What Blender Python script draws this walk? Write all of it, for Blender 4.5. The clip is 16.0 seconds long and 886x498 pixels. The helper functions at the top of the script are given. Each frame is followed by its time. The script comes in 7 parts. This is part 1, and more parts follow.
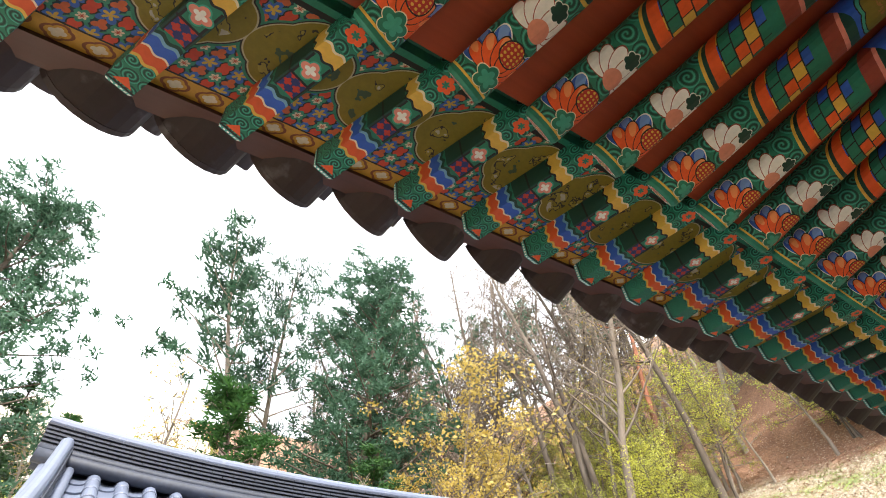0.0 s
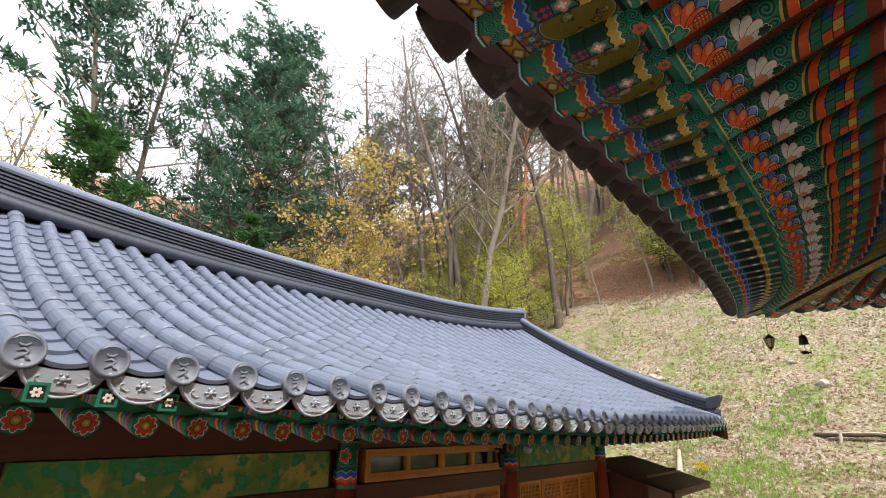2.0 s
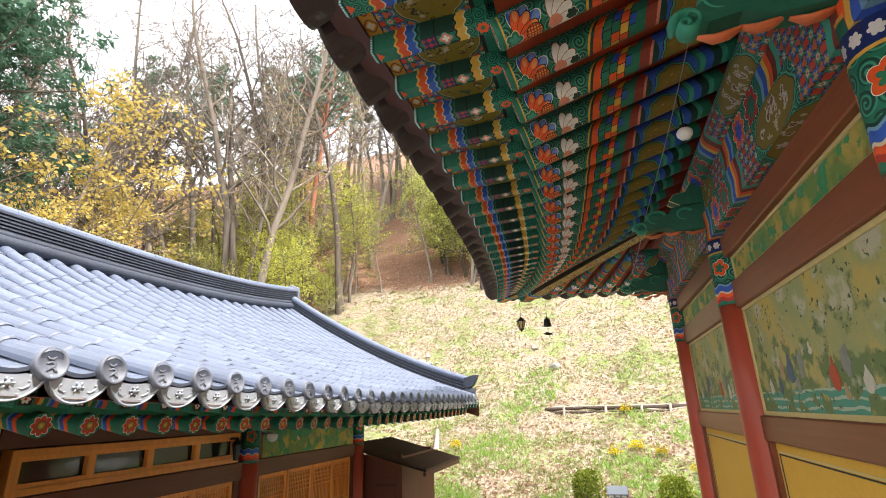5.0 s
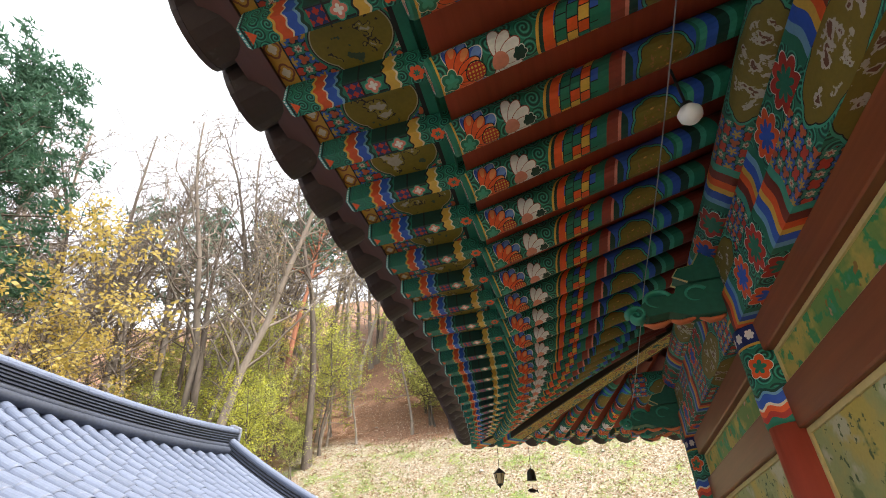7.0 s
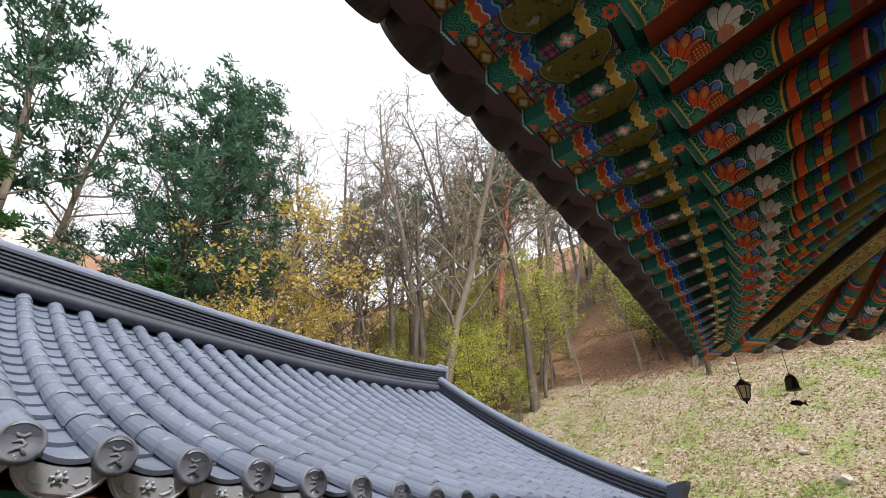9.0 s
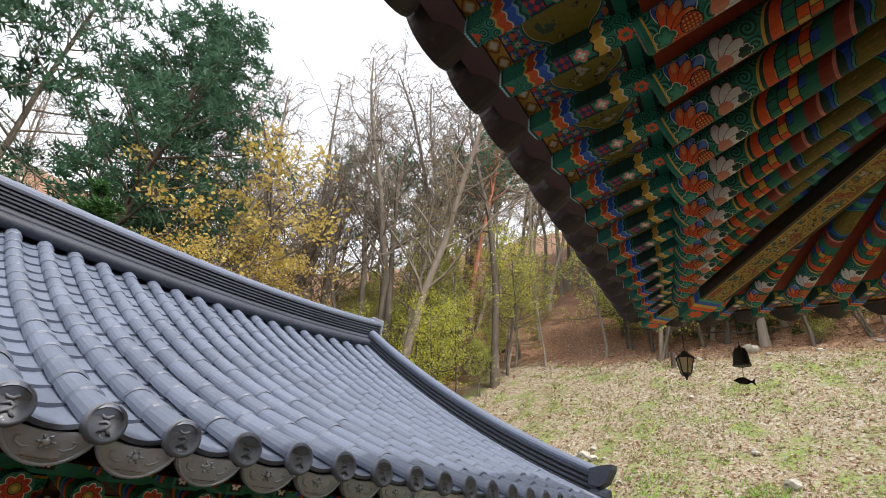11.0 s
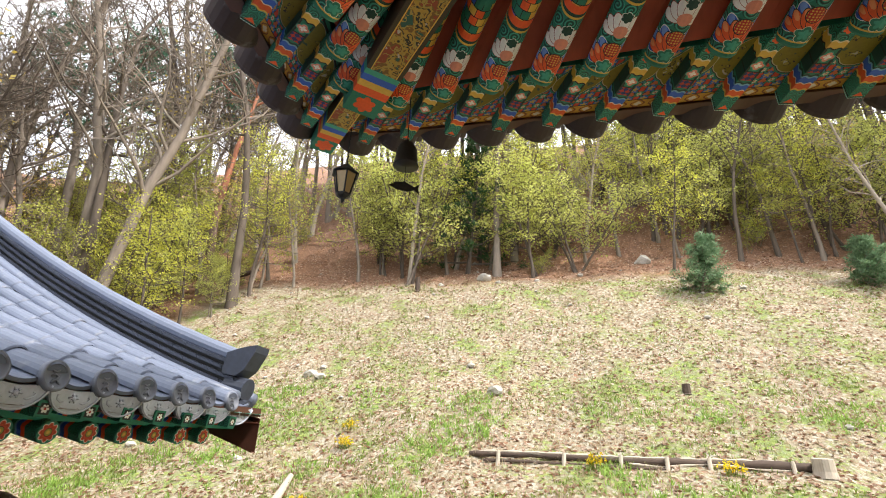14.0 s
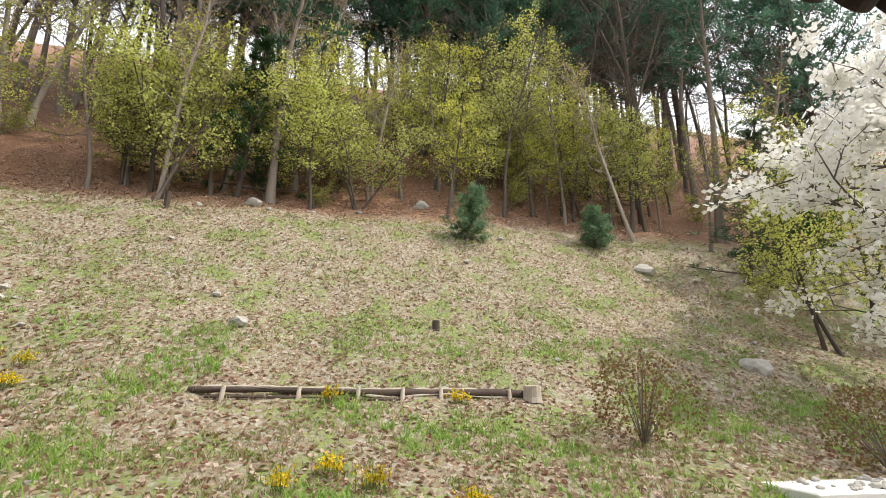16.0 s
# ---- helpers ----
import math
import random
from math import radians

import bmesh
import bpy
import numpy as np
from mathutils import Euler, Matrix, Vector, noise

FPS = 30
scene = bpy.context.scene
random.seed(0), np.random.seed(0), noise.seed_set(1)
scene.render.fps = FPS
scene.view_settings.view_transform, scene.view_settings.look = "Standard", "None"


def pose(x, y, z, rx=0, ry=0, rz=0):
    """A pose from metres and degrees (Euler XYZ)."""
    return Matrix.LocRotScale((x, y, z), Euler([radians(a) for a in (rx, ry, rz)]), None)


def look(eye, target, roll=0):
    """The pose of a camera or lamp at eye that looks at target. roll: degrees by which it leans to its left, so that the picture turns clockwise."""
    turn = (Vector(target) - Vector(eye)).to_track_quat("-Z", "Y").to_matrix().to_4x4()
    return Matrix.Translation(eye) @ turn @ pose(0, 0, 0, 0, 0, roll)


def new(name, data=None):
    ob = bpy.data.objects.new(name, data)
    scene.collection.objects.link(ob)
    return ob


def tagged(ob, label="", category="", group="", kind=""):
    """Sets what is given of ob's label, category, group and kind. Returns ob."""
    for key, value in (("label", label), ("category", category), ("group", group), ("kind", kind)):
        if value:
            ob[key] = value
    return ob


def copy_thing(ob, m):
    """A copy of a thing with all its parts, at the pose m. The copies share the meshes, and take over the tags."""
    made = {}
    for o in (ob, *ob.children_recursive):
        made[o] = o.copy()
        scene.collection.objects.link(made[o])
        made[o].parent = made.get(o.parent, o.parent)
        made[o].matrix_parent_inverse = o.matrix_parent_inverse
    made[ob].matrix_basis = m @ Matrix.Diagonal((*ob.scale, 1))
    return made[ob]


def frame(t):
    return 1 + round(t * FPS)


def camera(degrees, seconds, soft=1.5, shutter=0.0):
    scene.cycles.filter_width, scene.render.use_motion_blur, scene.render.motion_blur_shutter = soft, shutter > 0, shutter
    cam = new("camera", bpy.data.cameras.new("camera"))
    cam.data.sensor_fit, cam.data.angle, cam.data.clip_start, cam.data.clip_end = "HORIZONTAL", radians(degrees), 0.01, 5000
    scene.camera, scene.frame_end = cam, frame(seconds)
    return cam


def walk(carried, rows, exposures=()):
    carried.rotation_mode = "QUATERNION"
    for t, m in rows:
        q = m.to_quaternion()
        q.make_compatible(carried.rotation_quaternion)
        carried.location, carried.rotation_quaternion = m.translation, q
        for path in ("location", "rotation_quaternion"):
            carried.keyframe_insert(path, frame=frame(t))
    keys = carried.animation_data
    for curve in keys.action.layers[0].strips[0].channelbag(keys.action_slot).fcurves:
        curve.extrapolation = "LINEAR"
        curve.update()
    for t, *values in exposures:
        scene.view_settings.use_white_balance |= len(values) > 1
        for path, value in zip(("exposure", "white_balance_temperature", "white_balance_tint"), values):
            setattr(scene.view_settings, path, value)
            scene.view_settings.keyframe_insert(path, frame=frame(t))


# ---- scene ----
cam = camera(83.6, 16.0, soft=1.0)
EXPOSURES = [(0, 1.55, 6700, 10), (1, 0.75, 6700, 10), (1.5, 0.62, 6700, 10), (2, 0.85, 6700, 10), (3, 1.6, 6700, 10), (4, 1.8, 6700, 10), (5, 1.6, 6700, 10), (8, 1.0, 6700, 10), (8.5, 0.6, 6700, 10), (11, 0.6, 6700, 10), (11.6, 0.95, 6700, 10), (13, 1.12, 6700, 10), (14.5, 1.25, 6700, 10), (16, 0.57, 6700, 10)]
PATH = [
    (0, (-0.858, 2.398, 2.407), (-2.046, 3.295, 3.743), -5.3),
    (0.5, (-0.932, 2.503, 2.396), (-2.15, 3.575, 3.565), -3.7),
    (1, (-0.977, 2.608, 2.371), (-2.243, 3.761, 3.405), -1.7),
    (1.5, (-0.992, 2.664, 2.344), (-2.266, 3.922, 3.235), 0.8),
    (1.8, (-0.984, 2.665, 2.3), (-2.228, 4.034, 3.06), 0.8),
    (2, (-0.969, 2.7, 2.273), (-2.216, 4.118, 2.932), 0.8),
    (2.5, (-0.958, 2.726, 2.199), (-2.048, 4.335, 2.674), 0.8),
    (3, (-0.951, 2.775, 2.134), (-1.863, 4.526, 2.452), 2.0),
    (3.5, (-0.932, 2.951, 2.102), (-1.797, 4.736, 2.36), 3.4),
    (4, (-0.935, 3.172, 2.083), (-1.624, 5.035, 2.323), 4.0),
    (4.5, (-1.085, 3.378, 2.118), (-1.615, 5.282, 2.423), 2.9),
    (5, (-1.142, 3.602, 2.185), (-1.677, 5.429, 2.799), -1.8),
    (5.2, (-1.124, 3.706, 2.215), (-1.672, 5.438, 3.051), -2.4),
    (7.3, (-1.068, 5.264, 2.193), (-1.49, 6.844, 3.344), -0.8),
    (7.5, (-1.083, 5.423, 2.187), (-1.629, 7.002, 3.286), -1.3),
    (8, (-1.092, 5.762, 2.185), (-2.054, 7.158, 3.245), 2.5),
    (8.5, (-1.146, 6.121, 2.175), (-2.268, 7.422, 3.198), 2.0),
    (8.7, (-1.167, 6.276, 2.166), (-2.314, 7.568, 3.172), 1.7),
    (10.8, (-1.239, 7.819, 2.234), (-2.477, 9.106, 3.134), 6.8),
    (11, (-1.267, 8.007, 2.224), (-2.431, 9.359, 3.127), 7.7),
    (11.5, (-1.283, 8.405, 2.216), (-2.375, 9.826, 3.105), 5.5),
    (12, (-1.274, 8.782, 2.232), (-2.309, 10.26, 3.095), 5.4),
    (12.5, (-1.324, 9.201, 2.206), (-2.173, 10.798, 3.06), 3.4),
    (13, (-1.27, 9.641, 2.158), (-2.065, 11.277, 2.99), 3.8),
    (13.5, (-1.215, 10.078, 2.105), (-1.87, 11.793, 2.897), 3.8),
    (14, (-1.139, 10.51, 2.075), (-1.55, 12.316, 2.831), 2.3),
    (14.5, (-0.941, 10.881, 2.048), (-1.223, 12.75, 2.703), 2.8),
    (15, (-0.758, 11.257, 2.009), (-0.777, 13.156, 2.637), 1.6),
    (15.5, (-0.616, 11.505, 2.016), (-0.369, 13.396, 2.618), -0.2),
    (16, (-0.383, 11.744, 1.996), (0.021, 13.619, 2.563), 0.6),
]
walk(cam, [(t, look(eye, target, roll)) for t, eye, target, roll in PATH], EXPOSURES)

# ---- world, sun ----
world = bpy.data.worlds.new("sky")
scene.world = world
world.use_nodes = True
wn = world.node_tree
sky = wn.nodes.new("ShaderNodeTexSky")
sky.sky_type, sky.sun_disc = "NISHITA", False
SUN_DIR = Vector((0.55, -0.14, 0.83)).normalized()
sky.sun_elevation = math.asin(SUN_DIR.z)
sky.sun_rotation = math.atan2(SUN_DIR.x, SUN_DIR.y)
sky.air_density, sky.dust_density, sky.ozone_density = 1.0, 5.0, 0.6
# thin high cloud over the sky
cloud = wn.nodes.new("ShaderNodeTexNoise")
cloud.inputs["Scale"].default_value, cloud.inputs["Detail"].default_value = 1.6, 5
veil = wn.nodes.new("ShaderNodeMapRange")
veil.inputs["From Min"].default_value, veil.inputs["From Max"].default_value = 0.3, 0.7
veil.inputs["To Min"].default_value, veil.inputs["To Max"].default_value = 0.62, 0.95
haze = wn.nodes.new("ShaderNodeMix")
haze.data_type = "RGBA"
haze.inputs[7].default_value = (8.2, 8.5, 9.0, 1)
wn.links.new(cloud.outputs["Fac"], veil.inputs[0])
wn.links.new(veil.outputs[0], haze.inputs[0])
wn.links.new(sky.outputs["Color"], haze.inputs[6])
wn.links.new(haze.outputs[2], wn.nodes["Background"].inputs["Color"])
wn.nodes["Background"].inputs["Strength"].default_value = 0.15
sun = new("sun", bpy.data.lights.new("sun", "SUN"))
sun.data.energy, sun.data.angle, sun.data.color = 2.5, radians(1.0), (1.0, 0.95, 0.87)
sun.matrix_world = look(SUN_DIR * 60, (0, 0, 0))


# ---- mesh helpers ----
class MB:
    """A growing list of vertices and faces, with a material slot and a uv for each face corner."""

    def __init__(self):
        self.v, self.f, self.m, self.uv = [], [], [], []

    def add(self, verts, faces, slot=0, uvs=None):
        n = len(self.v)
        self.v.extend(verts)
        for i, f in enumerate(faces):
            self.f.append([a + n for a in f])
            self.m.append(slot)
            self.uv.append(uvs[i] if uvs else [(0.0, 0.0)] * len(f))

    def box(self, lo, hi, slot=0, m=None, chamfer=0.0):
        c = min(chamfer, *(abs(hi[i] - lo[i]) * 0.45 for i in range(3)))
        if c <= 0:
            vs = [(x, y, z) for z in (lo[2], hi[2]) for y in (lo[1], hi[1]) for x in (lo[0], hi[0])]
            fs = [(0, 2, 3, 1), (4, 5, 7, 6), (0, 1, 5, 4), (2, 6, 7, 3), (0, 4, 6, 2), (1, 3, 7, 5)]
        else:
            vs, idx = [], {}
            for k in range(8):
                s = [(k >> i) & 1 for i in range(3)]
                for ax in range(3):
                    p = [(hi[i] if s[i] else lo[i]) + (0 if i == ax else (-c if s[i] else c)) for i in range(3)]
                    idx[(k, ax)] = len(vs)
                    vs.append(tuple(p))
            fs = []
            for ax in range(3):
                a, b = (ax + 1) % 3, (ax + 2) % 3
                for s in (0, 1):
                    q = [(s << ax) | (i << a) | (j << b) for i, j in ((0, 0), (1, 0), (1, 1), (0, 1))]
                    loop = [idx[(k, ax)] for k in q]
                    fs.append(loop if s else loop[::-1])
                for i in (0, 1):
                    for j in (0, 1):
                        k0 = (i << a) | (j << b)
                        k1 = k0 | (1 << ax)
                        loop = [idx[(k0, a)], idx[(k1, a)], idx[(k1, b)], idx[(k0, b)]]
                        fs.append(loop if i == j else loop[::-1])
            for k in range(8):
                loop = [idx[(k, 0)], idx[(k, 1)], idx[(k, 2)]]
                fs.append(loop if bin(k).count("1") % 2 else loop[::-1])
        if m is not None:
            vs = [tuple(m @ Vector(p)) for p in vs]
        self.add(vs, fs, slot)
        return self

    def tube(self, pts, radii, sides=6, slot=0, cap=True, v0=0.0):
        """A tube along points; u runs along it in metres, v round it."""
        n0, length = len(self.v), v0
        prev = None
        pts = [Vector(p) for p in pts]
        for i, p in enumerate(pts):
            d = (pts[min(i + 1, len(pts) - 1)] - pts[max(i - 1, 0)]).normalized()
            if prev is None:
                a = d.orthogonal().normalized()
            else:
                a = (prev - d * prev.dot(d)).normalized()
            prev = a
            b = d.cross(a)
            for k in range(sides):
                t = 2 * math.pi * k / sides
                self.v.append(tuple(p + (a * math.cos(t) + b * math.sin(t)) * radii[i]))
        for i in range(len(pts) - 1):
            step = (pts[i + 1] - pts[i]).length
            for k in range(sides):
                k2 = (k + 1) % sides
                self.f.append([n0 + i * sides + k, n0 + i * sides + k2, n0 + (i + 1) * sides + k2, n0 + (i + 1) * sides + k])
                self.m.append(slot)
                self.uv.append([(length, k / sides), (length, (k + 1) / sides), (length + step, (k + 1) / sides), (length + step, k / sides)])
            length += step
        if cap:
            for base, rev in ((n0, True), (n0 + (len(pts) - 1) * sides, False)):
                loop = list(range(base, base + sides))
                self.f.append(loop[::-1] if rev else loop)
                self.m.append(slot)
                self.uv.append([(0.0, 0.0)] * sides)
        return self

    def mesh(self, name, mats, smooth=False):
        me = bpy.data.meshes.new(name)
        me.from_pydata(self.v, [], self.f)
        for mt in mats:
            me.materials.append(mt)
        me.polygons.foreach_set("material_index", self.m)
        if smooth:
            me.polygons.foreach_set("use_smooth", [True] * len(self.f))
        layer = me.uv_layers.new(name="UVMap")
        layer.data.foreach_set("uv", [c for f in self.uv for p in f for c in p])
        me.update()
        return me

    def ob(self, name, mats, parent=None, m=None, smooth=False, label=""):
        if not isinstance(mats, (list, tuple)):
            mats = [mats]
        return link(name, self.mesh(name, mats, smooth), parent, m, label)


def link(name, me, parent=None, m=None, label=""):
    ob = new(name, me)
    ob.parent = parent
    if m is not None:
        ob.matrix_basis = m
    return tagged(ob, label)


def thing(name, label, category, at=(0, 0, 0), group="", m=None):
    ob = new(name)
    ob.empty_display_size = 0.1
    ob.matrix_basis = m if m is not None else Matrix.Translation(at)
    return tagged(ob, label, category, group)


def lathe(profile, sides=16):
    """A turned body round z, from (radius, height) pairs."""
    mb = MB()
    vs = [(r * math.cos(2 * math.pi * k / sides), r * math.sin(2 * math.pi * k / sides), z) for r, z in profile for k in range(sides)]
    fs = [[i * sides + k, i * sides + (k + 1) % sides, (i + 1) * sides + (k + 1) % sides, (i + 1) * sides + k] for i in range(len(profile) - 1) for k in range(sides)]
    uv = [[(profile[i][1], k / sides), (profile[i][1], (k + 1) / sides), (profile[i + 1][1], (k + 1) / sides), (profile[i + 1][1], k / sides)] for i in range(len(profile) - 1) for k in range(sides)]
    fs += [list(range(sides))[::-1], list(range((len(profile) - 1) * sides, len(profile) * sides))]
    uv += [[(0, 0)] * sides] * 2
    mb.add(vs, fs, 0, uv)
    return mb


def blob(seed, rough=0.25, squash=(1, 1, 1), level=2):
    """A lumpy stone of about unit radius."""
    bm = bmesh.new()
    bmesh.ops.create_icosphere(bm, subdivisions=level, radius=1)
    off = Vector((seed * 7.3, seed * 3.1, seed * 1.7))
    for v in bm.verts:
        k = 1 + rough * noise.noise(v.co * 1.1 + off) * 1.6 + rough * 0.45 * noise.noise(v.co * 3.1 + off)
        v.co = Vector((v.co.x * squash[0], v.co.y * squash[1], v.co.z * squash[2])) * k
    mb = MB()
    mb.v = [tuple(v.co) for v in bm.verts]
    bm.verts.index_update()
    for f in bm.faces:
        mb.f.append([v.index for v in f.verts])
        mb.m.append(0)
        mb.uv.append([(0, 0)] * len(f.verts))
    bm.free()
    return mb


# ---- materials ----
class Ex:
    """A number in a shader tree that can be reckoned with."""

    def __init__(self, tree, sock):
        self.t, self.s = tree, sock

    def op(self, kind, *others, clamp=False):
        n = self.t.nodes.new("ShaderNodeMath")
        n.operation, n.use_clamp = kind, clamp
        for i, o in enumerate((self, *others)):
            if isinstance(o, Ex):
                self.t.links.new(o.s, n.inputs[i])
            else:
                n.inputs[i].default_value = o
        return Ex(self.t, n.outputs[0])

    def __add__(self, o): return self.op("ADD", o)
    def __radd__(self, o): return self.op("ADD", o)
    def __sub__(self, o): return self.op("SUBTRACT", o)
    def __rsub__(self, o): return (self * -1) + o
    def __mul__(self, o): return self.op("MULTIPLY", o)
    def __rmul__(self, o): return self.op("MULTIPLY", o)
    def __truediv__(self, o): return self.op("DIVIDE", o)
    def __lt__(self, o): return self.op("LESS_THAN", o)
    def __gt__(self, o): return self.op("GREATER_THAN", o)
    def __and__(self, o): return self.op("MULTIPLY", o)
    def __or__(self, o): return self.op("MAXIMUM", o)
    def sin(self): return self.op("SINE")
    def cos(self): return self.op("COSINE")
    def abs(self): return self.op("ABSOLUTE")
    def fract(self): return self.op("FRACT")
    def floor(self): return self.op("FLOOR")
    def sqrt(self): return self.op("SQRT")
    def atan2(self, o): return self.op("ARCTAN2", o)


class Paint:
    """A node material under way: a colour that is painted over, step by step."""

    def __init__(self, name, base, rough=0.6, metal=0.0):
        self.mat = bpy.data.materials.new(name)
        self.mat.use_nodes = True
        self.t = self.mat.node_tree
        self.b = self.t.nodes["Principled BSDF"]
        self.b.inputs["Roughness"].default_value = rough
        self.b.inputs["Metallic"].default_value = metal
        rgb = self.t.nodes.new("ShaderNodeRGB")
        rgb.outputs[0].default_value = (*base, 1)
        self.c = rgb.outputs[0]
        self.name = name

    def uv(self):
        n = self.t.nodes.new("ShaderNodeUVMap")
        n.uv_map = "UVMap"
        s = self.t.nodes.new("ShaderNodeSeparateXYZ")
        self.t.links.new(n.outputs[0], s.inputs[0])
        return Ex(self.t, s.outputs[0]), Ex(self.t, s.outputs[1])

    def place(self, kind="Object"):
        n = self.t.nodes.new("ShaderNodeTexCoord")
        return n.outputs[kind]

    def world_place(self):
        return self.t.nodes.new("ShaderNodeNewGeometry").outputs["Position"]

    def xyz(self, sock):
        s = self.t.nodes.new("ShaderNodeSeparateXYZ")
        self.t.links.new(sock, s.inputs[0])
        return [Ex(self.t, o) for o in s.outputs]

    def noise(self, scale, detail=4, co=None, stretch=None, rough=0.55):
        n = self.t.nodes.new("ShaderNodeTexNoise")
        n.inputs["Scale"].default_value, n.inputs["Detail"].default_value = scale, detail
        n.inputs["Roughness"].default_value = rough
        co = co or self.place()
        if stretch:
            mp = self.t.nodes.new("ShaderNodeMapping")
            mp.inputs["Scale"].default_value = stretch
            self.t.links.new(co, mp.inputs[0])
            co = mp.outputs[0]
        self.t.links.new(co, n.inputs["Vector"])
        return Ex(self.t, n.outputs["Fac"])

    def voronoi(self, scale, co=None, out="Distance"):
        n = self.t.nodes.new("ShaderNodeTexVoronoi")
        n.inputs["Scale"].default_value = scale
        self.t.links.new(co or self.place(), n.inputs["Vector"])
        return Ex(self.t, n.outputs[out])

    def random(self):
        return Ex(self.t, self.t.nodes.new("ShaderNodeObjectInfo").outputs["Random"])

    def island(self):
        return Ex(self.t, self.t.nodes.new("ShaderNodeNewGeometry").outputs["Random Per Island"])

    def ramp(self, x, lo, hi):
        n = self.t.nodes.new("ShaderNodeMapRange")
        n.inputs["From Min"].default_value, n.inputs["From Max"].default_value = lo, hi
        n.clamp = True
        self.t.links.new(x.s, n.inputs[0])
        return Ex(self.t, n.outputs[0])

    def put(self, mask, colour, blend="MIX"):
        n = self.t.nodes.new("ShaderNodeMix")
        n.data_type, n.blend_type = "RGBA", blend
        if isinstance(mask, Ex):
            self.t.links.new(mask.s, n.inputs[0])
        else:
            n.inputs[0].default_value = mask
        self.t.links.new(self.c, n.inputs[6])
        if isinstance(colour, (tuple, list)):
            n.inputs[7].default_value = (*colour, 1)
        else:
            self.t.links.new(colour, n.inputs[7])
        self.c = n.outputs[2]
        return self

    def shade(self, x, lo, hi):
        """Multiplies the colour by a grey that goes from lo to hi with x."""
        g = x * (hi - lo) + lo
        n = self.t.nodes.new("ShaderNodeCombineXYZ")
        for i in range(3):
            self.t.links.new(g.s, n.inputs[i])
        return self.put(1.0, n.outputs[0], "MULTIPLY")

    def bump(self, x, strength=0.3, dist=0.01):
        n = self.t.nodes.new("ShaderNodeBump")
        n.inputs["Strength"].default_value, n.inputs["Distance"].default_value = strength, dist
        self.t.links.new(x.s, n.inputs["Height"])
        self.t.links.new(n.outputs[0], self.b.inputs["Normal"])
        return self

    def rough(self, x):
        self.t.links.new(x.s, self.b.inputs["Roughness"])
        return self

    def done(self):
        self.t.links.new(self.c, self.b.inputs["Base Color"])
        return self.mat


def plain(name, base, rough=0.7, metal=0.0, grain=30, amount=0.25, bump=0.2, stretch=None, stain=1.5):
    """A surface with grain and broad stains."""
    p = Paint(name, base, rough, metal)
    n = p.noise(grain, 5, stretch=stretch)
    p.shade(n, 1 - amount, 1 + amount)
    p.shade(p.noise(stain, 3, co=p.world_place()), 1 - amount * 0.8, 1 + amount * 0.8)
    p.bump(n, bump, 0.004)
    return p.done()


GREEN, TEAL, DEEP = (0.015, 0.19, 0.115), (0.05, 0.36, 0.25), (0.006, 0.05, 0.035)
ORANGE, RED, BLUE = (0.82, 0.11, 0.02), (0.48, 0.035, 0.02), (0.03, 0.11, 0.52)
GOLD, OLIVE, CREAM = (0.74, 0.45, 0.07), (0.21, 0.155, 0.02), (0.80, 0.68, 0.48)
WHITE, INK, MAROON = (0.86, 0.84, 0.78), (0.01, 0.01, 0.01), (0.20, 0.03, 0.018)
PINK, SKYBLUE = (0.75, 0.26, 0.20), (0.17, 0.38, 0.55)


def rose(u, v, cu, cv, n, r, depth=0.3, turn=0.0, sv=1.0):
    """Petals round a centre: under 0 inside, with the distance in metres."""
    du, dv = u - cu, (v - cv) * sv
    rad = (du * du + dv * dv).sqrt()
    ang = dv.atan2(du)
    return rad - ((ang * (n / 2.0) + turn).cos().abs() * depth + (1 - depth)) * r


def between(x, a, b):
    return (x > a) & (x < b)


def petal(u, v, cu, cv, turn, long, wide):
    """An ellipse turned in the plane: under 1 inside."""
    c, s = math.cos(turn), math.sin(turn)
    x, y = (u - cu) * c + (v - cv) * s, (v - cv) * c - (u - cu) * s
    x, y = x / long, y / wide
    return x * x + y * y


def fan(p, u, v, cu, angles, reach, long, wide, colours):
    """Petals spread from a point on the middle line, each outlined."""
    rim, body, tip = colours
    for a in angles:
        q = petal(u, v, cu + math.cos(a) * reach, math.sin(a) * reach, a, long, wide)
        p.put(q < 1.22, rim)
        p.put(q < 1.0, body)
        p.put((q < 1.0) & (petal(u, v, cu + math.cos(a) * reach * 1.35, math.sin(a) * reach * 1.35, a, long * 0.62, wide * 0.55) < 1.0), tip)


def scrolls(p, u, v, size, mask, light, dark):
    """Curled cloud lines in a band."""
    fu, fv = (u / size).fract() - 0.5, ((v / size) + ((u / size).floor() * 0.5)).fract() - 0.5
    rad = (fu * fu + fv * fv).sqrt()
    ring = (rad * 26 + fv.atan2(fu)).sin()
    p.put(mask, (0.012, 0.15, 0.095))
    p.put(mask & (ring > 0.55), light)
    p.put(mask & (ring < -0.4), dark)
    p.put(mask & (rad > 0.5), GREEN)


def worn(p, amount=0.18):
    n = p.noise(55, 4)
    p.shade(n, 1 - amount, 1 + amount)
    p.shade(p.noise(2.0, 4, co=p.world_place()), 0.8, 1.15)
    p.shade(p.random(), 0.9, 1.08)
    p.bump(n, 0.15, 0.002)
    return p.done()


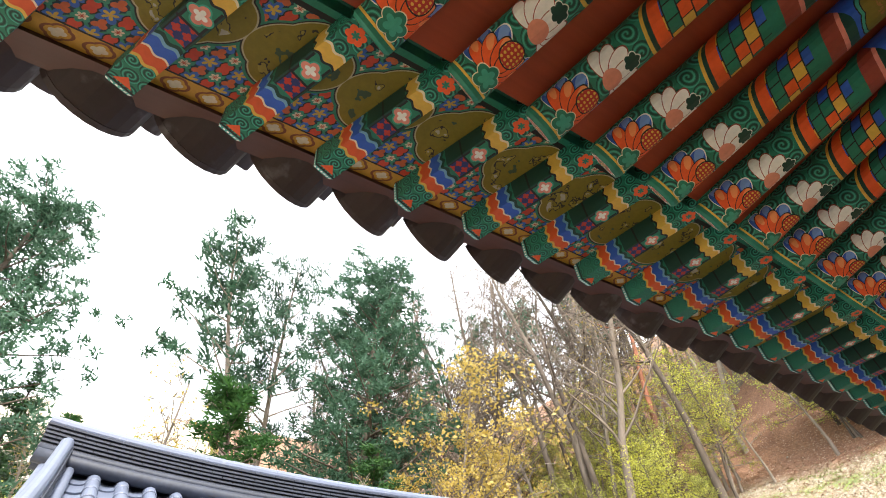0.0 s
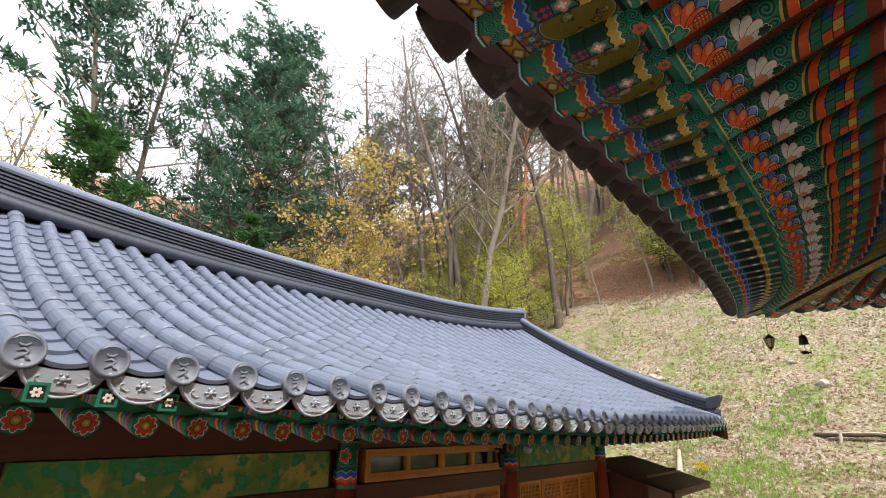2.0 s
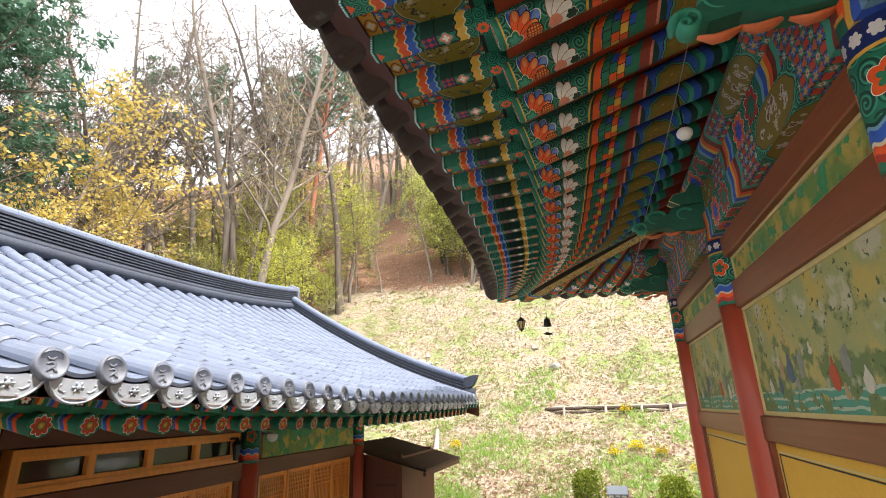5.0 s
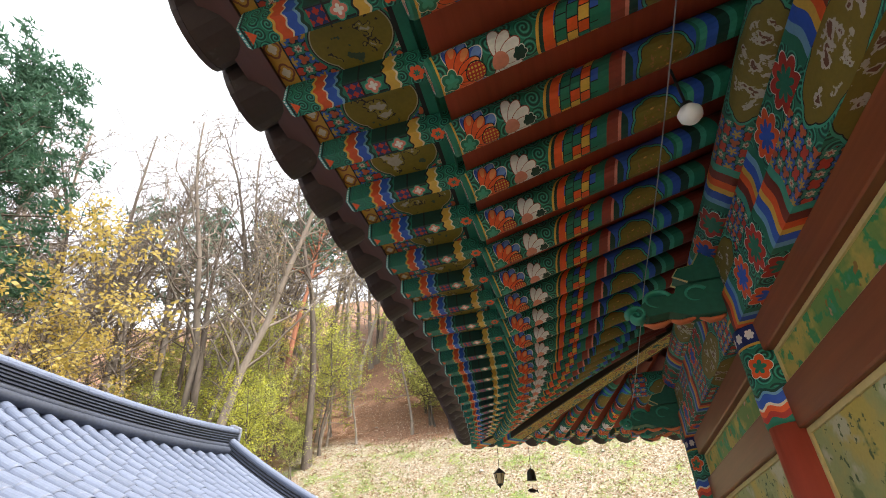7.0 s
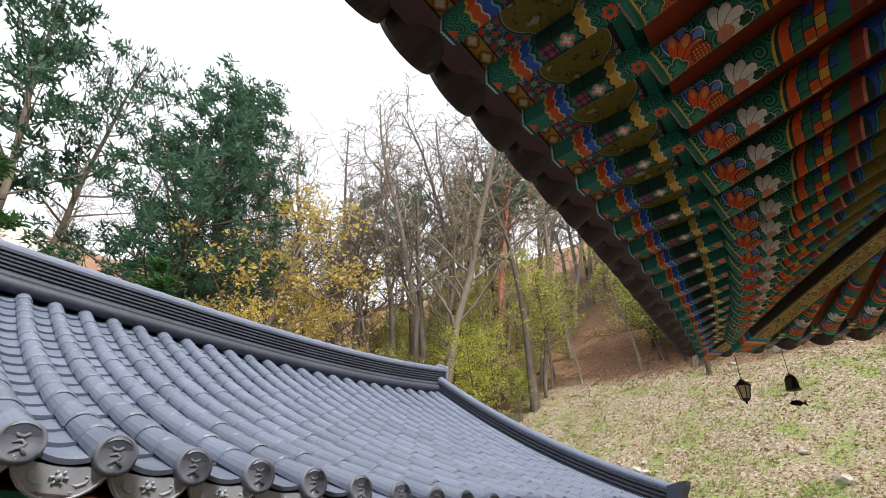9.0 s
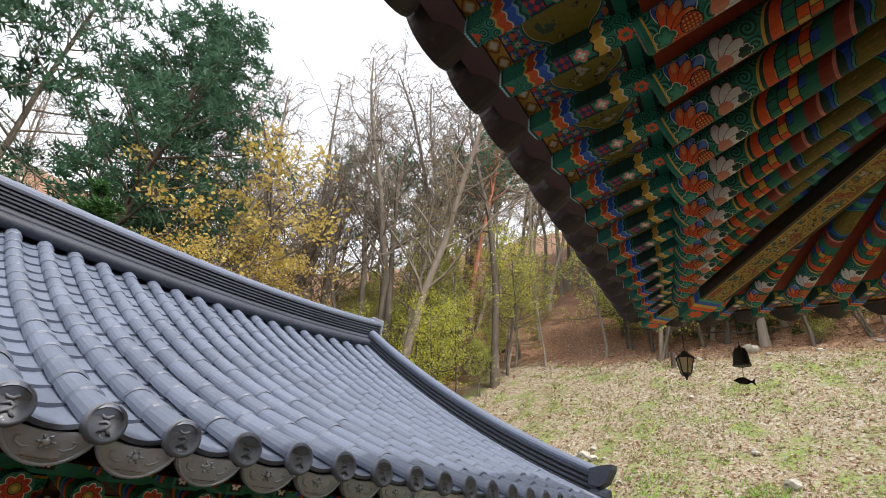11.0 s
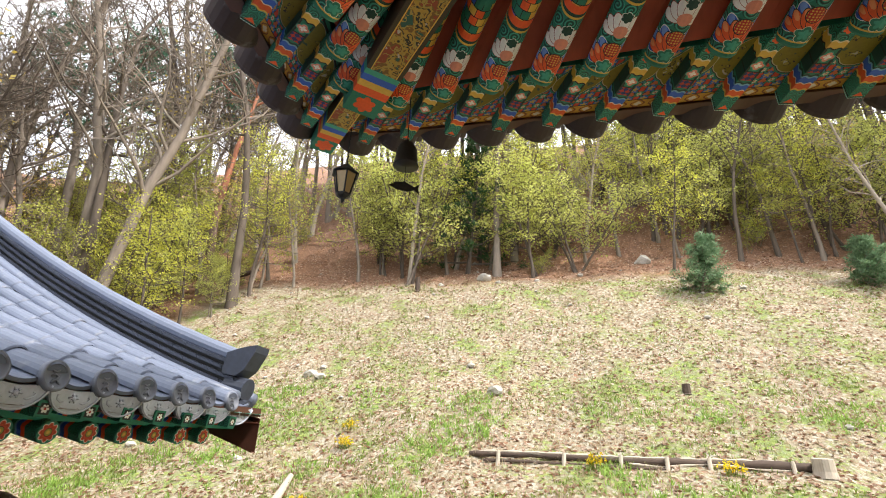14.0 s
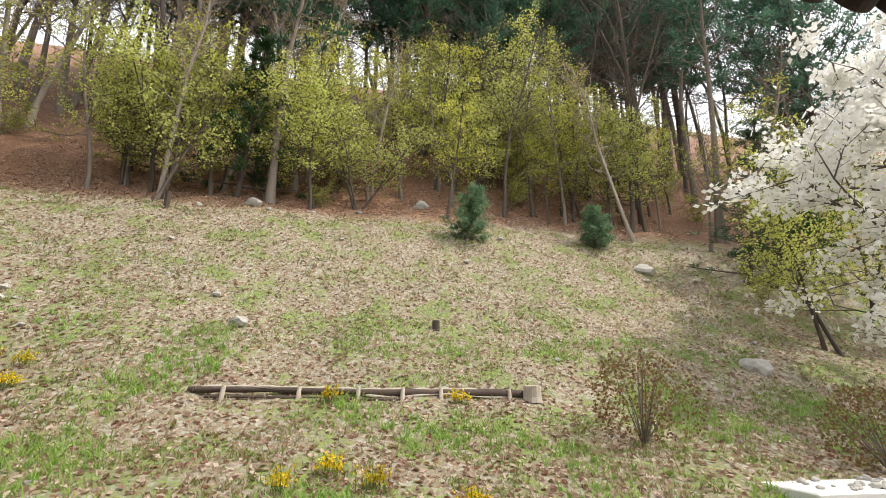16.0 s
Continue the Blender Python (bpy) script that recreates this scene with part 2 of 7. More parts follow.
def mat_round_rafter():
    p = Paint("painted_round_rafter", GREEN, 0.62)
    u, v = p.uv()
    u = u * 1.22
    w = u + (v * 42).cos() * 0.008
    scrolls(p, u, v, 0.085, u < 0.56, TEAL, DEEP)
    p.put(u < 0.035, GREEN)
    p.put(between(u, 0.032, 0.042), GOLD)
    # orange lotus on blue
    fan(p, u, v, 0.10, (1.45, -1.45, 1.0, -1.0, 0.5, -0.5), 0.115, 0.062, 0.032, (WHITE, BLUE, (0.16, 0.30, 0.66)))
    fan(p, u, v, 0.09, (1.25, -1.25, 0.75, -0.75, 0.32, -0.32, 0.0), 0.092, 0.058, 0.026, (INK, ORANGE, (0.86, 0.30, 0.10)))
    dots = rose((u * 60).fract(), (v * 60).fract(), 0.5, 0.5, 2, 0.3, 0.0)
    q = rose(u, v, 0.205, 0, 2, 0.045, 0.1)
    p.put(q < 0.005, INK)
    p.put(q < 0, RED)
    p.put((q < 0) & (dots < 0), GOLD)
    q = rose(u, v, 0.085, 0, 5, 0.05, 0.3)
    p.put(q < 0.004, CREAM)
    p.put(q < 0, GREEN)
    p.put(q < -0.016, TEAL)
    # white lotus
    fan(p, u, v, 0.30, (1.3, -1.3, 0.85, -0.85, 0.42, -0.42, 0.0), 0.085, 0.056, 0.027, ((0.30, 0.06, 0.04), WHITE, WHITE))
    q = rose(u, v, 0.325, 0, 2, 0.04, 0.0)
    p.put(q < 0.0, (0.74, 0.28, 0.18))
    q = rose(u, v, 0.42, 0, 6, 0.034, 0.25)
    p.put(q < 0.004, WHITE)
    p.put(q < 0, DEEP)
    # arch and scale bands
    arch = u - v * v * 4.0
    p.put(between(arch, 0.50, 0.515), GOLD)
    p.put(between(arch, 0.515, 0.535), DEEP)
    p.put(between(arch, 0.535, 0.82), ORANGE)
    cell = ((arch - 0.535) / 0.055).floor()
    half = ((v / 0.05) + cell * 0.5).floor()
    pick = (((half * 12.9 + cell * 78.2).sin() * 437.5).fract())
    zone = between(arch, 0.585, 0.80)
    p.put(zone & (pick > 0.25), BLUE)
    p.put(zone & (pick > 0.5), GOLD)
    p.put(zone & (pick > 0.75), GREEN)
    edge = (((arch - 0.535) / 0.055).fract() < 0.1) | ((((v / 0.05) + cell * 0.5).fract()) < 0.09)
    p.put(zone & edge, INK)
    p.put(between(arch, 0.80, 0.86), GREEN)
    p.put(between(arch, 0.86, 0.93), (0.30, 0.05, 0.03))
    p.put(between(arch, 0.93, 0.95), PINK)
    p.put(between(arch, 0.95, 1.0), DEEP)
    # cartouche
    p.put(between(w, 1.0, 1.34), BLUE)
    q = rose(u, v, 1.17, 0, 8, 0.15, 0.08, sv=1.15)
    p.put(q < 0.012, INK)
    p.put(q < 0.007, TEAL)
    p.put(q < -0.005, INK)
    p.put(q < -0.009, OLIVE)
    spots = p.noise(38, 3)
    p.put((q < -0.06) & (spots > 0.56), (0.35, 0.16, 0.05))
    p.put((q < -0.06) & (spots > 0.63), GOLD)
    p.put(between(w, 1.36, 1.40), TEAL)
    p.put(between(w, 1.40, 1.46), BLUE)
    p.put(between(w, 1.46, 1.52), DEEP)
    p.put(between(w, 1.52, 1.56), TEAL)
    p.put(between(w, 1.56, 1.64), GREEN)
    p.put(w > 1.64, MAROON)
    return worn(p)


def mat_flying_rafter():
    p = Paint("painted_flying_rafter", GREEN, 0.62)
    u, v = p.uv()
    u = u * 1.13
    w = u + (v * 120).cos() * 0.006
    scrolls(p, u, v, 0.055, u < 0.16, TEAL, DEEP)
    p.put(u < 0.022, (0.05, 0.33, 0.27))
    dot = rose((u / 0.02).fract(), (v / 0.016).fract(), 0.5, 0.5, 2, 0.3, 0)
    p.put((u < 0.02) & (dot < 0), WHITE)
    p.put(between(u, 0.022, 0.030), INK)
    tri = (u - 0.035) * 0.8 + v.abs()
    p.put(between(u, 0.035, 0.085) & (tri < 0.03), ORANGE)
    p.put(between(w, 0.152, 0.165), GOLD)
    p.put(between(w, 0.165, 0.21), (0.70, 0.10, 0.02))
    p.put(between(w, 0.21, 0.218), CREAM)
    p.put(between(w, 0.218, 0.262), BLUE)
    p.put(between(w, 0.262, 0.275), SKYBLUE)
    p.put(between(w, 0.275, 0.29), DEEP)
    panel = between(u, 0.30, 0.49)
    p.put(panel, GREEN)
    p.put(panel & (v.abs() > 0.030), INK)
    p.put(panel & (v.abs() > 0.038), DEEP)
    fl = rose((u / 0.036).fract(), (v / 0.036).fract(), 0.5, 0.5, 4, 0.42, 0.4)
    p.put(between(u, 0.305, 0.375) & (v.abs() < 0.034), (0.02, 0.03, 0.14))
    p.put(between(u, 0.305, 0.375) & (v.abs() < 0.034) & (fl < 0), RED)
    p.put(between(u, 0.375, 0.384), INK)
    q = rose(u, v, 0.432, 0, 4, 0.036, 0.35)
    p.put(q < 0.006, TEAL)
    p.put(q < 0, PINK)
    p.put(q < -0.014, WHITE)
    p.put(between(w, 0.49, 0.50), INK)
    p.put(between(w, 0.50, 0.545), GOLD)
    p.put(between(w, 0.545, 0.555), CREAM)
    scrolls(p, u, v, 0.06, u > 0.565, TEAL, DEEP)
    q = rose(u, v, 0.64, 0, 6, 0.036, 0.25)
    p.put(q < 0, ORANGE)
    p.put(q < -0.02, GREEN)
    return worn(p)


def flower_net(p, u, v, where, cell):
    """Blue stars, red buds and pale flowers on a dark ground."""
    fu, fv = (u / cell).fract(), (v / cell).fract()
    gu, gv = (u / cell + 0.5).fract(), (v / cell + 0.5).fract()
    p.put(where, (0.008, 0.035, 0.05))
    leaf = ((fu - fv).abs() < 0.07) | ((fu + fv - 1).abs() < 0.07)
    p.put(where & leaf, (0.03, 0.22, 0.15))
    star = rose(gu, gv, 0.5, 0.5, 5, 0.40, 0.5)
    p.put(where & (star < 0), (0.04, 0.13, 0.46))
    p.put(where & (star < -0.17), (0.55, 0.36, 0.05))
    bud = rose(gu, fv, 0.5, 0.5, 2, 0.30, 0.55)
    p.put(where & (bud < 0.05), (0.02, 0.02, 0.02))
    p.put(where & (bud < 0), (0.58, 0.06, 0.03))
    bud = rose(fu, gv, 0.5, 0.5, 3, 0.24, 0.55)
    p.put(where & (bud < 0), (0.55, 0.12, 0.04))
    fl = rose(fu, fv, 0.5, 0.5, 6, 0.27, 0.3)
    p.put(where & (fl < 0.02), (0.04, 0.26, 0.17))
    p.put(where & (fl < -0.10), (0.62, 0.56, 0.42))
    p.put(where & (fl < -0.18), (0.45, 0.07, 0.04))


def mat_eave_board():
    """The boards between the flying rafters: gold edge, flower net, olive cartouche."""
    p = Paint("painted_eave_board", (0.10, 0.085, 0.012), 0.65)
    u, v = p.uv()
    c = ((v - 0.0477) / 0.3265).fract()
    flower_net(p, u, v, u > 0.09, 0.095)
    wv = (c - 0.5) * 0.3265
    car = rose(u, wv, 0.36, 0, 4, 0.165, 0.14)
    p.put(car < 0.016, (0.025, 0.20, 0.13))
    p.put(car < 0.007, (0.02, 0.02, 0.02))
    p.put(car < 0.002, (0.45, 0.40, 0.25))
    p.put(car < -0.003, (0.22, 0.17, 0.015))
    sp = p.noise(11, 3)
    p.put((car < -0.03) & (sp > 0.58), (0.30, 0.24, 0.04))
    p.put((car < -0.03) & ((sp - 0.58).abs() < 0.012), (0.03, 0.025, 0.02))
    p.put((car < -0.03) & (sp > 0.64), (0.45, 0.42, 0.34))
    p.put((car < -0.03) & (sp < 0.36), (0.05, 0.09, 0.05))
    p.put(u < 0.09, (0.52, 0.27, 0.03))
    gd = rose((u / 0.09).fract(), (v / 0.11).fract(), 0.5, 0.5, 4, 0.36, 0.2)
    p.put((u < 0.09) & (gd.abs() < 0.045), (0.2, 0.06, 0.02))
    p.put((u < 0.09) & (gd < -0.14), (0.62, 0.55, 0.42))
    p.put(between(u, 0.083, 0.09), INK)
    p.put(between(u, 0.53, 0.55), INK)
    p.put(u > 0.55, GREEN)
    return worn(p, 0.25)


def mat_band(name, seed):
    """Painted long timbers: repeats of cartouches, flower nets and rainbow bands along u."""
    p = Paint(name, GREEN, 0.62)
    u, v = p.uv()
    L = 2.48
    x = ((u / L) + seed * 0.31).fract() * L
    scrolls(p, u, v, 0.09, u > -99, TEAL, DEEP)
    w = x + (v * 30).cos() * 0.012
    y = (w - L / 2).abs()
    net = between(y, 0.32, 0.62)
    flower_net(p, u, v, net, 0.11)
    cu = rose(x, v, L / 2, 0, 8, 0.3, 0.06, sv=2.4)
    p.put(cu < 0.02, TEAL)
    p.put(cu < 0.005, INK)
    p.put(cu < -0.002, OLIVE)
    sp = p.noise(14, 4)
    p.put((cu < -0.07) & (sp > 0.55), (0.5, 0.46, 0.4))
    p.put((cu < -0.07) & (sp > 0.62), (0.16, 0.06, 0.03))
    for a, b, c in ((0.62, 0.67, TEAL), (0.67, 0.73, MAROON), (0.73, 0.78, ORANGE), (0.78, 0.82, GOLD), (0.82, 0.88, BLUE), (0.88, 0.92, SKYBLUE), (0.92, 0.97, GREEN)):
        p.put(between(y, a, b), c)
    q = rose(x, v, L - 0.14, 0, 8, 0.12, 0.3)
    p.put(q < 0.005, WHITE)
    p.put(q < 0, RED)
    p.put(q < -0.045, GREEN)
    q = rose(x, v, 0.14, 0, 8, 0.12, 0.3)
    p.put(q < 0.005, WHITE)
    p.put(q < 0, ORANGE)
    p.put(q < -0.045, BLUE)
    return worn(p)


def mat_flower(name, petals, ring, heart, n):
    """A round rafter end: petals in a ring; uv runs from -1 to 1."""
    p = Paint(name, ring, 0.6)
    u, v = p.uv()
    q = rose(u, v, 0, 0, n, 0.82, 0.28)
    p.put(q < 0.07, WHITE)
    p.put(q < 0.0, petals)
    p.put((q < -0.16) & (q > -0.24), tuple(c * 0.6 for c in petals))
    q = rose(u, v, 0, 0, 2, 0.32, 0.0)
    p.put(q < 0.05, INK)
    p.put(q < 0, heart)
    p.put(q < -0.16, GOLD)
    return worn(p, 0.12)


def mat_square_end():
    p = Paint("painted_square_end", GREEN, 0.6)
    u, v = p.uv()
    p.put((u.abs() < 0.7) & (v.abs() < 0.7), INK)
    q = rose(u, v, 0, 0, 6, 0.55, 0.4)
    p.put(q < 0, WHITE)
    q = rose(u, v, 0, 0, 2, 0.15, 0.0)
    p.put(q < 0, RED)
    return worn(p, 0.12)


def mat_stripes():
    """Sides of the small flying rafters and eave boards of the lower building."""
    p = Paint("painted_small_rafter", GREEN, 0.62)
    u, v = p.uv()
    w = u + (v * 90).cos() * 0.006
    scrolls(p, u, v, 0.05, u < 0.09, TEAL, DEEP)
    for a, b, c in ((0.09, 0.12, ORANGE), (0.12, 0.15, BLUE), (0.15, 0.165, SKYBLUE), (0.165, 0.2, GREEN), (0.2, 0.23, GOLD), (0.23, 0.26, RED)):
        p.put(between(w, a, b), c)
    return worn(p)


def mat_column_head():
    """Painted sleeve under a column's top; u is the height from its lower edge."""
    p = Paint("painted_column_head", GREEN, 0.6)
    u, v = p.uv()
    w = u + (v * 50.3).sin() * 0.01
    a = v * 0.88
    scrolls(p, u, a, 0.1, between(u, 0.18, 0.42), TEAL, DEEP)
    p.put(u < 0.03, GREEN)
    for lo, hi, c in ((0.03, 0.06, RED), (0.06, 0.09, ORANGE), (0.09, 0.105, CREAM), (0.105, 0.15, BLUE), (0.15, 0.165, SKYBLUE), (0.165, 0.18, DEEP)):
        p.put(between(w, lo, hi), c)
    q = rose((a / 0.22).fract() * 0.22, u, 0.11, 0.30, 5, 0.07, 0.3)
    p.put(q < 0.004, WHITE)
    p.put(q < 0, ORANGE)
    p.put(q < -0.03, GREEN)
    p.put(between(u, 0.42, 0.435), GOLD)
    p.put(between(u, 0.435, 0.54), (0.012, 0.03, 0.16))
    q = rose((a / 0.075).fract() * 0.075, u, 0.0375, 0.487, 6, 0.03, 0.3)
    p.put(q < 0, WHITE)
    p.put(u > 0.54, GREEN)
    p.put(between(u, 0.6, 0.64), GOLD)
    return worn(p, 0.12)


def mat_mural(name, seed, lotus=False):
    """A painted wall panel: hills, mist, water or lotus leaves, in thin washes."""
    p = Paint(name, (0.50, 0.40, 0.09), 0.6)
    u, v = p.uv()
    co = p.place("UV")
    n = p.noise(2.2, 5, co=co)
    m = p.noise(5.5 + seed, 5, co=co)
    if lotus:
        p.put(p.ramp(n, 0.42, 0.5), (0.16, 0.28, 0.07))
        p.put(p.ramp(m, 0.52, 0.56), (0.03, 0.28, 0.10))
        p.put(p.ramp(m, 0.60, 0.63), (0.05, 0.30, 0.16))
        k = p.noise(7.5, 3, co=co)
        p.put(p.ramp(k, 0.64, 0.67), (0.62, 0.26, 0.22))
        p.put(p.ramp(k, 0.69, 0.71), (0.72, 0.6, 0.5))
        p.put(p.ramp(p.noise(11 + seed, 2, co=co), 0.66, 0.68), (0.3, 0.17, 0.03))
    else:
        p.put(p.ramp(n - v * 0.25, 0.18, 0.36), (0.44, 0.38, 0.13))
        p.put(p.ramp(n + v * 0.12, 0.50, 0.60), (0.32, 0.36, 0.15))
        p.put(p.ramp(m - v * 0.45, 0.32, 0.40), (0.13, 0.20, 0.07))
        p.put(p.ramp(p.noise(3.1 + seed, 4, co=co) + v * 0.1, 0.60, 0.68), (0.48, 0.47, 0.33))
        water = (v < 0.16) & (p.noise(4, 3, co=co) > 0.47)
        p.put(water, (0.06, 0.30, 0.22))
        wave = (v * 130 + n * 14).sin()
        p.put(water & (wave > 0.55), (0.4, 0.5, 0.4))
        k = p.noise(24, 4, co=co)
        p.put((k > 0.6) & (m > 0.5), (0.06, 0.10, 0.03))
    p.shade(p.noise(60, 3), 0.88, 1.12)
    return p.done()


def mat_wood(name, base, rough=0.55, dark=0.35, along="z", scale=1.0):
    p = Paint(name, base, rough)
    st = {"z": (14, 14, 0.7), "y": (14, 0.7, 14), "x": (0.7, 14, 14)}[along]
    st = tuple(c * scale for c in st)
    g = p.noise(2.2, 6, stretch=st)
    p.shade(g, 1 - dark, 1 + dark)
    p.shade(p.noise(1.1, 3, co=p.world_place()), 0.8, 1.2)
    p.shade(p.random(), 0.88, 1.12)
    p.bump(g, 0.25, 0.004)
    return p.done()


def mat_tile(name, base, rough):
    p = Paint(name, base, rough)
    n = p.noise(45, 5)
    p.shade(n, 0.82, 1.18)
    big = p.noise(1.7, 4, co=p.world_place())
    p.shade(big, 0.75, 1.25)
    p.put(p.ramp(p.noise(9, 5, co=p.world_place()), 0.60, 0.75) * 0.35, (0.30, 0.31, 0.32))
    p.shade(p.random(), 0.86, 1.14)
    p.rough(big * 0.25 + (rough - 0.1))
    p.bump(n, 0.2, 0.002)
    return p.done()


def mat_ground():
    """Leaf litter, straw and new grass on the slope, bare soil in the yard."""
    p = Paint("ground_earth", (0.23, 0.185, 0.115), 0.95)
    pos = p.world_place()
    x, y, z = p.xyz(pos)
    fine, mid, broad = p.noise(7, 6, co=pos, rough=0.7), p.noise(0.9, 5, co=pos), p.noise(0.16, 4, co=pos)
    leaf = p.voronoi(14, co=pos, out="Distance")
    tint = p.voronoi(14, co=pos, out="Color")
    p.put(p.ramp(leaf, 0.1, 0.5), (0.29, 0.24, 0.165))
    p.put(p.ramp(tint, 0.60, 0.72), (0.39, 0.36, 0.29))
    p.put(p.ramp(tint, 0.25, 0.15), (0.25, 0.135, 0.08))
    grass = p.ramp(mid + fine * 0.5 - broad * 0.15 - y * 0.004, 0.55, 0.72)
    p.put(grass * 0.85, (0.13, 0.19, 0.045))
    p.put(grass & p.ramp(fine, 0.5, 0.62), (0.22, 0.27, 0.06))
    woods = p.ramp(z + mid * 1.6 + broad * 2.2, 11.0, 11.9) | p.ramp(x + mid * 2, -15.5, -17.5)
    p.put(woods * 0.92, (0.215, 0.105, 0.062))
    p.put(woods & p.ramp(tint, 0.45, 0.85), (0.36, 0.205, 0.125))
    p.put(woods & p.ramp(fine, 0.56, 0.66), (0.07, 0.035, 0.022))
    yard = p.ramp(y, 14.6, 13.6)
    p.put(yard, (0.50, 0.45, 0.37))
    p.shade(fine, 0.62, 1.35)
    p.shade(mid, 0.78, 1.2)
    p.bump(fine, 0.9, 0.08)
    return p.done()


def mat_leaf(name, base, other, rough=0.6):
    p = Paint(name, base, rough)
    p.put(p.ramp(p.island(), 0.25, 0.95), other)
    p.shade(p.random(), 0.75, 1.2)
    m = p.done()
    p.b.inputs["Subsurface Weight"].default_value = 0.0
    tr = p.t.nodes.new("ShaderNodeBsdfTranslucent")
    p.t.links.new(p.c, tr.inputs[0])
    mix = p.t.nodes.new("ShaderNodeMixShader")
    mix.inputs[0].default_value = 0.48
    out = p.t.nodes["Material Output"]
    p.t.links.new(p.b.outputs[0], mix.inputs[1])
    p.t.links.new(tr.outputs[0], mix.inputs[2])
    p.t.links.new(mix.outputs[0], out.inputs[0])
    return m


def mat_bark(name, base, high=None):
    p = Paint(name, base, 0.9)
    g = p.noise(9, 6, stretch=(1, 1, 0.22))
    if high:
        x, y, z = p.xyz(p.place())
        p.put(p.ramp(z + g * 3, 5.5, 8.5), high)
    p.shade(g, 0.55, 1.45)
    p.shade(p.noise(1.1, 3), 0.8, 1.2)
    p.shade(p.random(), 0.75, 1.25)
    p.bump(g, 0.7, 0.03)
    return p.done()


M_ROUND, M_FLY, M_BOARD = mat_round_rafter(), mat_flying_rafter(), mat_eave_board()
M_BAND, M_BAND2 = mat_band("painted_lintel", 0), mat_band("painted_purlin", 1)
M_MEDAL = mat_flower("painted_rafter_medallion", (0.52, 0.13, 0.10), (0.02, 0.16, 0.09), (0.05, 0.2, 0.12), 6)
M_FLOWER = mat_flower("painted_rafter_flower", (0.62, 0.07, 0.025), GREEN, (0.35, 0.3, 0.05), 8)
M_SQUARE, M_SMALL, M_HEAD = mat_square_end(), mat_stripes(), mat_column_head()
M_SOFFIT = mat_wood("red_brown_soffit_boards", (0.36, 0.06, 0.025), 0.6, 0.3, "y")
M_FASCIA = mat_wood("dark_brown_fascia", (0.085, 0.03, 0.018), 0.6, 0.3, "y")
M_COLUMN = mat_wood("red_painted_column", (0.42, 0.07, 0.038), 0.45, 0.18, "z")
M_RAIL = mat_wood("brown_wall_rail", (0.21, 0.058, 0.022), 0.45, 0.35, "y")
M_DARKWOOD = mat_wood("dark_brown_timber", (0.12, 0.034, 0.021), 0.5, 0.3, "y")
M_LATTICE = mat_wood("honey_varnished_wood", (0.78, 0.29, 0.055), 0.4, 0.28, "z")
M_PAPER = plain("window_paper", (0.74, 0.55, 0.34), 0.8, grain=60, amount=0.15)
M_OCHRE = plain("ochre_plaster", (0.70, 0.41, 0.05), 0.7, grain=25, amount=0.1, bump=0.1)
M_CREAM = plain("cream_paint_line", (0.62, 0.50, 0.22), 0.6, amount=0.15)
M_INK = plain("black_paint_and_gap_shade", (0.012, 0.012, 0.012), 0.6, amount=0.2)
M_TILE = mat_tile("grey_glazed_tile", (0.125, 0.15, 0.215), 0.45)
M_TILE_END = mat_tile("grey_tile_relief", (0.155, 0.17, 0.215), 0.5)
# drip tiles: the sky's sheen on them is put into a paler colour
M_DRIP = mat_tile("sky_sheen_drip_tile", (0.46, 0.50, 0.58), 0.24)
M_DARKTILE = mat_tile("dark_brown_tile", (0.05, 0.032, 0.03), 0.6)
M_RIDGE = plain("ridge_tile", (0.034, 0.042, 0.064), 0.6, grain=20, amount=0.5, bump=0.3)
M_CONCRETE = plain("weathered_concrete", (0.52, 0.50, 0.46), 0.85, grain=18, amount=0.18, bump=0.3, stain=0.8)
M_GRANITE = plain("pale_granite", (0.50, 0.49, 0.47), 0.8, grain=70, amount=0.22)
M_STONE = plain("field_stone", (0.40, 0.38, 0.34), 0.9, grain=9, amount=0.4, bump=0.6)
M_STEEL = plain("grey_steel", (0.30, 0.32, 0.34), 0.4, metal=0.8, amount=0.15)
M_BLACK = plain("black_iron", (0.02, 0.02, 0.02), 0.5, metal=0.3, amount=0.25)
M_BRONZE = plain("dark_bronze", (0.035, 0.03, 0.025), 0.5, metal=0.5, amount=0.3)
M_LAMPGLASS = plain("amber_lamp_glass", (0.45, 0.32, 0.14), 0.2, amount=0.1)
M_WHITE = plain("white_enamel", (0.8, 0.8, 0.78), 0.35, amount=0.05)
M_REDENAMEL = plain("red_enamel", (0.55, 0.03, 0.02), 0.3, amount=0.1)
M_GLASS = Paint("dark_window_glass", (0.02, 0.03, 0.03), 0.06).done()
M_SHED = mat_wood("brown_shed_board", (0.16, 0.055, 0.03), 0.6, 0.2, "z")
M_RUST = plain("rusted_roof_sheet", (0.12, 0.075, 0.05), 0.85, grain=15, amount=0.4)
M_LOG = mat_wood("weathered_log", (0.075, 0.052, 0.04), 0.9, 0.5, "x", 0.6)
M_PALEWOOD = mat_wood("split_pale_wood", (0.44, 0.38, 0.31), 0.9, 0.3, "z")
M_GROUND = mat_ground()
# ---- ground ----
PROFILE = [(-300, -1.2), (10, -0.78), (13.4, -0.75), (14.2, -0.5), (15.6, -0.05), (18, 0.55), (20.5, 1.15), (22.4, 1.93), (26.3, 4.35), (28.5, 6.3), (30.8, 8.4), (35.4, 11.4), (45, 20), (60, 33), (80, 48), (110, 58), (200, 66), (600, 66)]


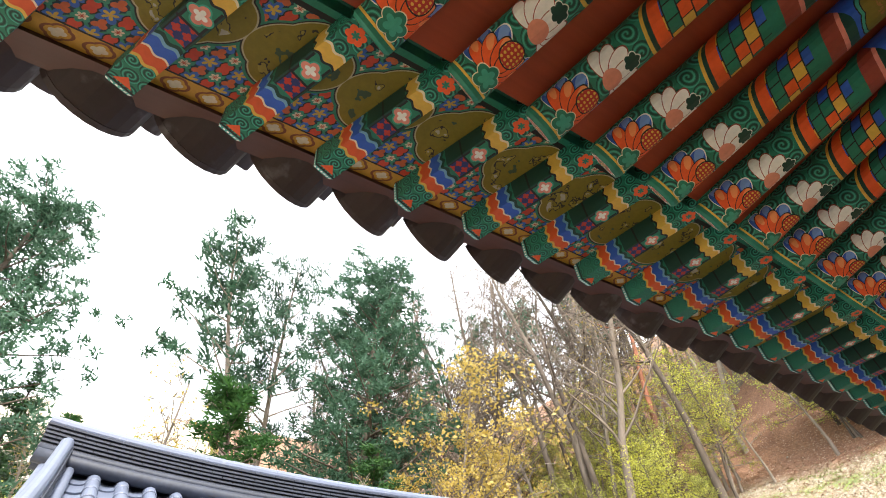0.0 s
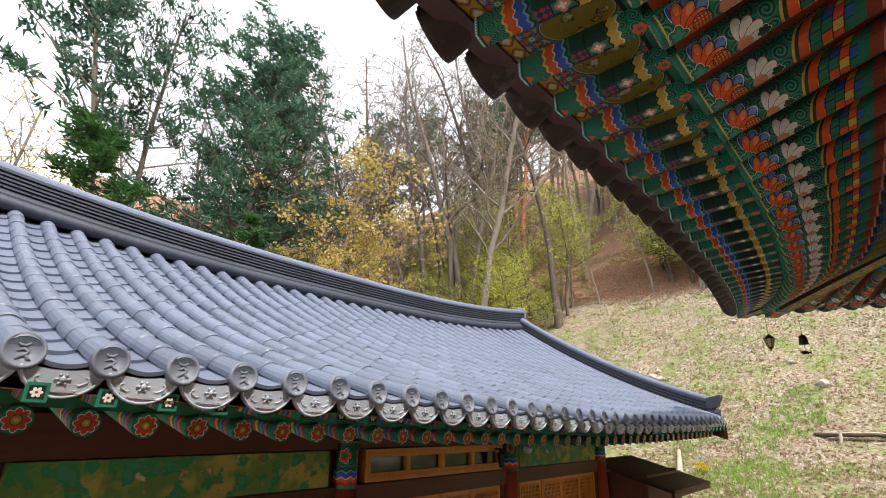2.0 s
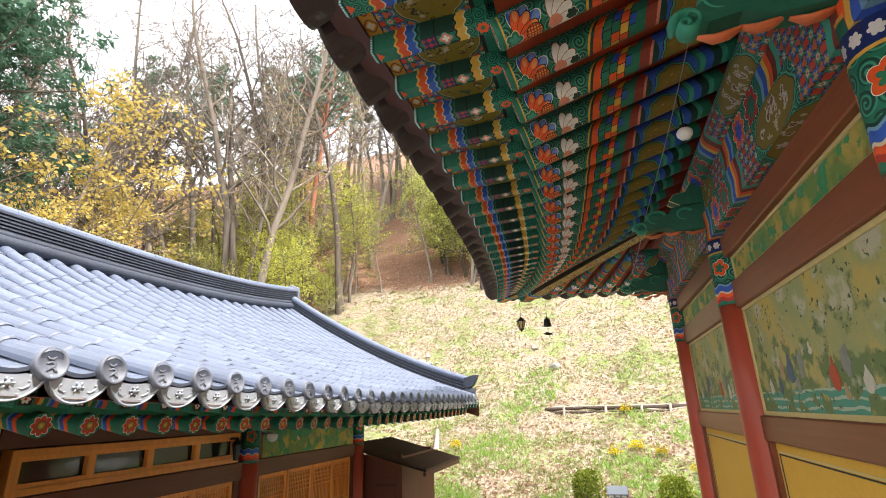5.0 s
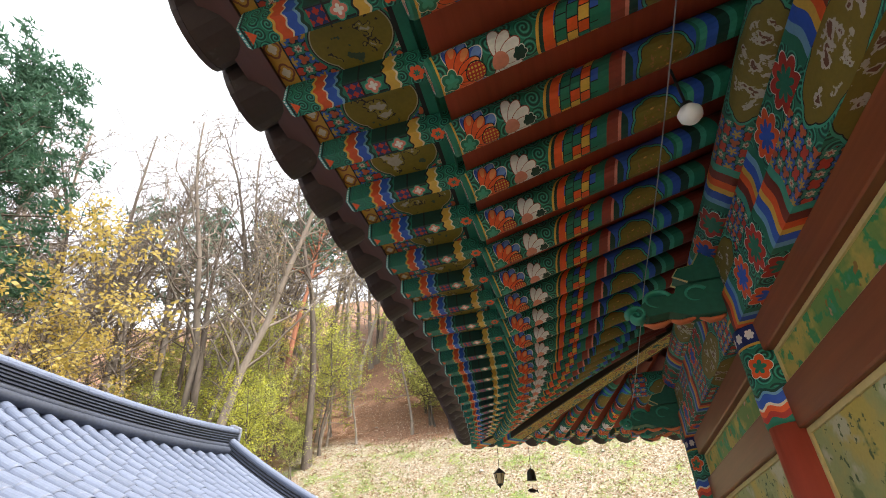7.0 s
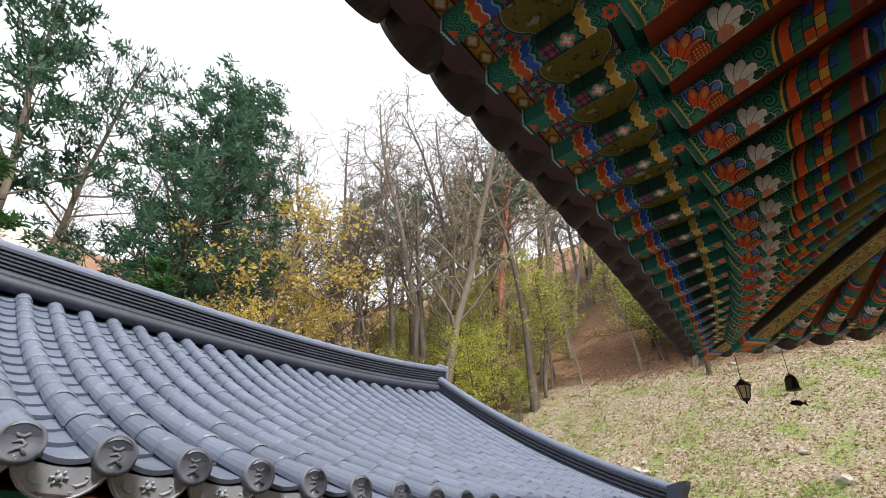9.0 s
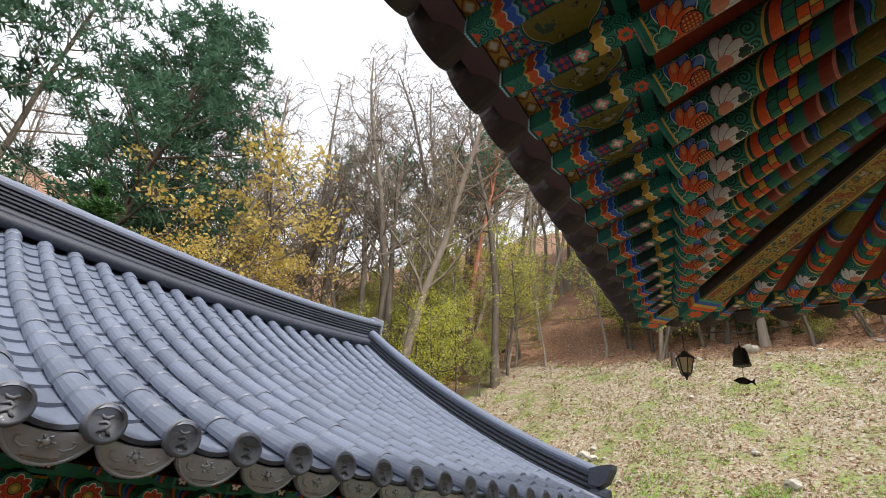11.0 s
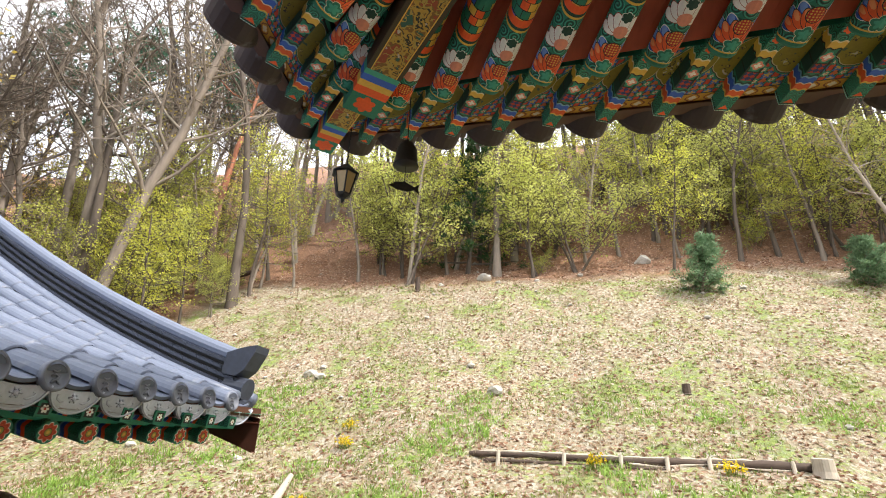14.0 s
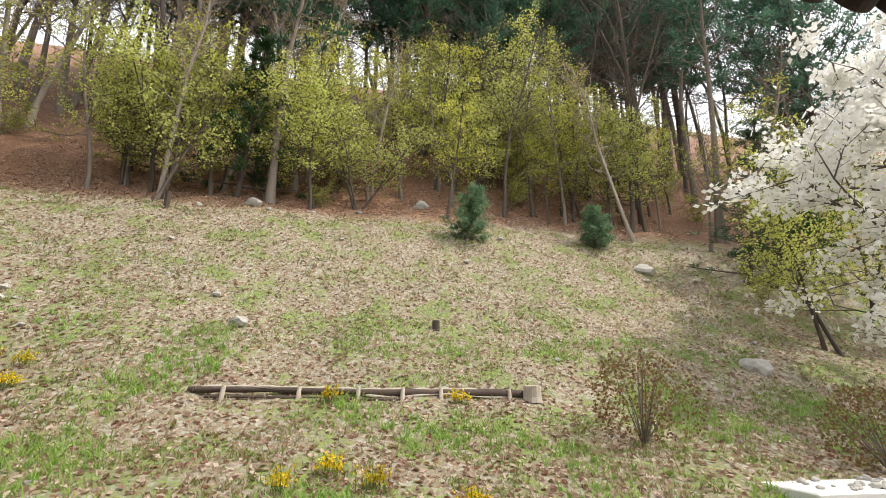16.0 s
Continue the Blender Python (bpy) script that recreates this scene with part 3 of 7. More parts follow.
def ground_at(x, y):
    left = -x * 0.72 + 4.0
    a = 0.5 * (y + left + math.sqrt((y - left) ** 2 + 9.0)) if left > 6 else y
    if x > 14:
        a = max(a, 0.5 * (a + x - 2))
    for (y0, z0), (y1, z1) in zip(PROFILE, PROFILE[1:]):
        if a <= y1:
            z = z0 + (z1 - z0) * (a - y0) / (y1 - y0)
            break
    else:
        z = PROFILE[-1][1]
    k = min(1.0, max(0.0, (a - 14.0) / 6.0))
    q = Vector((x, y, 0))
    return z + k * (0.35 * noise.noise(q * 0.13) + 0.16 * noise.noise(q * 0.5) + 0.05 * noise.noise(q * 1.7))


def steps(*spans):
    out = []
    for a, b, s in spans:
        out += list(np.arange(a, b, s))
    return [float(c) for c in out]


gx = steps((-400, -80, 40), (-80, -30, 4), (-30, -12, 1.2), (-12, 14, 0.3), (14, 40, 1.5), (40, 90, 5), (90, 441, 50))
gy = steps((-400, -40, 40), (-40, 12, 4), (12, 36, 0.3), (36, 60, 1.2), (60, 120, 5), (120, 601, 40))
mb = MB()
mb.v = [(x, y, ground_at(x, y)) for y in gy for x in gx]
nx = len(gx)
for j in range(len(gy) - 1):
    for i in range(nx - 1):
        mb.f.append([j * nx + i, j * nx + i + 1, (j + 1) * nx + i + 1, (j + 1) * nx + i])
mb.m, mb.uv = [0] * len(mb.f), [[(0, 0)] * 4] * len(mb.f)
tagged(mb.ob("ground", M_GROUND, smooth=True), "sloping earth bank with leaf litter, straw and new grass", "ground", kind="structure")

# ---- hall: platform, columns, walls ----
PLAT_Z, COLS = 0.38, [10.55, 8.04, 5.47, 2.92, 0.37, -2.18]
mb = MB().box((-1.76, -9.0, -1.2), (11.5, 12.3, PLAT_Z), chamfer=0.025)
tagged(mb.ob("hall_platform", M_CONCRETE), "grey weathered concrete platform under the painted hall", "platform", kind="structure")
R_COL = 0.135


def hall_column():
    c = thing("hall_column", "round red painted timber column with a painted head on a granite base", "column", group="columns of the hall")
    lathe([(0.25, 0.0), (0.25, 0.05), (0.235, 0.10), (0.20, 0.125)], 20).ob("base_stone", M_GRANITE, c, smooth=False)
    lathe([(R_COL + 0.008, 0.12), (R_COL + 0.006, 0.6), (R_COL, 1.6), (R_COL - 0.004, 2.63)], 24).ob("shaft", M_COLUMN, c, smooth=True)
    h = lathe([(R_COL, 0.0), (R_COL + 0.004, 0.02), (R_COL, 0.62)], 24)
    h.ob("painted_head", M_HEAD, c, Matrix.Translation((0, 0, 2.52)), smooth=True, label="green, blue and red painted column head")
    return c


first = hall_column()
first.matrix_basis = Matrix.Translation((0, COLS[0], PLAT_Z))
for y in COLS[1:]:
    copy_thing(first, Matrix.Translation((0, y, PLAT_Z)))
for x in (2.7, 5.4):
    copy_thing(first, Matrix.Translation((x, COLS[0], PLAT_Z)))

tagged(MB().box((0.07, -8.8, PLAT_Z), (0.19, COLS[0] - 0.05, 4.6)).ob("wall_hall_west", M_RAIL), "brown timber framed hall wall behind painted panels", "wall", kind="structure")
tagged(MB().box((0.19, COLS[0] - 0.2, PLAT_Z), (8.2, COLS[0] - 0.05, 4.6)).ob("wall_hall_north", M_RAIL), "brown timber hall end wall", "wall", kind="structure")
tagged(MB().box((8.1, -8.8, PLAT_Z), (8.25, COLS[0] - 0.2, 4.6)).ob("wall_hall_east", M_RAIL), "brown timber hall back wall", "wall", kind="structure")
tagged(MB().box((0.19, -8.9, PLAT_Z), (8.1, -8.75, 4.6)).ob("wall_hall_south", M_RAIL), "brown timber hall end wall", "wall", kind="structure")

MURALS = [mat_mural("mural_landscape_a", 0.0), mat_mural("mural_landscape_b", 1.3)]
LOTUS = [mat_mural("lotus_panel_a", 0.4, True), mat_mural("lotus_panel_b", 1.7, True)]
M_ROBE = [plain("robe_" + n, c, 0.7, amount=0.25) for n, c in (("blue", (0.09, 0.14, 0.22)), ("red", (0.48, 0.08, 0.03)), ("white", (0.62, 0.6, 0.52)), ("grey", (0.25, 0.27, 0.25)), ("tan", (0.42, 0.30, 0.16)))]


def panel_uv(mb, lo, hi, x, slot=0):
    """An upright panel facing -x, u from 0 to 1 along the wall, v up."""
    (y0, z0), (y1, z1) = lo, hi
    mb.add([(x, y1, z0), (x, y0, z0), (x, y0, z1), (x, y1, z1)], [(0, 1, 2, 3)], slot, [[(0, 0), ((y1 - y0), 0), ((y1 - y0), (z1 - z0)), (0, (z1 - z0))]])
    mb.add([(x + 0.03, y1, z0), (x + 0.03, y0, z0), (x + 0.03, y0, z1), (x + 0.03, y1, z1)], [(3, 2, 1, 0)], slot, [[(0, (z1 - z0)), ((y1 - y0), (z1 - z0)), ((y1 - y0), 0), (0, 0)]])
    return mb


def frame_strip(mb, y0, z0, y1, z1, w, x0, x1, slot=0):
    mb.box((x0, y0, z0), (x1, y1, z0 + w), slot)
    mb.box((x0, y0, z1 - w), (x1, y1, z1), slot)
    mb.box((x0, y0, z0 + w), (x1, y0 + w, z1 - w), slot)
    mb.box((x0, y1 - w, z0 + w), (x1, y1, z1 - w), slot)


def flat_figure(rng, h):
    """A plain robed patch of paint with an uneven outline."""
    out = []
    for k in range(14):
        t = 2 * math.pi * k / 14
        w = 0.30 + 0.10 * math.cos(t - 4.7)
        out.append((math.cos(t) * h * w * rng.uniform(0.55, 1.4), (0.5 + 0.5 * math.sin(t)) * h * rng.uniform(0.8, 1.1)))
    return out


def hall_bay(y0, y1, k):
    """One bay of the wall between two columns: sill, ochre panel, rail, mural, rail, lotus panel, lintel."""
    a, b = y0 + 0.13, y1 - 0.13
    bay = thing("hall_wall_bay", "brown timber wall bay with ochre panel, mural and lotus panel", "wall bay", (0, (y0 + y1) / 2, PLAT_Z), "bays of the hall wall")
    oy = -(y0 + y1) / 2
    mv = Matrix.Translation((0, oy, -PLAT_Z))
    for nm, z0, z1, x in (("sill_beam", PLAT_Z, 0.92, -0.07), ("middle_rail", 1.90, 2.07, -0.045), ("upper_rail", 2.86, 3.07, -0.045), ("top_rail", 3.27, 3.44, -0.06)):
        MB().box((x, a, z0), (0.068, b, z1), chamfer=0.008).ob(nm, M_RAIL, bay, mv)
    for nm, yy in (("jamb", a), ("jamb", b - 0.07)):
        MB().box((-0.03, yy, 0.92), (0.066, yy + 0.07, 1.90)).ob(nm, M_RAIL, bay, mv)
    p = panel_uv(MB(), (a, 0.92), (b, 1.90), 0.0)
    p.ob("ochre_panel", M_OCHRE, bay, mv, label="flat ochre yellow plaster panel")
    s = MB()
    frame_strip(s, a + 0.10, 1.0, b - 0.10, 1.84, 0.012, -0.004, 0.0)
    s.ob("cream_line", M_CREAM, bay, mv)
    s = MB()
    frame_strip(s, a + 0.117, 1.017, b - 0.117, 1.823, 0.009, -0.004, 0.0)
    s.ob("black_line", M_INK, bay, mv)
    panel_uv(MB(), (a, 2.07), (b, 2.86), 0.0).ob("mural", MURALS[k % 2], bay, mv, label="painted landscape with trees, mist and water")
    s = MB()
    frame_strip(s, a + 0.002, 2.072, b - 0.002, 2.858, 0.028, -0.012, 0.0)
    s.ob("mural_frame", M_CREAM, bay, mv)
    panel_uv(MB(), (a, 3.07), (b, 3.27), 0.0).ob("lotus_panel", LOTUS[k % 2], bay, mv, label="painted lotus leaves and flowers")
    s = MB()
    frame_strip(s, a + 0.002, 3.072, b - 0.002, 3.268, 0.02, -0.012, 0.0)
    s.ob("lotus_frame", M_CREAM, bay, mv)
    rng = random.Random(k + 5)
    spots = [(0.30, 0.16, 0.34, 0), (0.38, 0.18, 0.30, 3), (0.24, 0.18, 0.30, 4), (0.56, 0.10, 0.34, 1), (0.63, 0.16, 0.32, 3), (0.70, 0.08, 0.26, 2), (0.12, 0.10, 0.2, 2), (0.34, 0.10, 0.22, 3), (0.20, 0.10, 0.2, 0), (0.46, 0.30, 0.14, 2), (0.6, 0.06, 0.16, 4), (0.3, 0.4, 0.12, 4)]
    for f, dz, h, c in spots:
        yc, zc = b - f * (b - a), 2.11 + dz
        pts = flat_figure(rng, h * 0.5)
        q = MB()
        n = len(pts)
        q.add([(-0.003, yc + y, zc + z) for y, z in pts] + [(0.001, yc + y, zc + z) for y, z in pts], [list(range(n))[::-1]] + [[i, (i + 1) % n, n + (i + 1) % n, n + i] for i in range(n)])
        q.ob("painted_figure", M_ROBE[c], bay, mv)
    rows = MB()
    for c in range(3):
        for r in range(9):
            rows.box((-0.0025, a + 0.12 + c * 0.05, 2.55 + r * 0.026), (0.0, a + 0.135 + c * 0.05, 2.568 + r * 0.026))
    tagged(rows.ob("writing_marks", M_INK, bay, mv, label="columns of small black brush marks"), kind="stuff")


for k in range(len(COLS) - 1):
    hall_bay(COLS[k + 1], COLS[k], k)


def long_uv_box(lo, hi, along=1):
    """A beam with u along its length and v across each face, centred."""
    mb = MB()
    b = MB().box(lo, hi)
    o = [i for i in range(3) if i != along]
    mid = [(lo[i] + hi[i]) / 2 for i in range(3)]
    for f in b.f:
        ps = [b.v[i] for i in f]
        spans = [max(q[i] for q in ps) - min(q[i] for q in ps) for i in o]
        ac = o[0] if spans[0] > spans[1] else o[1]
        mb.add(ps, [list(range(len(ps)))], 0, [[(q[along], q[ac] - mid[ac]) for q in ps]])
    return mb


beam = long_uv_box((-0.13, -8.8, 3.44), (0.06, COLS[0] + 0.12, 3.68))
tagged(beam.ob("hall_lintel", M_BAND), "painted lintel beam with cartouches and rainbow bands", "beam", kind="structure")
beam = long_uv_box((-0.10, -8.8, 3.70), (0.06, COLS[0] + 0.2, 3.92))
tagged(beam.ob("hall_purlin_support", M_BAND2), "painted purlin support board", "beam", kind="structure")
for nm, pts in (("hall_purlin", [(-0.06, -8.8, 4.05), (-0.06, COLS[0] + 0.5, 4.05)]), ("hall_end_purlin", [(-0.5, COLS[0] + 0.06, 4.05), (8.2, COLS[0] + 0.06, 4.05)])):
    t = MB().tube(pts, [0.125, 0.125], 20)
    t.uv = [[(u, (v - 0.5) * 0.8) for u, v in f] for f in t.uv]
    tagged(t.ob(nm, M_BAND2, smooth=True), "round painted purlin carrying the rafters", "beam", kind="structure")
tagged(long_uv_box((0.06, COLS[0] - 0.05, 3.44), (8.2, COLS[0] + 0.12, 3.68), 0).ob("hall_end_lintel", M_BAND), "painted lintel beam of the hall end", "beam", kind="structure")
tagged(long_uv_box((0.1, COLS[0] - 0.05, 3.70), (8.2, COLS[0] + 0.1, 3.92), 0).ob("hall_end_purlin_support", M_BAND2), "painted purlin support board of the hall end", "beam", kind="structure")

M_SCROLL_G = plain("bracket_green", (0.03, 0.27, 0.18), 0.6, amount=0.25)
M_SCROLL_D = plain("bracket_dark_green", (0.014, 0.12, 0.075), 0.6, amount=0.3)
M_SCROLL_O = plain("bracket_orange", (0.62, 0.16, 0.06), 0.6, amount=0.2)


def spiral(mb, cx, cz, r, turns, start, w, y=0.0, flip=1):
    pts = []
    for i in range(22):
        t = i / 21
        a = start + flip * t * turns * 2 * math.pi
        q = r * (1 - 0.82 * t)
        pts.append((cx + q * math.cos(a), y, cz + q * math.sin(a)))
    mb.tube(pts, [w * (1 - 0.5 * i / 21) for i in range(22)], 8)


def bracket():
    """The carved cloud arm over a column, reaching out under the eave along -x."""
    b = thing("cloud_bracket", "carved green and red cloud bracket with curled ends over a column", "bracket", group="brackets of the hall")
    body = [(0.05, 0.0), (-0.30, 0.0), (-0.42, 0.05), (-0.55, 0.03), (-0.62, 0.10), (-0.52, 0.19), (-0.36, 0.20), (-0.34, 0.26), (0.05, 0.28)]
    mb = MB()
    n = len(body)
    mb.add([(x, -0.055, z) for x, z in body] + [(x, 0.055, z) for x, z in body], [list(range(n)), list(range(n, 2 * n))[::-1]] + [[i, n + i, n + (i + 1) % n, (i + 1) % n] for i in range(n)])
    mb.ob("arm", M_SCROLL_D, b)
    for cx, cz, r, st, fl in ((-0.48, 0.16, 0.09, 0.3, 1), (-0.24, 0.17, 0.075, 0.5, 1), (-0.62, 0.07, 0.06, 2.8, -1)):
        q = MB()
        spiral(q, cx, cz, r, 1.5, st, 0.024, flip=fl)
        q2 = MB()
        q2.v = [(x, y * 3.2, z) for x, y, z in q.v]
        q2.f, q2.m, q2.uv = q.f, q.m, q.uv
        q2.ob("cloud_curl", M_SCROLL_G, b, smooth=True)
    for cx, cz in ((-0.16, 0.0), (-0.34, 0.01), (-0.5, 0.0)):
        q = MB()
        q.tube([(cx - 0.09, 0, cz), (cx - 0.03, 0, cz - 0.03), (cx + 0.03, 0, cz - 0.02), (cx + 0.09, 0, cz + 0.01)], [0.006, 0.017, 0.017, 0.006], 8)
        q.v = [(x, y * 2.0, z) for x, y, z in q.v]
        q.ob("cloud_lip", M_SCROLL_O, b, smooth=True, label="orange edged cloud lip")
    up = [(0.05, 0.28), (-0.26, 0.28), (-0.34, 0.34), (-0.30, 0.40), (-0.20, 0.42), (-0.14, 0.52), (0.05, 0.55)]
    mb = MB()
    n = len(up)
    mb.add([(x, -0.07, z) for x, z in up] + [(x, 0.07, z) for x, z in up], [list(range(n)), list(range(n, 2 * n))[::-1]] + [[i, n + i, n + (i + 1) % n, (i + 1) % n] for i in range(n)])
    mb.ob("beam_end", M_SCROLL_D, b, label="dark green scalloped beam end")
    rim = MB()
    rim.tube([(x - 0.004, -0.06, z) for x, z in up[1:6]], [0.008] * 5, 6)
    rim.tube([(x - 0.004, 0.06, z) for x, z in up[1:6]], [0.008] * 5, 6)
    rim.ob("pale_rim", M_CREAM, b)
    for o in b.children:
        o.matrix_basis = Matrix.Translation((0.06, 0, 0.13)) @ Matrix.Diagonal((0.95, 0.95, 0.80, 1)) @ o.matrix_basis
    return b


br = bracket()
br.matrix_basis = Matrix.Translation((-0.10, COLS[0], 3.44))
for y in COLS[1:]:
    copy_thing(br, Matrix.Translation((-0.10, y, 3.44)))
copy_thing(br, pose(0, COLS[0] + 0.1, 3.44, 0, 0, -90))
copy_thing(br, pose(-0.05, COLS[0] + 0.05, 3.44, 0, 0, -45))
copy_thing(br, pose(2.7, COLS[0] + 0.1, 3.44, 0, 0, -90))

# ---- hall: eave ----
CORNER = Vector((-2.88, 13.57, 4.28))


def eave_west(y):
    f = min(1.0, max(0.0, (y - 5.6) / (CORNER.y - 5.6)))
    return Vector((-2.03 - 0.87 * f ** 1.9, y, 3.86 + 0.42 * f ** 2.5))


def eave_north(x):
    f = min(1.0, max(0.0, (3.2 - x) / (3.2 - CORNER.x)))
    return Vector((x, 13.28 + 0.29 * f ** 2.2, 4.06 + 0.22 * f ** 2.4))


FOCUS = Vector((0.55, 10.0, 0))


def fan_angle(p, side):
    """Degrees by which a rafter leans from square to the wall, fanning out towards the two corners."""
    if side == "n":
        return 45.0 * max(0.0, 1 - (p.x - CORNER.x) / 4.0) ** 0.9
    if p.y < 4.8:
        return -30.0 * (1 - math.exp((p.y - 4.8) / 1.6))
    return 45.0 * max(0.0, 1 - (CORNER.y - p.y) / 4.0) ** 0.9


def inward(p, side):
    a = radians(fan_angle(p, side))
    if side == "w":
        return Vector((math.cos(a), -math.sin(a), 0))
    return Vector((math.sin(a), -math.cos(a), 0))


FLY_L, FLY_H, FLY_W, SLOPE = 0.62, 0.10, 0.088, 0.30


def flying_mesh():
    """Square rafter along +x from its tip; u from the tip, v from the middle of the underside."""
    mb = MB()
    L, w, h = 1.2, FLY_W / 2, FLY_H
    tip = 0.018
    ring = lambda x, z0, ww: [(x, -ww, z0 + h), (x, -ww, z0), (x, ww, z0), (x, ww, z0 + h)]
    vs = ring(0, 0.012, w * 0.82) + ring(tip, 0, w) + ring(FLY_L + 0.1, 0.02, w) + ring(L, 0.14, w)
    us = [0, tip, FLY_L + 0.1, L]
    vv = [-w - h, -w, w, w + h]
    for i in range(3):
        for k in range(3):
            mb.add([vs[i * 4 + k], vs[i * 4 + k + 1], vs[i * 4 + 4 + k + 1], vs[i * 4 + 4 + k]], [(0, 1, 2, 3)], 0, [[(us[i], vv[k]), (us[i], vv[k + 1]), (us[i + 1], vv[k + 1]), (us[i + 1], vv[k])]])
    mb.add(vs[0:4], [(0, 3, 2, 1)], 0, [[(0.01, 0.04), (0.05, 0.04), (0.05, -0.04), (0.01, -0.04)]])
    return mb


def round_mesh(length, r=0.075):
    mb = MB()
    n = 20
    us = [0.0, 0.012, length]
    for i in range(2):
        ra, rb = (r * 0.9, r) if i == 0 else (r, r * 0.98)
        for k in range(n):
            a0, a1 = 2 * math.pi * k / n - math.pi, 2 * math.pi * (k + 1) / n - math.pi
            q = lambda u, rr, a: (u, rr * math.sin(a), -rr * math.cos(a))
            mb.add([q(us[i], ra, a0), q(us[i], ra, a1), q(us[i + 1], rb, a1), q(us[i + 1], rb, a0)], [(0, 1, 2, 3)], 0, [[(us[i], a0 * r), (us[i], a1 * r), (us[i + 1], a1 * r), (us[i + 1], a0 * r)]])
    return mb


def disc_mesh(r, n=20, x=0.0):
    mb = MB()
    mb.add([(x, r * math.cos(2 * math.pi * k / n), r * math.sin(2 * math.pi * k / n)) for k in range(n)], [list(range(n))[::-1]], 0, [[(math.cos(2 * math.pi * k / n), math.sin(2 * math.pi * k / n)) for k in range(n)][::-1]])
    return mb


ME_FLY = flying_mesh().mesh("flying_rafter", [M_FLY])
ME_ROUND = round_mesh(1.75).mesh("round_rafter", [M_ROUND], True)
ME_MEDAL = disc_mesh(0.068, x=-0.001).mesh("medallion", [M_MEDAL])


def eave_frames(side, start, step, count):
    """Rafter tips whose painted middles lie at an even step along the eave."""
    out = []
    for k in range(count):
        c = start + k * step
        t = c
        for _ in range(12):
            p = eave_west(t) if side == "w" else eave_north(t)
            d = inward(p, side)
            t += 0.7 * (c - (t + 0.36 * (d.y if side == "w" else d.x)))
        p = eave_west(t) if side == "w" else eave_north(t)
        if side == "w" and t > CORNER.y - 0.25:
            break
        out.append((p, side))
    return out


FRAMES_W = eave_frames("w", 4.19 - 26 * 0.3265, 0.3265, 60)
FRAMES_N = eave_frames("n", CORNER.x + 0.62, 0.33, 30)


def rafter_pose(p, side, pitch):
    d = inward(p, side)
    return Matrix.Translation(p) @ Euler((0, 0, math.atan2(d.y, d.x))).to_matrix().to_4x4() @ Euler((0, -math.atan(pitch), 0)).to_matrix().to_4x4(), d


hall_eave = thing("hall_eave_rafters", "double eave of painted square and round rafters with lotus patterns", "eaves", (0, COLS[0], 3.8))
hall_inv = hall_eave.matrix_basis.inverted()
for p, side in FRAMES_W + FRAMES_N:
    m, d = rafter_pose(p, side, 0.03)
    link("flying_rafter", ME_FLY, hall_eave, hall_inv @ m)
    q = p + d * FLY_L + Vector((0, 0, -0.035))
    m2, d = rafter_pose(q, side, SLOPE)
    rr = link("round_rafter", ME_ROUND, hall_eave, hall_inv @ m2)
    link("medallion", ME_MEDAL, rr)


def strip(points_a, points_b, mat, name, label, du=(0, 1), flip=False, kind="structure"):
    """A ruled strip between two rows of points with u across and v along."""
    mb = MB()
    along = 0.0
    for i in range(len(points_a) - 1):
        step = (points_a[i + 1] - points_a[i]).length
        quad = [points_a[i], points_a[i + 1], points_b[i + 1], points_b[i]]
        uv = [(du[0], along), (du[0], along + step), (du[1], along + step), (du[1], along)]
        idx = (3, 2, 1, 0) if flip else (0, 1, 2, 3)
        mb.add([tuple(quad[k]) for k in idx], [(0, 1, 2, 3)], 0, [[uv[k] for k in idx]])
        along += step
    return tagged(mb.ob(name, mat), label, "eaves", kind=kind)


def rows(side, dist, dz):
    ts = np.linspace(-5, CORNER.y, 75) if side == "w" else np.linspace(CORNER.x, 8.2, 50)
    out = []
    for t in ts:
        p = eave_west(t) if side == "w" else eave_north(t)
        out.append(p + inward(p, side) * dist + Vector((0, 0, dz)))
    return out


for side, nm in (("w", "west"), ("n", "north")):
    fl = side == "n"
    strip(rows(side, -0.01, 0.103), rows(side, 0.75, 0.125), M_BOARD, "eave_board_" + nm, "painted boards over the flying rafters with gold edge", (0.0, 0.76), fl)
    strip(rows(side, 0.64, 0.048), rows(side, 2.9, 0.048 + 2.26 * SLOPE), M_SOFFIT, "soffit_" + nm, "red brown boards over the round rafters", (0, 2), fl)
    strip(rows(side, 0.60, 0.045), rows(side, 0.60, 0.118), M_SCROLL_G, "eave_lath_" + nm, "green lath over the round rafter ends", (0, 0.1), fl)
    # fascia: underside, front and back
    for k, (a, za, b, zb) in enumerate(((0.0, 0.085, -0.13, 0.10), (-0.13, 0.10, -0.15, 0.21), (0.0, 0.085, 0.0, 0.12))):
        strip(rows(side, a, za), rows(side, b, zb), M_FASCIA, ("fascia_under_", "fascia_front_", "fascia_back_")[k] + nm, "dark brown fascia board under the tiles", (0, 0.2), not fl)
    strip(rows(side, -0.16, 0.22), rows(side, 5.6, 2.6), M_DARKTILE, "hall_roof_" + nm, "dark tiled hall roof slope", (0, 5), fl)


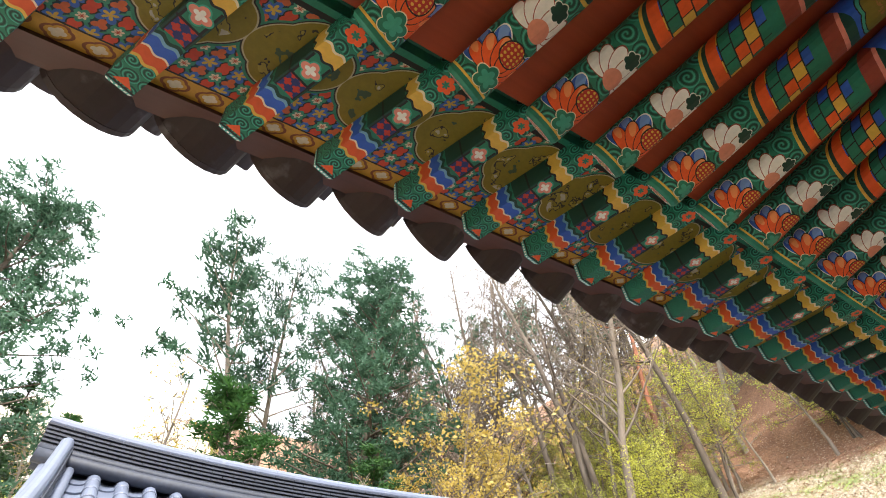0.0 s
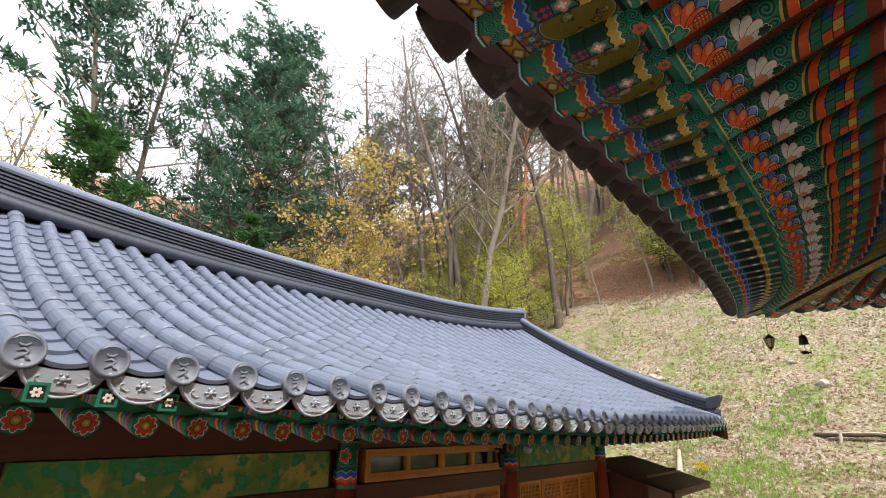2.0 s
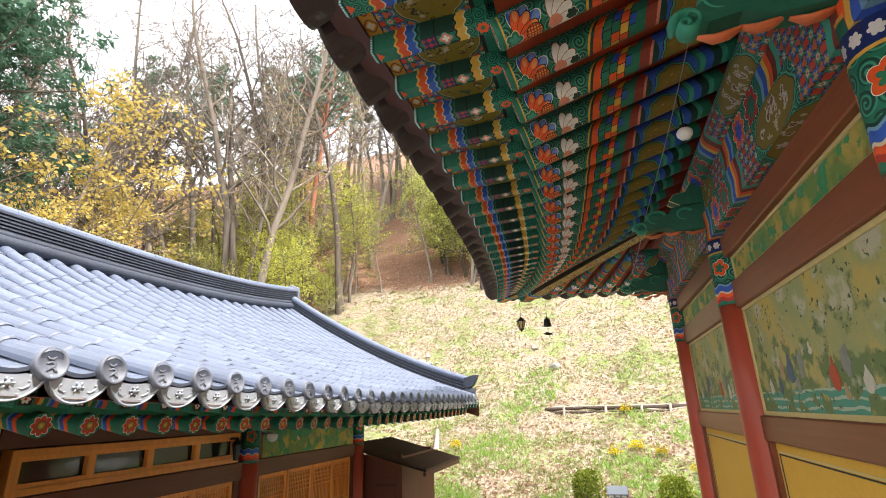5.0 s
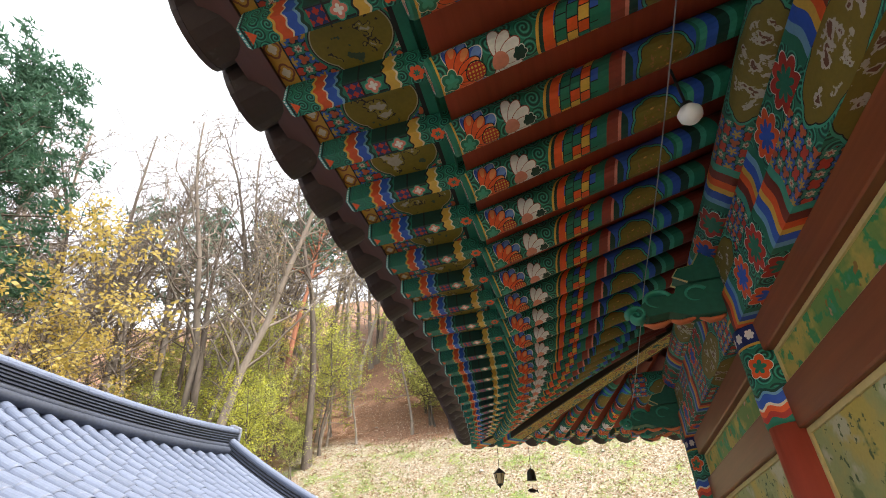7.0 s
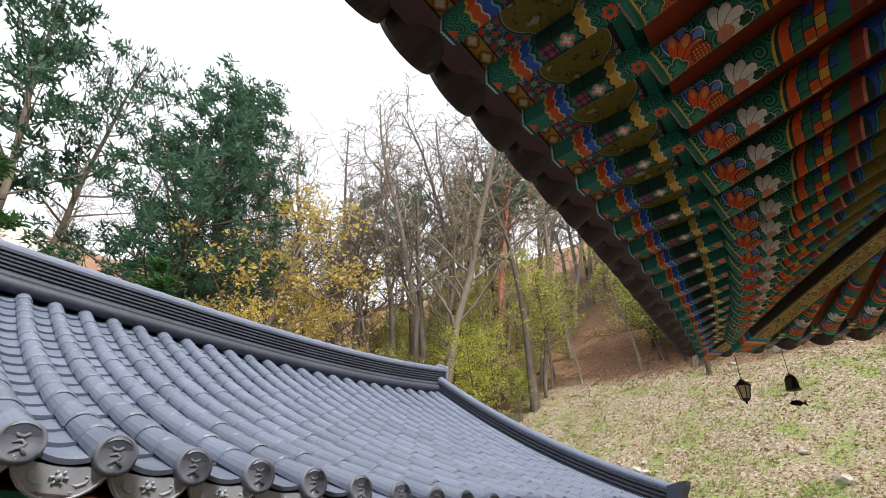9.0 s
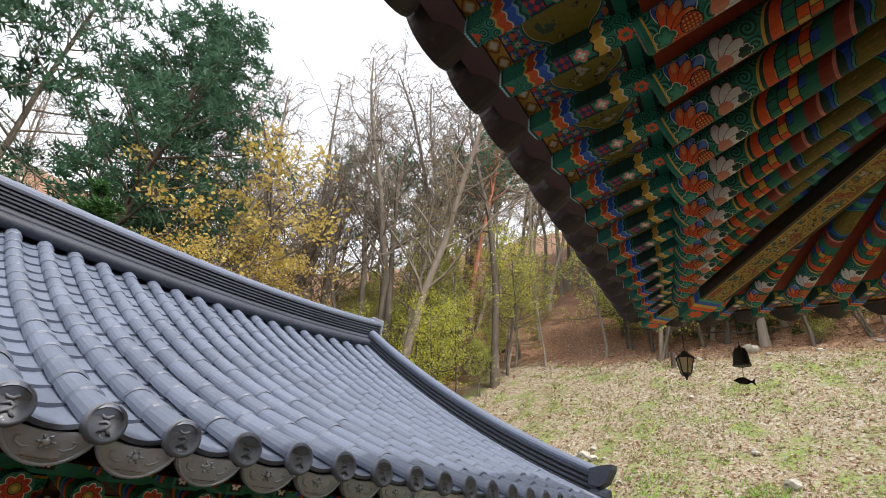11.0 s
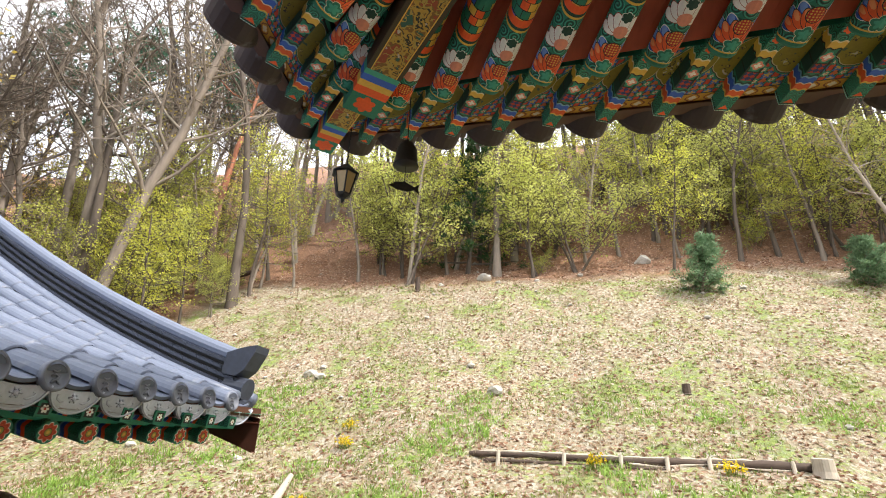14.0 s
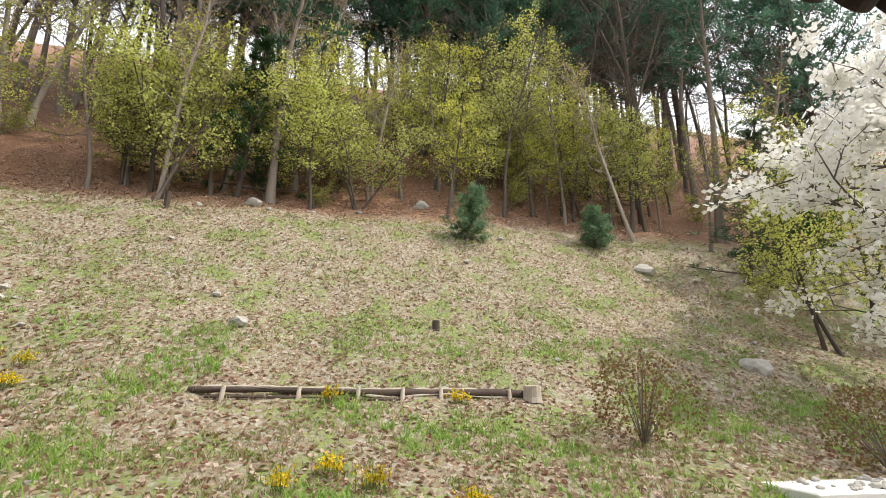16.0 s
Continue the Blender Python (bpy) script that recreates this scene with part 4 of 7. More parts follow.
def eave_tile():
    """The last trough tile with its hanging rounded lip, along +x inwards."""
    mb = MB()
    n = 12
    prof = [(0.162 * math.sin(a), -0.155 * math.cos(a) + 0.02) for a in np.linspace(-1.5, 1.5, n)]
    for x0, x1 in ((0.0, 0.28),):
        for k in range(n - 1):
            (y0, z0), (y1, z1) = prof[k], prof[k + 1]
            mb.add([(x0, y0, z0), (x0, y1, z1), (x1, y1, z1 + 0.06), (x1, y0, z0 + 0.06)], [(0, 1, 2, 3)])
            mb.add([(x0, y0, z0 + 0.02), (x0, y1, z1 + 0.02), (x1, y1, z1 + 0.08), (x1, y0, z0 + 0.08)], [(3, 2, 1, 0)])
    pts = [(-0.012, y, z) for y, z in prof]
    back = [(0.012, y, z) for y, z in prof]
    mb.add(pts + back, [list(range(n))[::-1], list(range(n, 2 * n))] + [[i, i + 1, n + i + 1, n + i] for i in range(n - 1)] + [[n - 1, 0, n, 2 * n - 1]])
    return mb


ME_EAVETILE = eave_tile().mesh("drip_tile", [M_DARKTILE])
ME_COVER = MB().tube([(-0.02, 0, 0.05), (0.3, 0, 0.13)], [0.075, 0.075], 12).mesh("cover_tile", [M_DARKTILE], True)
hall_tiles = thing("hall_eave_tiles", "row of dark roof tiles with rounded lips along the hall eave", "roof tiles", (0, COLS[0], 4.0))
ht_inv = hall_tiles.matrix_basis.inverted()
for p, side in FRAMES_W + FRAMES_N:
    d = inward(p, side)
    q = p - d * 0.225 + Vector((0, 0, 0.150))
    m, d = rafter_pose(q, side, 0.25)
    link("drip_tile", ME_EAVETILE, hall_tiles, ht_inv @ m)
    t = Vector((-d.y, d.x, 0)) * 0.17
    m, d = rafter_pose(q + t + Vector((0, 0, 0.06)), side, 0.25)
    link("cover_tile", ME_COVER, hall_tiles, ht_inv @ m)
for s, (x0, x1, y0, y1) in enumerate(((2.6, 8.4, -9.5, 8.0),)):
    tagged(MB().box((x0 - 0.2, y0, 6.2), (x1 + 2, y1 + 2.6, 6.5)).ob("hall_roof_top", M_DARKTILE), "dark tiled hall roof top", "roof", kind="structure")

# hip rafter with a lower and an upper beam
M_DRAGON = Paint("dragon_painted_beam", (0.20, 0.09, 0.025), 0.6)
_u, _v = M_DRAGON.uv()
M_DRAGON.put(_v.abs() > 0.085, (0.05, 0.035, 0.018))
M_DRAGON.put(between(_v.abs(), 0.078, 0.085), GOLD)
_n, _m = M_DRAGON.noise(6, 3), M_DRAGON.noise(15, 2)
_in = _v.abs() < 0.075
M_DRAGON.put(_in, (0.20, 0.10, 0.022))
M_DRAGON.put(_in & ((_n - 0.5).abs() < 0.05), (0.45, 0.27, 0.04))
M_DRAGON.put(_in & ((_n - 0.5).abs() < 0.012), (0.03, 0.025, 0.015))
M_DRAGON.put(_in & (_n > 0.58), (0.30, 0.06, 0.025))
M_DRAGON.put(_in & (_n < 0.42), (0.03, 0.10, 0.07))
M_DRAGON.put(_in & ((_m - 0.5).abs() < 0.02), (0.40, 0.28, 0.06))
M_DRAGON.put(_in & (_m > 0.66), (0.45, 0.40, 0.33))
for _a, _b, _c in ((0.0, 0.03, TEAL), (0.03, 0.2, GREEN), (0.2, 0.26, ORANGE), (0.26, 0.31, GOLD), (0.31, 0.36, BLUE), (0.36, 0.4, TEAL)):
    M_DRAGON.put(between(_u, _a, _b), _c)
_q = rose(_u, _v, 0.12, 0, 6, 0.07, 0.3)
M_DRAGON.put(_q < 0, ORANGE)
M_DRAGON = worn(M_DRAGON)


def hip_beam(name, tip, L, w, h, pitch, label):
    mb = MB()
    us, vv = [0, 0.03, L], [-w / 2 - h, -w / 2, w / 2, w / 2 + h]
    ring = lambda x, ww, z: [(x, -ww, h), (x, -ww, z), (x, ww, z), (x, ww, h)]
    vs = ring(0, w * 0.42, 0.03) + ring(0.03, w / 2, 0) + ring(L, w / 2, 0)
    for i in range(2):
        for k in range(3):
            mb.add([vs[i * 4 + k], vs[i * 4 + k + 1], vs[i * 4 + 4 + k + 1], vs[i * 4 + 4 + k]], [(0, 1, 2, 3)], 0, [[(us[i], vv[k]), (us[i], vv[k + 1]), (us[i + 1], vv[k + 1]), (us[i + 1], vv[k])]])
    mb.add(vs[:4], [(0, 3, 2, 1)], 0, [[(0.1, 0.05), (0.14, 0.05), (0.14, -0.05), (0.1, -0.05)]])
    d = (FOCUS - Vector((tip.x, tip.y, 0))).normalized()
    m = Matrix.Translation(tip) @ Euler((0, 0, math.atan2(d.y, d.x))).to_matrix().to_4x4() @ Euler((0, -math.atan(pitch), 0)).to_matrix().to_4x4()
    return tagged(mb.ob(name, M_DRAGON, None, m), label, "beam", kind="structure")


_d = (FOCUS - Vector((CORNER.x, CORNER.y, 0))).normalized()
hip_beam("upper_hip_rafter", CORNER + _d * 0.02 + Vector((0, 0, -0.06)), 2.2, 0.17, 0.20, 0.03, "upper hip rafter with painted end")
hip_beam("lower_hip_rafter", CORNER + _d * 0.82 + Vector((0, 0, -0.21)), 3.6, 0.22, 0.25, 0.13, "lower hip rafter painted with a dragon")

# ---- lower building: tiled gable roof ----
RX, RIDGE_X, YA, YB, PITCH = -3.56, -8.5, 2.05, 14.55, 0.316


def end_lift(y):
    return abs((y - 8.3) / 6.25) ** 2.6


def eave_rise(y):
    """The height of the eave line over its mean: lowest past the middle, higher to the south."""
    return -0.07 + 0.06 * end_lift(y) + 0.027 * max(0.0, 9.0 - y)


def roof_at(y, s):
    """A point on the tiled slope: s from 0 at the eave to 1 at the ridge."""
    e = end_lift(y)
    x = RX - 0.12 * e * (1 - s) + (RIDGE_X - RX) * s
    z = 2.37 + eave_rise(y) * (1 - s) + (0.62 * s + 0.38 * s * s) * (2.0 + 0.36 * e)
    return Vector((x, y, z))


def roof_back(y, s):
    p = roof_at(y, s)
    return Vector((2 * RIDGE_X - p.x, p.y, p.z))


lower_roof = thing("lower_roof", "grey tiled gable roof with stacked tile ridges", "roof", (RIDGE_X, 8.3, 2.3))
lr_inv = lower_roof.matrix_basis.inverted()
ys = np.linspace(YA - 0.15, YB + 0.15, 40)
for nm, fn, flip in (("roof_deck", roof_at, False), ("roof_deck", roof_back, True)):
    mb = MB()
    ss = np.linspace(0.0, 1, 14)
    top = [[fn(y, s) + Vector((0, 0, -0.03)) for s in ss] for y in ys]
    for i in range(len(ys) - 1):
        for j in range(len(ss) - 1):
            q = [top[i][j], top[i + 1][j], top[i + 1][j + 1], top[i][j + 1]]
            q2 = [v + Vector((0, 0, -0.09)) for v in q]
            mb.add([tuple(v) for v in (q if not flip else q[::-1])], [(0, 1, 2, 3)])
            mb.add([tuple(v) for v in (q2[::-1] if not flip else q2)], [(0, 1, 2, 3)], 1)
    mb.ob(nm, [M_RIDGE, M_DARKWOOD], lower_roof, lr_inv)

TL, NT = 0.315, 17
mb = MB()
n = 10
for k in range(n):
    a0, a1 = math.pi * k / n, math.pi * (k + 1) / n
    for x0, x1, r0, r1 in ((0.0, 0.010, 0.074, 0.083), (0.010, TL + 0.03, 0.083, 0.070)):
        mb.add([(x0, r0 * math.cos(a0), r0 * math.sin(a0)), (x0, r0 * math.cos(a1), r0 * math.sin(a1)), (x1, r1 * math.cos(a1), r1 * math.sin(a1)), (x1, r1 * math.cos(a0), r1 * math.sin(a0))], [(0, 3, 2, 1)])
    mb.add([(0, 0.070 * math.cos(a0), 0.070 * math.sin(a0)), (0, 0.070 * math.cos(a1), 0.070 * math.sin(a1)), (0, 0, 0)], [(0, 1, 2)])
MB_COVER = mb
mb = MB()
n = 8
prof = [(-0.115 + 0.23 * k / n, 0.030 * ((2 * k / n - 1) ** 2)) for k in range(n + 1)]
for k in range(n):
    (y0, z0), (y1, z1) = prof[k], prof[k + 1]
    mb.add([(0, y0, z0 + 0.012), (0, y1, z1 + 0.012), (TL + 0.03, y1, z1 - 0.008), (TL + 0.03, y0, z0 - 0.008)], [(3, 2, 1, 0)])
    mb.add([(0, y0, z0 - 0.008), (0, y1, z1 - 0.008), (0, y1, z1 + 0.012), (0, y0, z0 + 0.012)], [(3, 2, 1, 0)])
MB_PAN = mb
ME_TCOVER, ME_TPAN = MB_COVER.mesh("cover_tile", [M_TILE], True), MB_PAN.mesh("pan_tile", [M_TILE])


def slope_pose(y, s0, s1, lift):
    a, b = roof_at(y, s0), roof_at(y, s1)
    d = (b - a).normalized()
    side = Vector((0, -1, 0))
    up = d.cross(side).normalized()
    if up.z < 0:
        up, side = -up, -side
    m = Matrix((d, side, up)).transposed().to_4x4()
    return Matrix.Translation(a + up * lift) @ m


rows_y = list(np.arange(YA + 0.12, YB - 0.1, PITCH))
rest = {"cover": MB(), "pan": MB()}
trng = random.Random(3)
for y in rows_y:
    for k in range(NT):
        near = 3.6 < y < 12.4 and k < 11
        for kind, yy, lift, src, me, nm in (("cover", y, 0.022, MB_COVER, ME_TCOVER, "cover_tile"), ("pan", y + PITCH / 2, -0.012, MB_PAN, ME_TPAN, "pan_tile")):
            m = slope_pose(yy, k / NT, (k + 1) / NT, lift + trng.uniform(-0.003, 0.003)) @ Euler((trng.uniform(-0.015, 0.015), 0, trng.uniform(-0.008, 0.008))).to_matrix().to_4x4()
            if near:
                link(nm, me, lower_roof, lr_inv @ m)
            else:
                rest[kind].add([tuple(m @ Vector(v)) for v in src.v], src.f)
for kind in rest:
    tagged(rest[kind].ob(kind + "_tiles", M_TILE, lower_roof, lr_inv, smooth=(kind == "cover")), kind="stuff")
# back slope rows
mb = MB()
for y in rows_y:
    pts = [tuple(roof_back(y, s) + Vector((0, 0, 0.02))) for s in np.linspace(0, 1, 8)]
    mb.tube(pts, [0.075] * 8, 8)
tagged(mb.ob("back_tile_rows", M_TILE, lower_roof, lr_inv, smooth=True), kind="stuff")


def end_disc():
    """Round eave disc with a raised rim and a raised mark, facing -x locally outwards."""
    face = lathe([(0.001, 0.0), (0.060, 0.0), (0.064, 0.010), (0.076, 0.012), (0.080, 0.0), (0.080, -0.03)], 24)
    face.f = face.f[:-2]
    face.m, face.uv = face.m[:-2], face.uv[:-2]
    return face


def mark():
    mb = MB()
    mb.tube([(-0.022, 0.030, 0.003), (-0.012, 0.018, 0.006), (0.004, 0.016, 0.006), (0.016, 0.026, 0.006), (0.012, 0.036, 0.003)], [0.003, 0.005, 0.006, 0.005, 0.002], 6)
    mb.tube([(0.004, 0.040, 0.004), (0.006, 0.046, 0.004)], [0.004, 0.004], 6)
    mb.tube([(-0.020, -0.004, 0.003), (0.0, 0.004, 0.006), (0.014, -0.004, 0.006), (0.006, -0.016, 0.006), (-0.008, -0.022, 0.006), (-0.020, -0.034, 0.003)], [0.003, 0.006, 0.006, 0.006, 0.006, 0.003], 6)
    mb.tube([(0.006, -0.016, 0.005), (0.014, -0.030, 0.006), (0.024, -0.036, 0.003)], [0.005, 0.006, 0.003], 6)
    return mb


ME_DISC, ME_MARK = end_disc().mesh("end_disc", [M_TILE_END], True), mark().mesh("raised_mark", [M_TILE_END], True)


def drip():
    """Crescent drip tile with a rim, a boss and a raised sprig."""
    mb = MB()
    n = 14
    top = [(0.135 * math.sin(a), 0.03 - 0.035 * math.cos(a)) for a in np.linspace(-1.4, 1.4, n)]
    low = [(0.15 * math.sin(a) * 0.93, -0.125 * math.cos(a) + 0.02) for a in np.linspace(-1.45, 1.45, n)]
    for x0, x1 in ((0.0, 0.016),):
        for k in range(n - 1):
            a, b, c, d = top[k], top[k + 1], low[k + 1], low[k]
            mb.add([(x0, *a), (x0, *b), (x0 - 0.008, *c), (x0 - 0.008, *d)], [(0, 1, 2, 3)])
            mb.add([(x1, *a), (x1, *b), (x1, *c), (x1, *d)], [(3, 2, 1, 0)])
            mb.add([(x0 - 0.008, *d), (x0 - 0.008, *c), (x1, *c), (x1, *d)], [(0, 1, 2, 3)])
    mb.tube([(-0.01, y * 0.95, z + 0.006) for y, z in low], [0.005] * n, 6)
    mb.tube([(-0.002, 0, -0.035), (-0.011, 0, -0.035)], [0.014, 0.008], 10)
    for k in range(6):
        a = math.pi * k / 3
        mb.tube([(-0.003, 0.012 * math.cos(a), -0.035 + 0.012 * math.sin(a)), (-0.006, 0.026 * math.cos(a), -0.035 + 0.022 * math.sin(a))], [0.005, 0.004], 6)
    for s in (-1, 1):
        mb.tube([(0.0, s * 0.034, -0.052), (-0.004, s * 0.056, -0.056), (-0.004, s * 0.078, -0.044), (-0.004, s * 0.082, -0.028), (-0.003, s * 0.070, -0.026)], [0.003, 0.005, 0.005, 0.004, 0.003], 6)
        mb.tube([(0.0, s * 0.024, -0.072), (-0.004, s * 0.046, -0.076), (0.0, s * 0.062, -0.068)], [0.003, 0.005, 0.003], 6)
    return mb


ME_DRIP = drip().mesh("drip_tile", [M_DRIP], True)
for y in rows_y:
    m = slope_pose(y, 0, 1 / NT, 0.022)
    p = m.translation
    face = Matrix.Translation(p + Vector((0.012, 0, 0.012))) @ Euler((0, radians(80), 0)).to_matrix().to_4x4()
    d = link("end_disc", ME_DISC, lower_roof, lr_inv @ face @ Euler((0, 0, radians(90))).to_matrix().to_4x4())
    link("raised_mark", ME_MARK, d, Matrix.Diagonal((1.15, 1.15, 0.6, 1)))
    p = slope_pose(y + PITCH / 2, 0, 1 / NT, -0.012).translation
    link("drip_tile", ME_DRIP, lower_roof, lr_inv @ Matrix.Translation(p + Vector((0.012, 0, -0.012))) @ Euler((0, radians(-14), radians(180))).to_matrix().to_4x4() @ Matrix.Scale(1.18, 4))


def stacked_ridge(path, name, height, courses, cap_r, width=0.16):
    """Courses of flat tiles laid like thin bricks along a path, with a round cap row."""
    pts = [Vector(p) for p in path]
    cum = [0.0]
    for a, b in zip(pts, pts[1:]):
        cum.append(cum[-1] + (b - a).length)

    def at(d):
        for i in range(len(pts) - 1):
            if d <= cum[i + 1] + 1e-6:
                return pts[i].lerp(pts[i + 1], (d - cum[i]) / max(1e-6, cum[i + 1] - cum[i]))
        return pts[-1]

    tile_h = height / courses
    brick = MB()
    for c in range(courses):
        L = 0.29
        d = -L / 2 if c % 2 else 0.0
        while d < cum[-1]:
            a, b = at(max(0, d)), at(min(cum[-1], d + L - 0.008))
            t = (b - a)
            if t.length > 0.03:
                t.normalize()
                s = Vector((-t.y, t.x, 0)).normalized()
                z0, z1 = c * tile_h, c * tile_h + tile_h * 0.5
                w = width / 2 + (0.006 if (c % 3 == 0) else 0)
                ps = [a + s * w, a - s * w, b - s * w, b + s * w]
                vs = [tuple(q + Vector((0, 0, z0))) for q in ps] + [tuple(q + Vector((0, 0, z1))) for q in ps]
                brick.add(vs, [(0, 3, 2, 1), (4, 5, 6, 7), (0, 1, 5, 4), (1, 2, 6, 5), (2, 3, 7, 6), (3, 0, 4, 7)])
            d += L
    tagged(brick.ob(name + "_courses", M_RIDGE, lower_roof, lr_inv), kind="stuff")
    # core coloured black, as painted-in shade in the gaps between courses
    core = MB()
    for a, b in zip(pts, pts[1:]):
        t = (b - a).normalized()
        s = Vector((-t.y, t.x, 0)).normalized() * (width / 2 - 0.04)
        vs = [tuple(q + o + Vector((0, 0, z))) for z in (-0.1, height) for q, o in ((a, s), (a, -s), (b, -s), (b, s))]
        core.add(vs, [(0, 1, 5, 4), (1, 2, 6, 5), (2, 3, 7, 6), (3, 0, 4, 7), (4, 5, 6, 7)])
    core.ob(name + "_core", M_INK, lower_roof, lr_inv)
    k = int(cum[-1] / 0.32)
    caps = MB()
    for i in range(k):
        a, b = at(i * cum[-1] / k), at((i + 1) * cum[-1] / k + 0.02)
        up = Vector((0, 0, height + 0.01))
        caps.tube([a + up, b + up], [cap_r, cap_r * 0.94], 14)
    tagged(caps.ob(name + "_caps", M_TILE, lower_roof, lr_inv, smooth=False), kind="stuff")


ridge_path = [(RIDGE_X, y, roof_at(y, 1).z + 0.02) for y in np.linspace(YA - 0.25, YB + 0.2, 36)]
for s in (-1, 1):
    mb = MB()
    mb.tube([(x + s * 0.13, y, z + 0.05) for x, y, z in ridge_path], [0.085] * 36, 12)
    mb.ob("ridge_foot", M_RIDGE, lower_roof, lr_inv, smooth=True)
    mb = MB()
    mb.tube([(x + s * 0.10, y, z + 0.15) for x, y, z in ridge_path], [0.05] * 36, 10)
    mb.ob("ridge_roll", M_RIDGE, lower_roof, lr_inv, smooth=True)
stacked_ridge([(x, y, z + 0.14) for x, y, z in ridge_path], "ridge", 0.34, 7, 0.085, 0.2)
mb = MB()
yb = YB + 0.16
zt = roof_at(YB, 1).z
mb.box((RIDGE_X - 0.12, yb, zt + 0.1), (RIDGE_X + 0.12, yb + 0.07, zt + 0.62), chamfer=0.03)
mb.box((RIDGE_X - 0.07, yb - 0.2, zt + 0.52), (RIDGE_X + 0.07, yb + 0.12, zt + 0.64), chamfer=0.03)
mb.ob("ridge_end_tile", M_TILE_END, lower_roof, lr_inv)
for y, nm in ((YB - 0.08, "north_verge"), (YA + 0.02, "south_verge")):
    path = [tuple(roof_at(y, s) + Vector((0, 0, 0.10))) for s in np.linspace(0.97, 0.03, 18)]
    stacked_ridge(path, nm, 0.25, 4, 0.075, 0.16)
    for off in (-0.13, 0.13):
        q = [tuple(roof_at(y, s) + Vector((0, off, 0.05))) for s in np.linspace(0.98, 0.01, 14)]
        MB().tube(q, [0.06] * 14, 10).ob("verge_roll", M_TILE, lower_roof, lr_inv, smooth=True)
    e = roof_at(y, 0.02)
    tip = MB()
    prof = [(-0.16, 0.24), (-0.02, 0.22), (0.05, 0.27), (0.13, 0.42), (0.14, 0.48), (0.05, 0.47), (-0.04, 0.45), (-0.14, 0.42)]
    n = len(prof)
    tip.add([(e.x + x, e.y - 0.1, e.z + z) for x, z in prof] + [(e.x + x, e.y + 0.1, e.z + z) for x, z in prof], [list(range(n)), list(range(n, 2 * n))[::-1]] + [[i, n + i, n + (i + 1) % n, (i + 1) % n] for i in range(n)])
    tip.tube([(e.x - 0.14, e.y, e.z + 0.15), (e.x + 0.06, e.y, e.z + 0.11)], [0.095, 0.095], 14)
    tip.tube([(e.x - 0.1, e.y, e.z - 0.02), (e.x + 0.08, e.y, e.z - 0.05)], [0.075, 0.075], 14)
    tip.ob("verge_end_tile", M_RIDGE, lower_roof, lr_inv, label="dark upturned end tile")
# back verges
for y in (YB - 0.08, YA + 0.02):
    MB().tube([tuple(roof_back(y, s) + Vector((0, 0, 0.14))) for s in np.linspace(0.97, 0.03, 12)], [0.12] * 12, 8).ob("back_verge", M_RIDGE, lower_roof, lr_inv)
# bargeboards
for y in (YA - 0.12, YB + 0.12):
    mb = MB()
    for fn in (roof_at, roof_back):
        for s0, s1 in zip(np.linspace(0, 1, 11), np.linspace(0, 1, 11)[1:]):
            a, b = fn(y, s0), fn(y, s1)
            mb.add([tuple(q + Vector((0, dy, dz))) for dy in (-0.025, 0.025) for q, dz in ((a, -0.36), (b, -0.36), (b, -0.08), (a, -0.08))], [(0, 1, 2, 3), (7, 6, 5, 4), (0, 4, 5, 1), (2, 6, 7, 3)])
    mb.ob("bargeboard", M_FASCIA, lower_roof, lr_inv)

# rafters under the lower eave
SMALL_ROUND = round_mesh(1.55, 0.062).mesh("round_rafter", [M_SMALL], True)
SMALL_FLOWER = disc_mesh(0.062, x=-0.002).mesh("flower_end", [M_FLOWER])
mb = MB().box((0.0, -0.042, 0.0), (0.75, 0.042, 0.08))
mb.uv = [[(mb.v[i][0], mb.v[i][1] + mb.v[i][2]) for i in f] for f in mb.f]
SMALL_FLY = mb.mesh("flying_rafter", [M_SMALL])
mb = MB()
mb.add([(-0.002, -0.042, 0), (-0.002, 0.042, 0), (-0.002, 0.042, 0.08), (-0.002, -0.042, 0.08)], [(3, 2, 1, 0)], 0, [[(-1, 1), (1, 1), (1, -1), (-1, -1)]])
SMALL_END = mb.mesh("flower_end", [M_SQUARE])
lower_eave = thing("lower_eave_rafters", "painted rafters with red flower ends under the lower roof", "eaves", (RX, 8.3, 2.2))
le_inv = lower_eave.matrix_basis.inverted()
for y in np.arange(YA + 0.1, YB - 0.1, 0.262):
    e = eave_rise(y)
    r = link("round_rafter", SMALL_ROUND, lower_eave, le_inv @ pose(-3.86, y, 2.135 + e, 0, 0, 180) @ Euler((0, radians(-12), 0)).to_matrix().to_4x4())
    link("flower_end", SMALL_FLOWER, r)
    f = link("flying_rafter", SMALL_FLY, lower_eave, le_inv @ pose(-3.63, y, 2.205 + e, 0, 0, 180) @ Euler((0, radians(-8), 0)).to_matrix().to_4x4())
    link("flower_end", SMALL_END, f)
yy = np.linspace(YA - 0.1, YB + 0.1, 30)
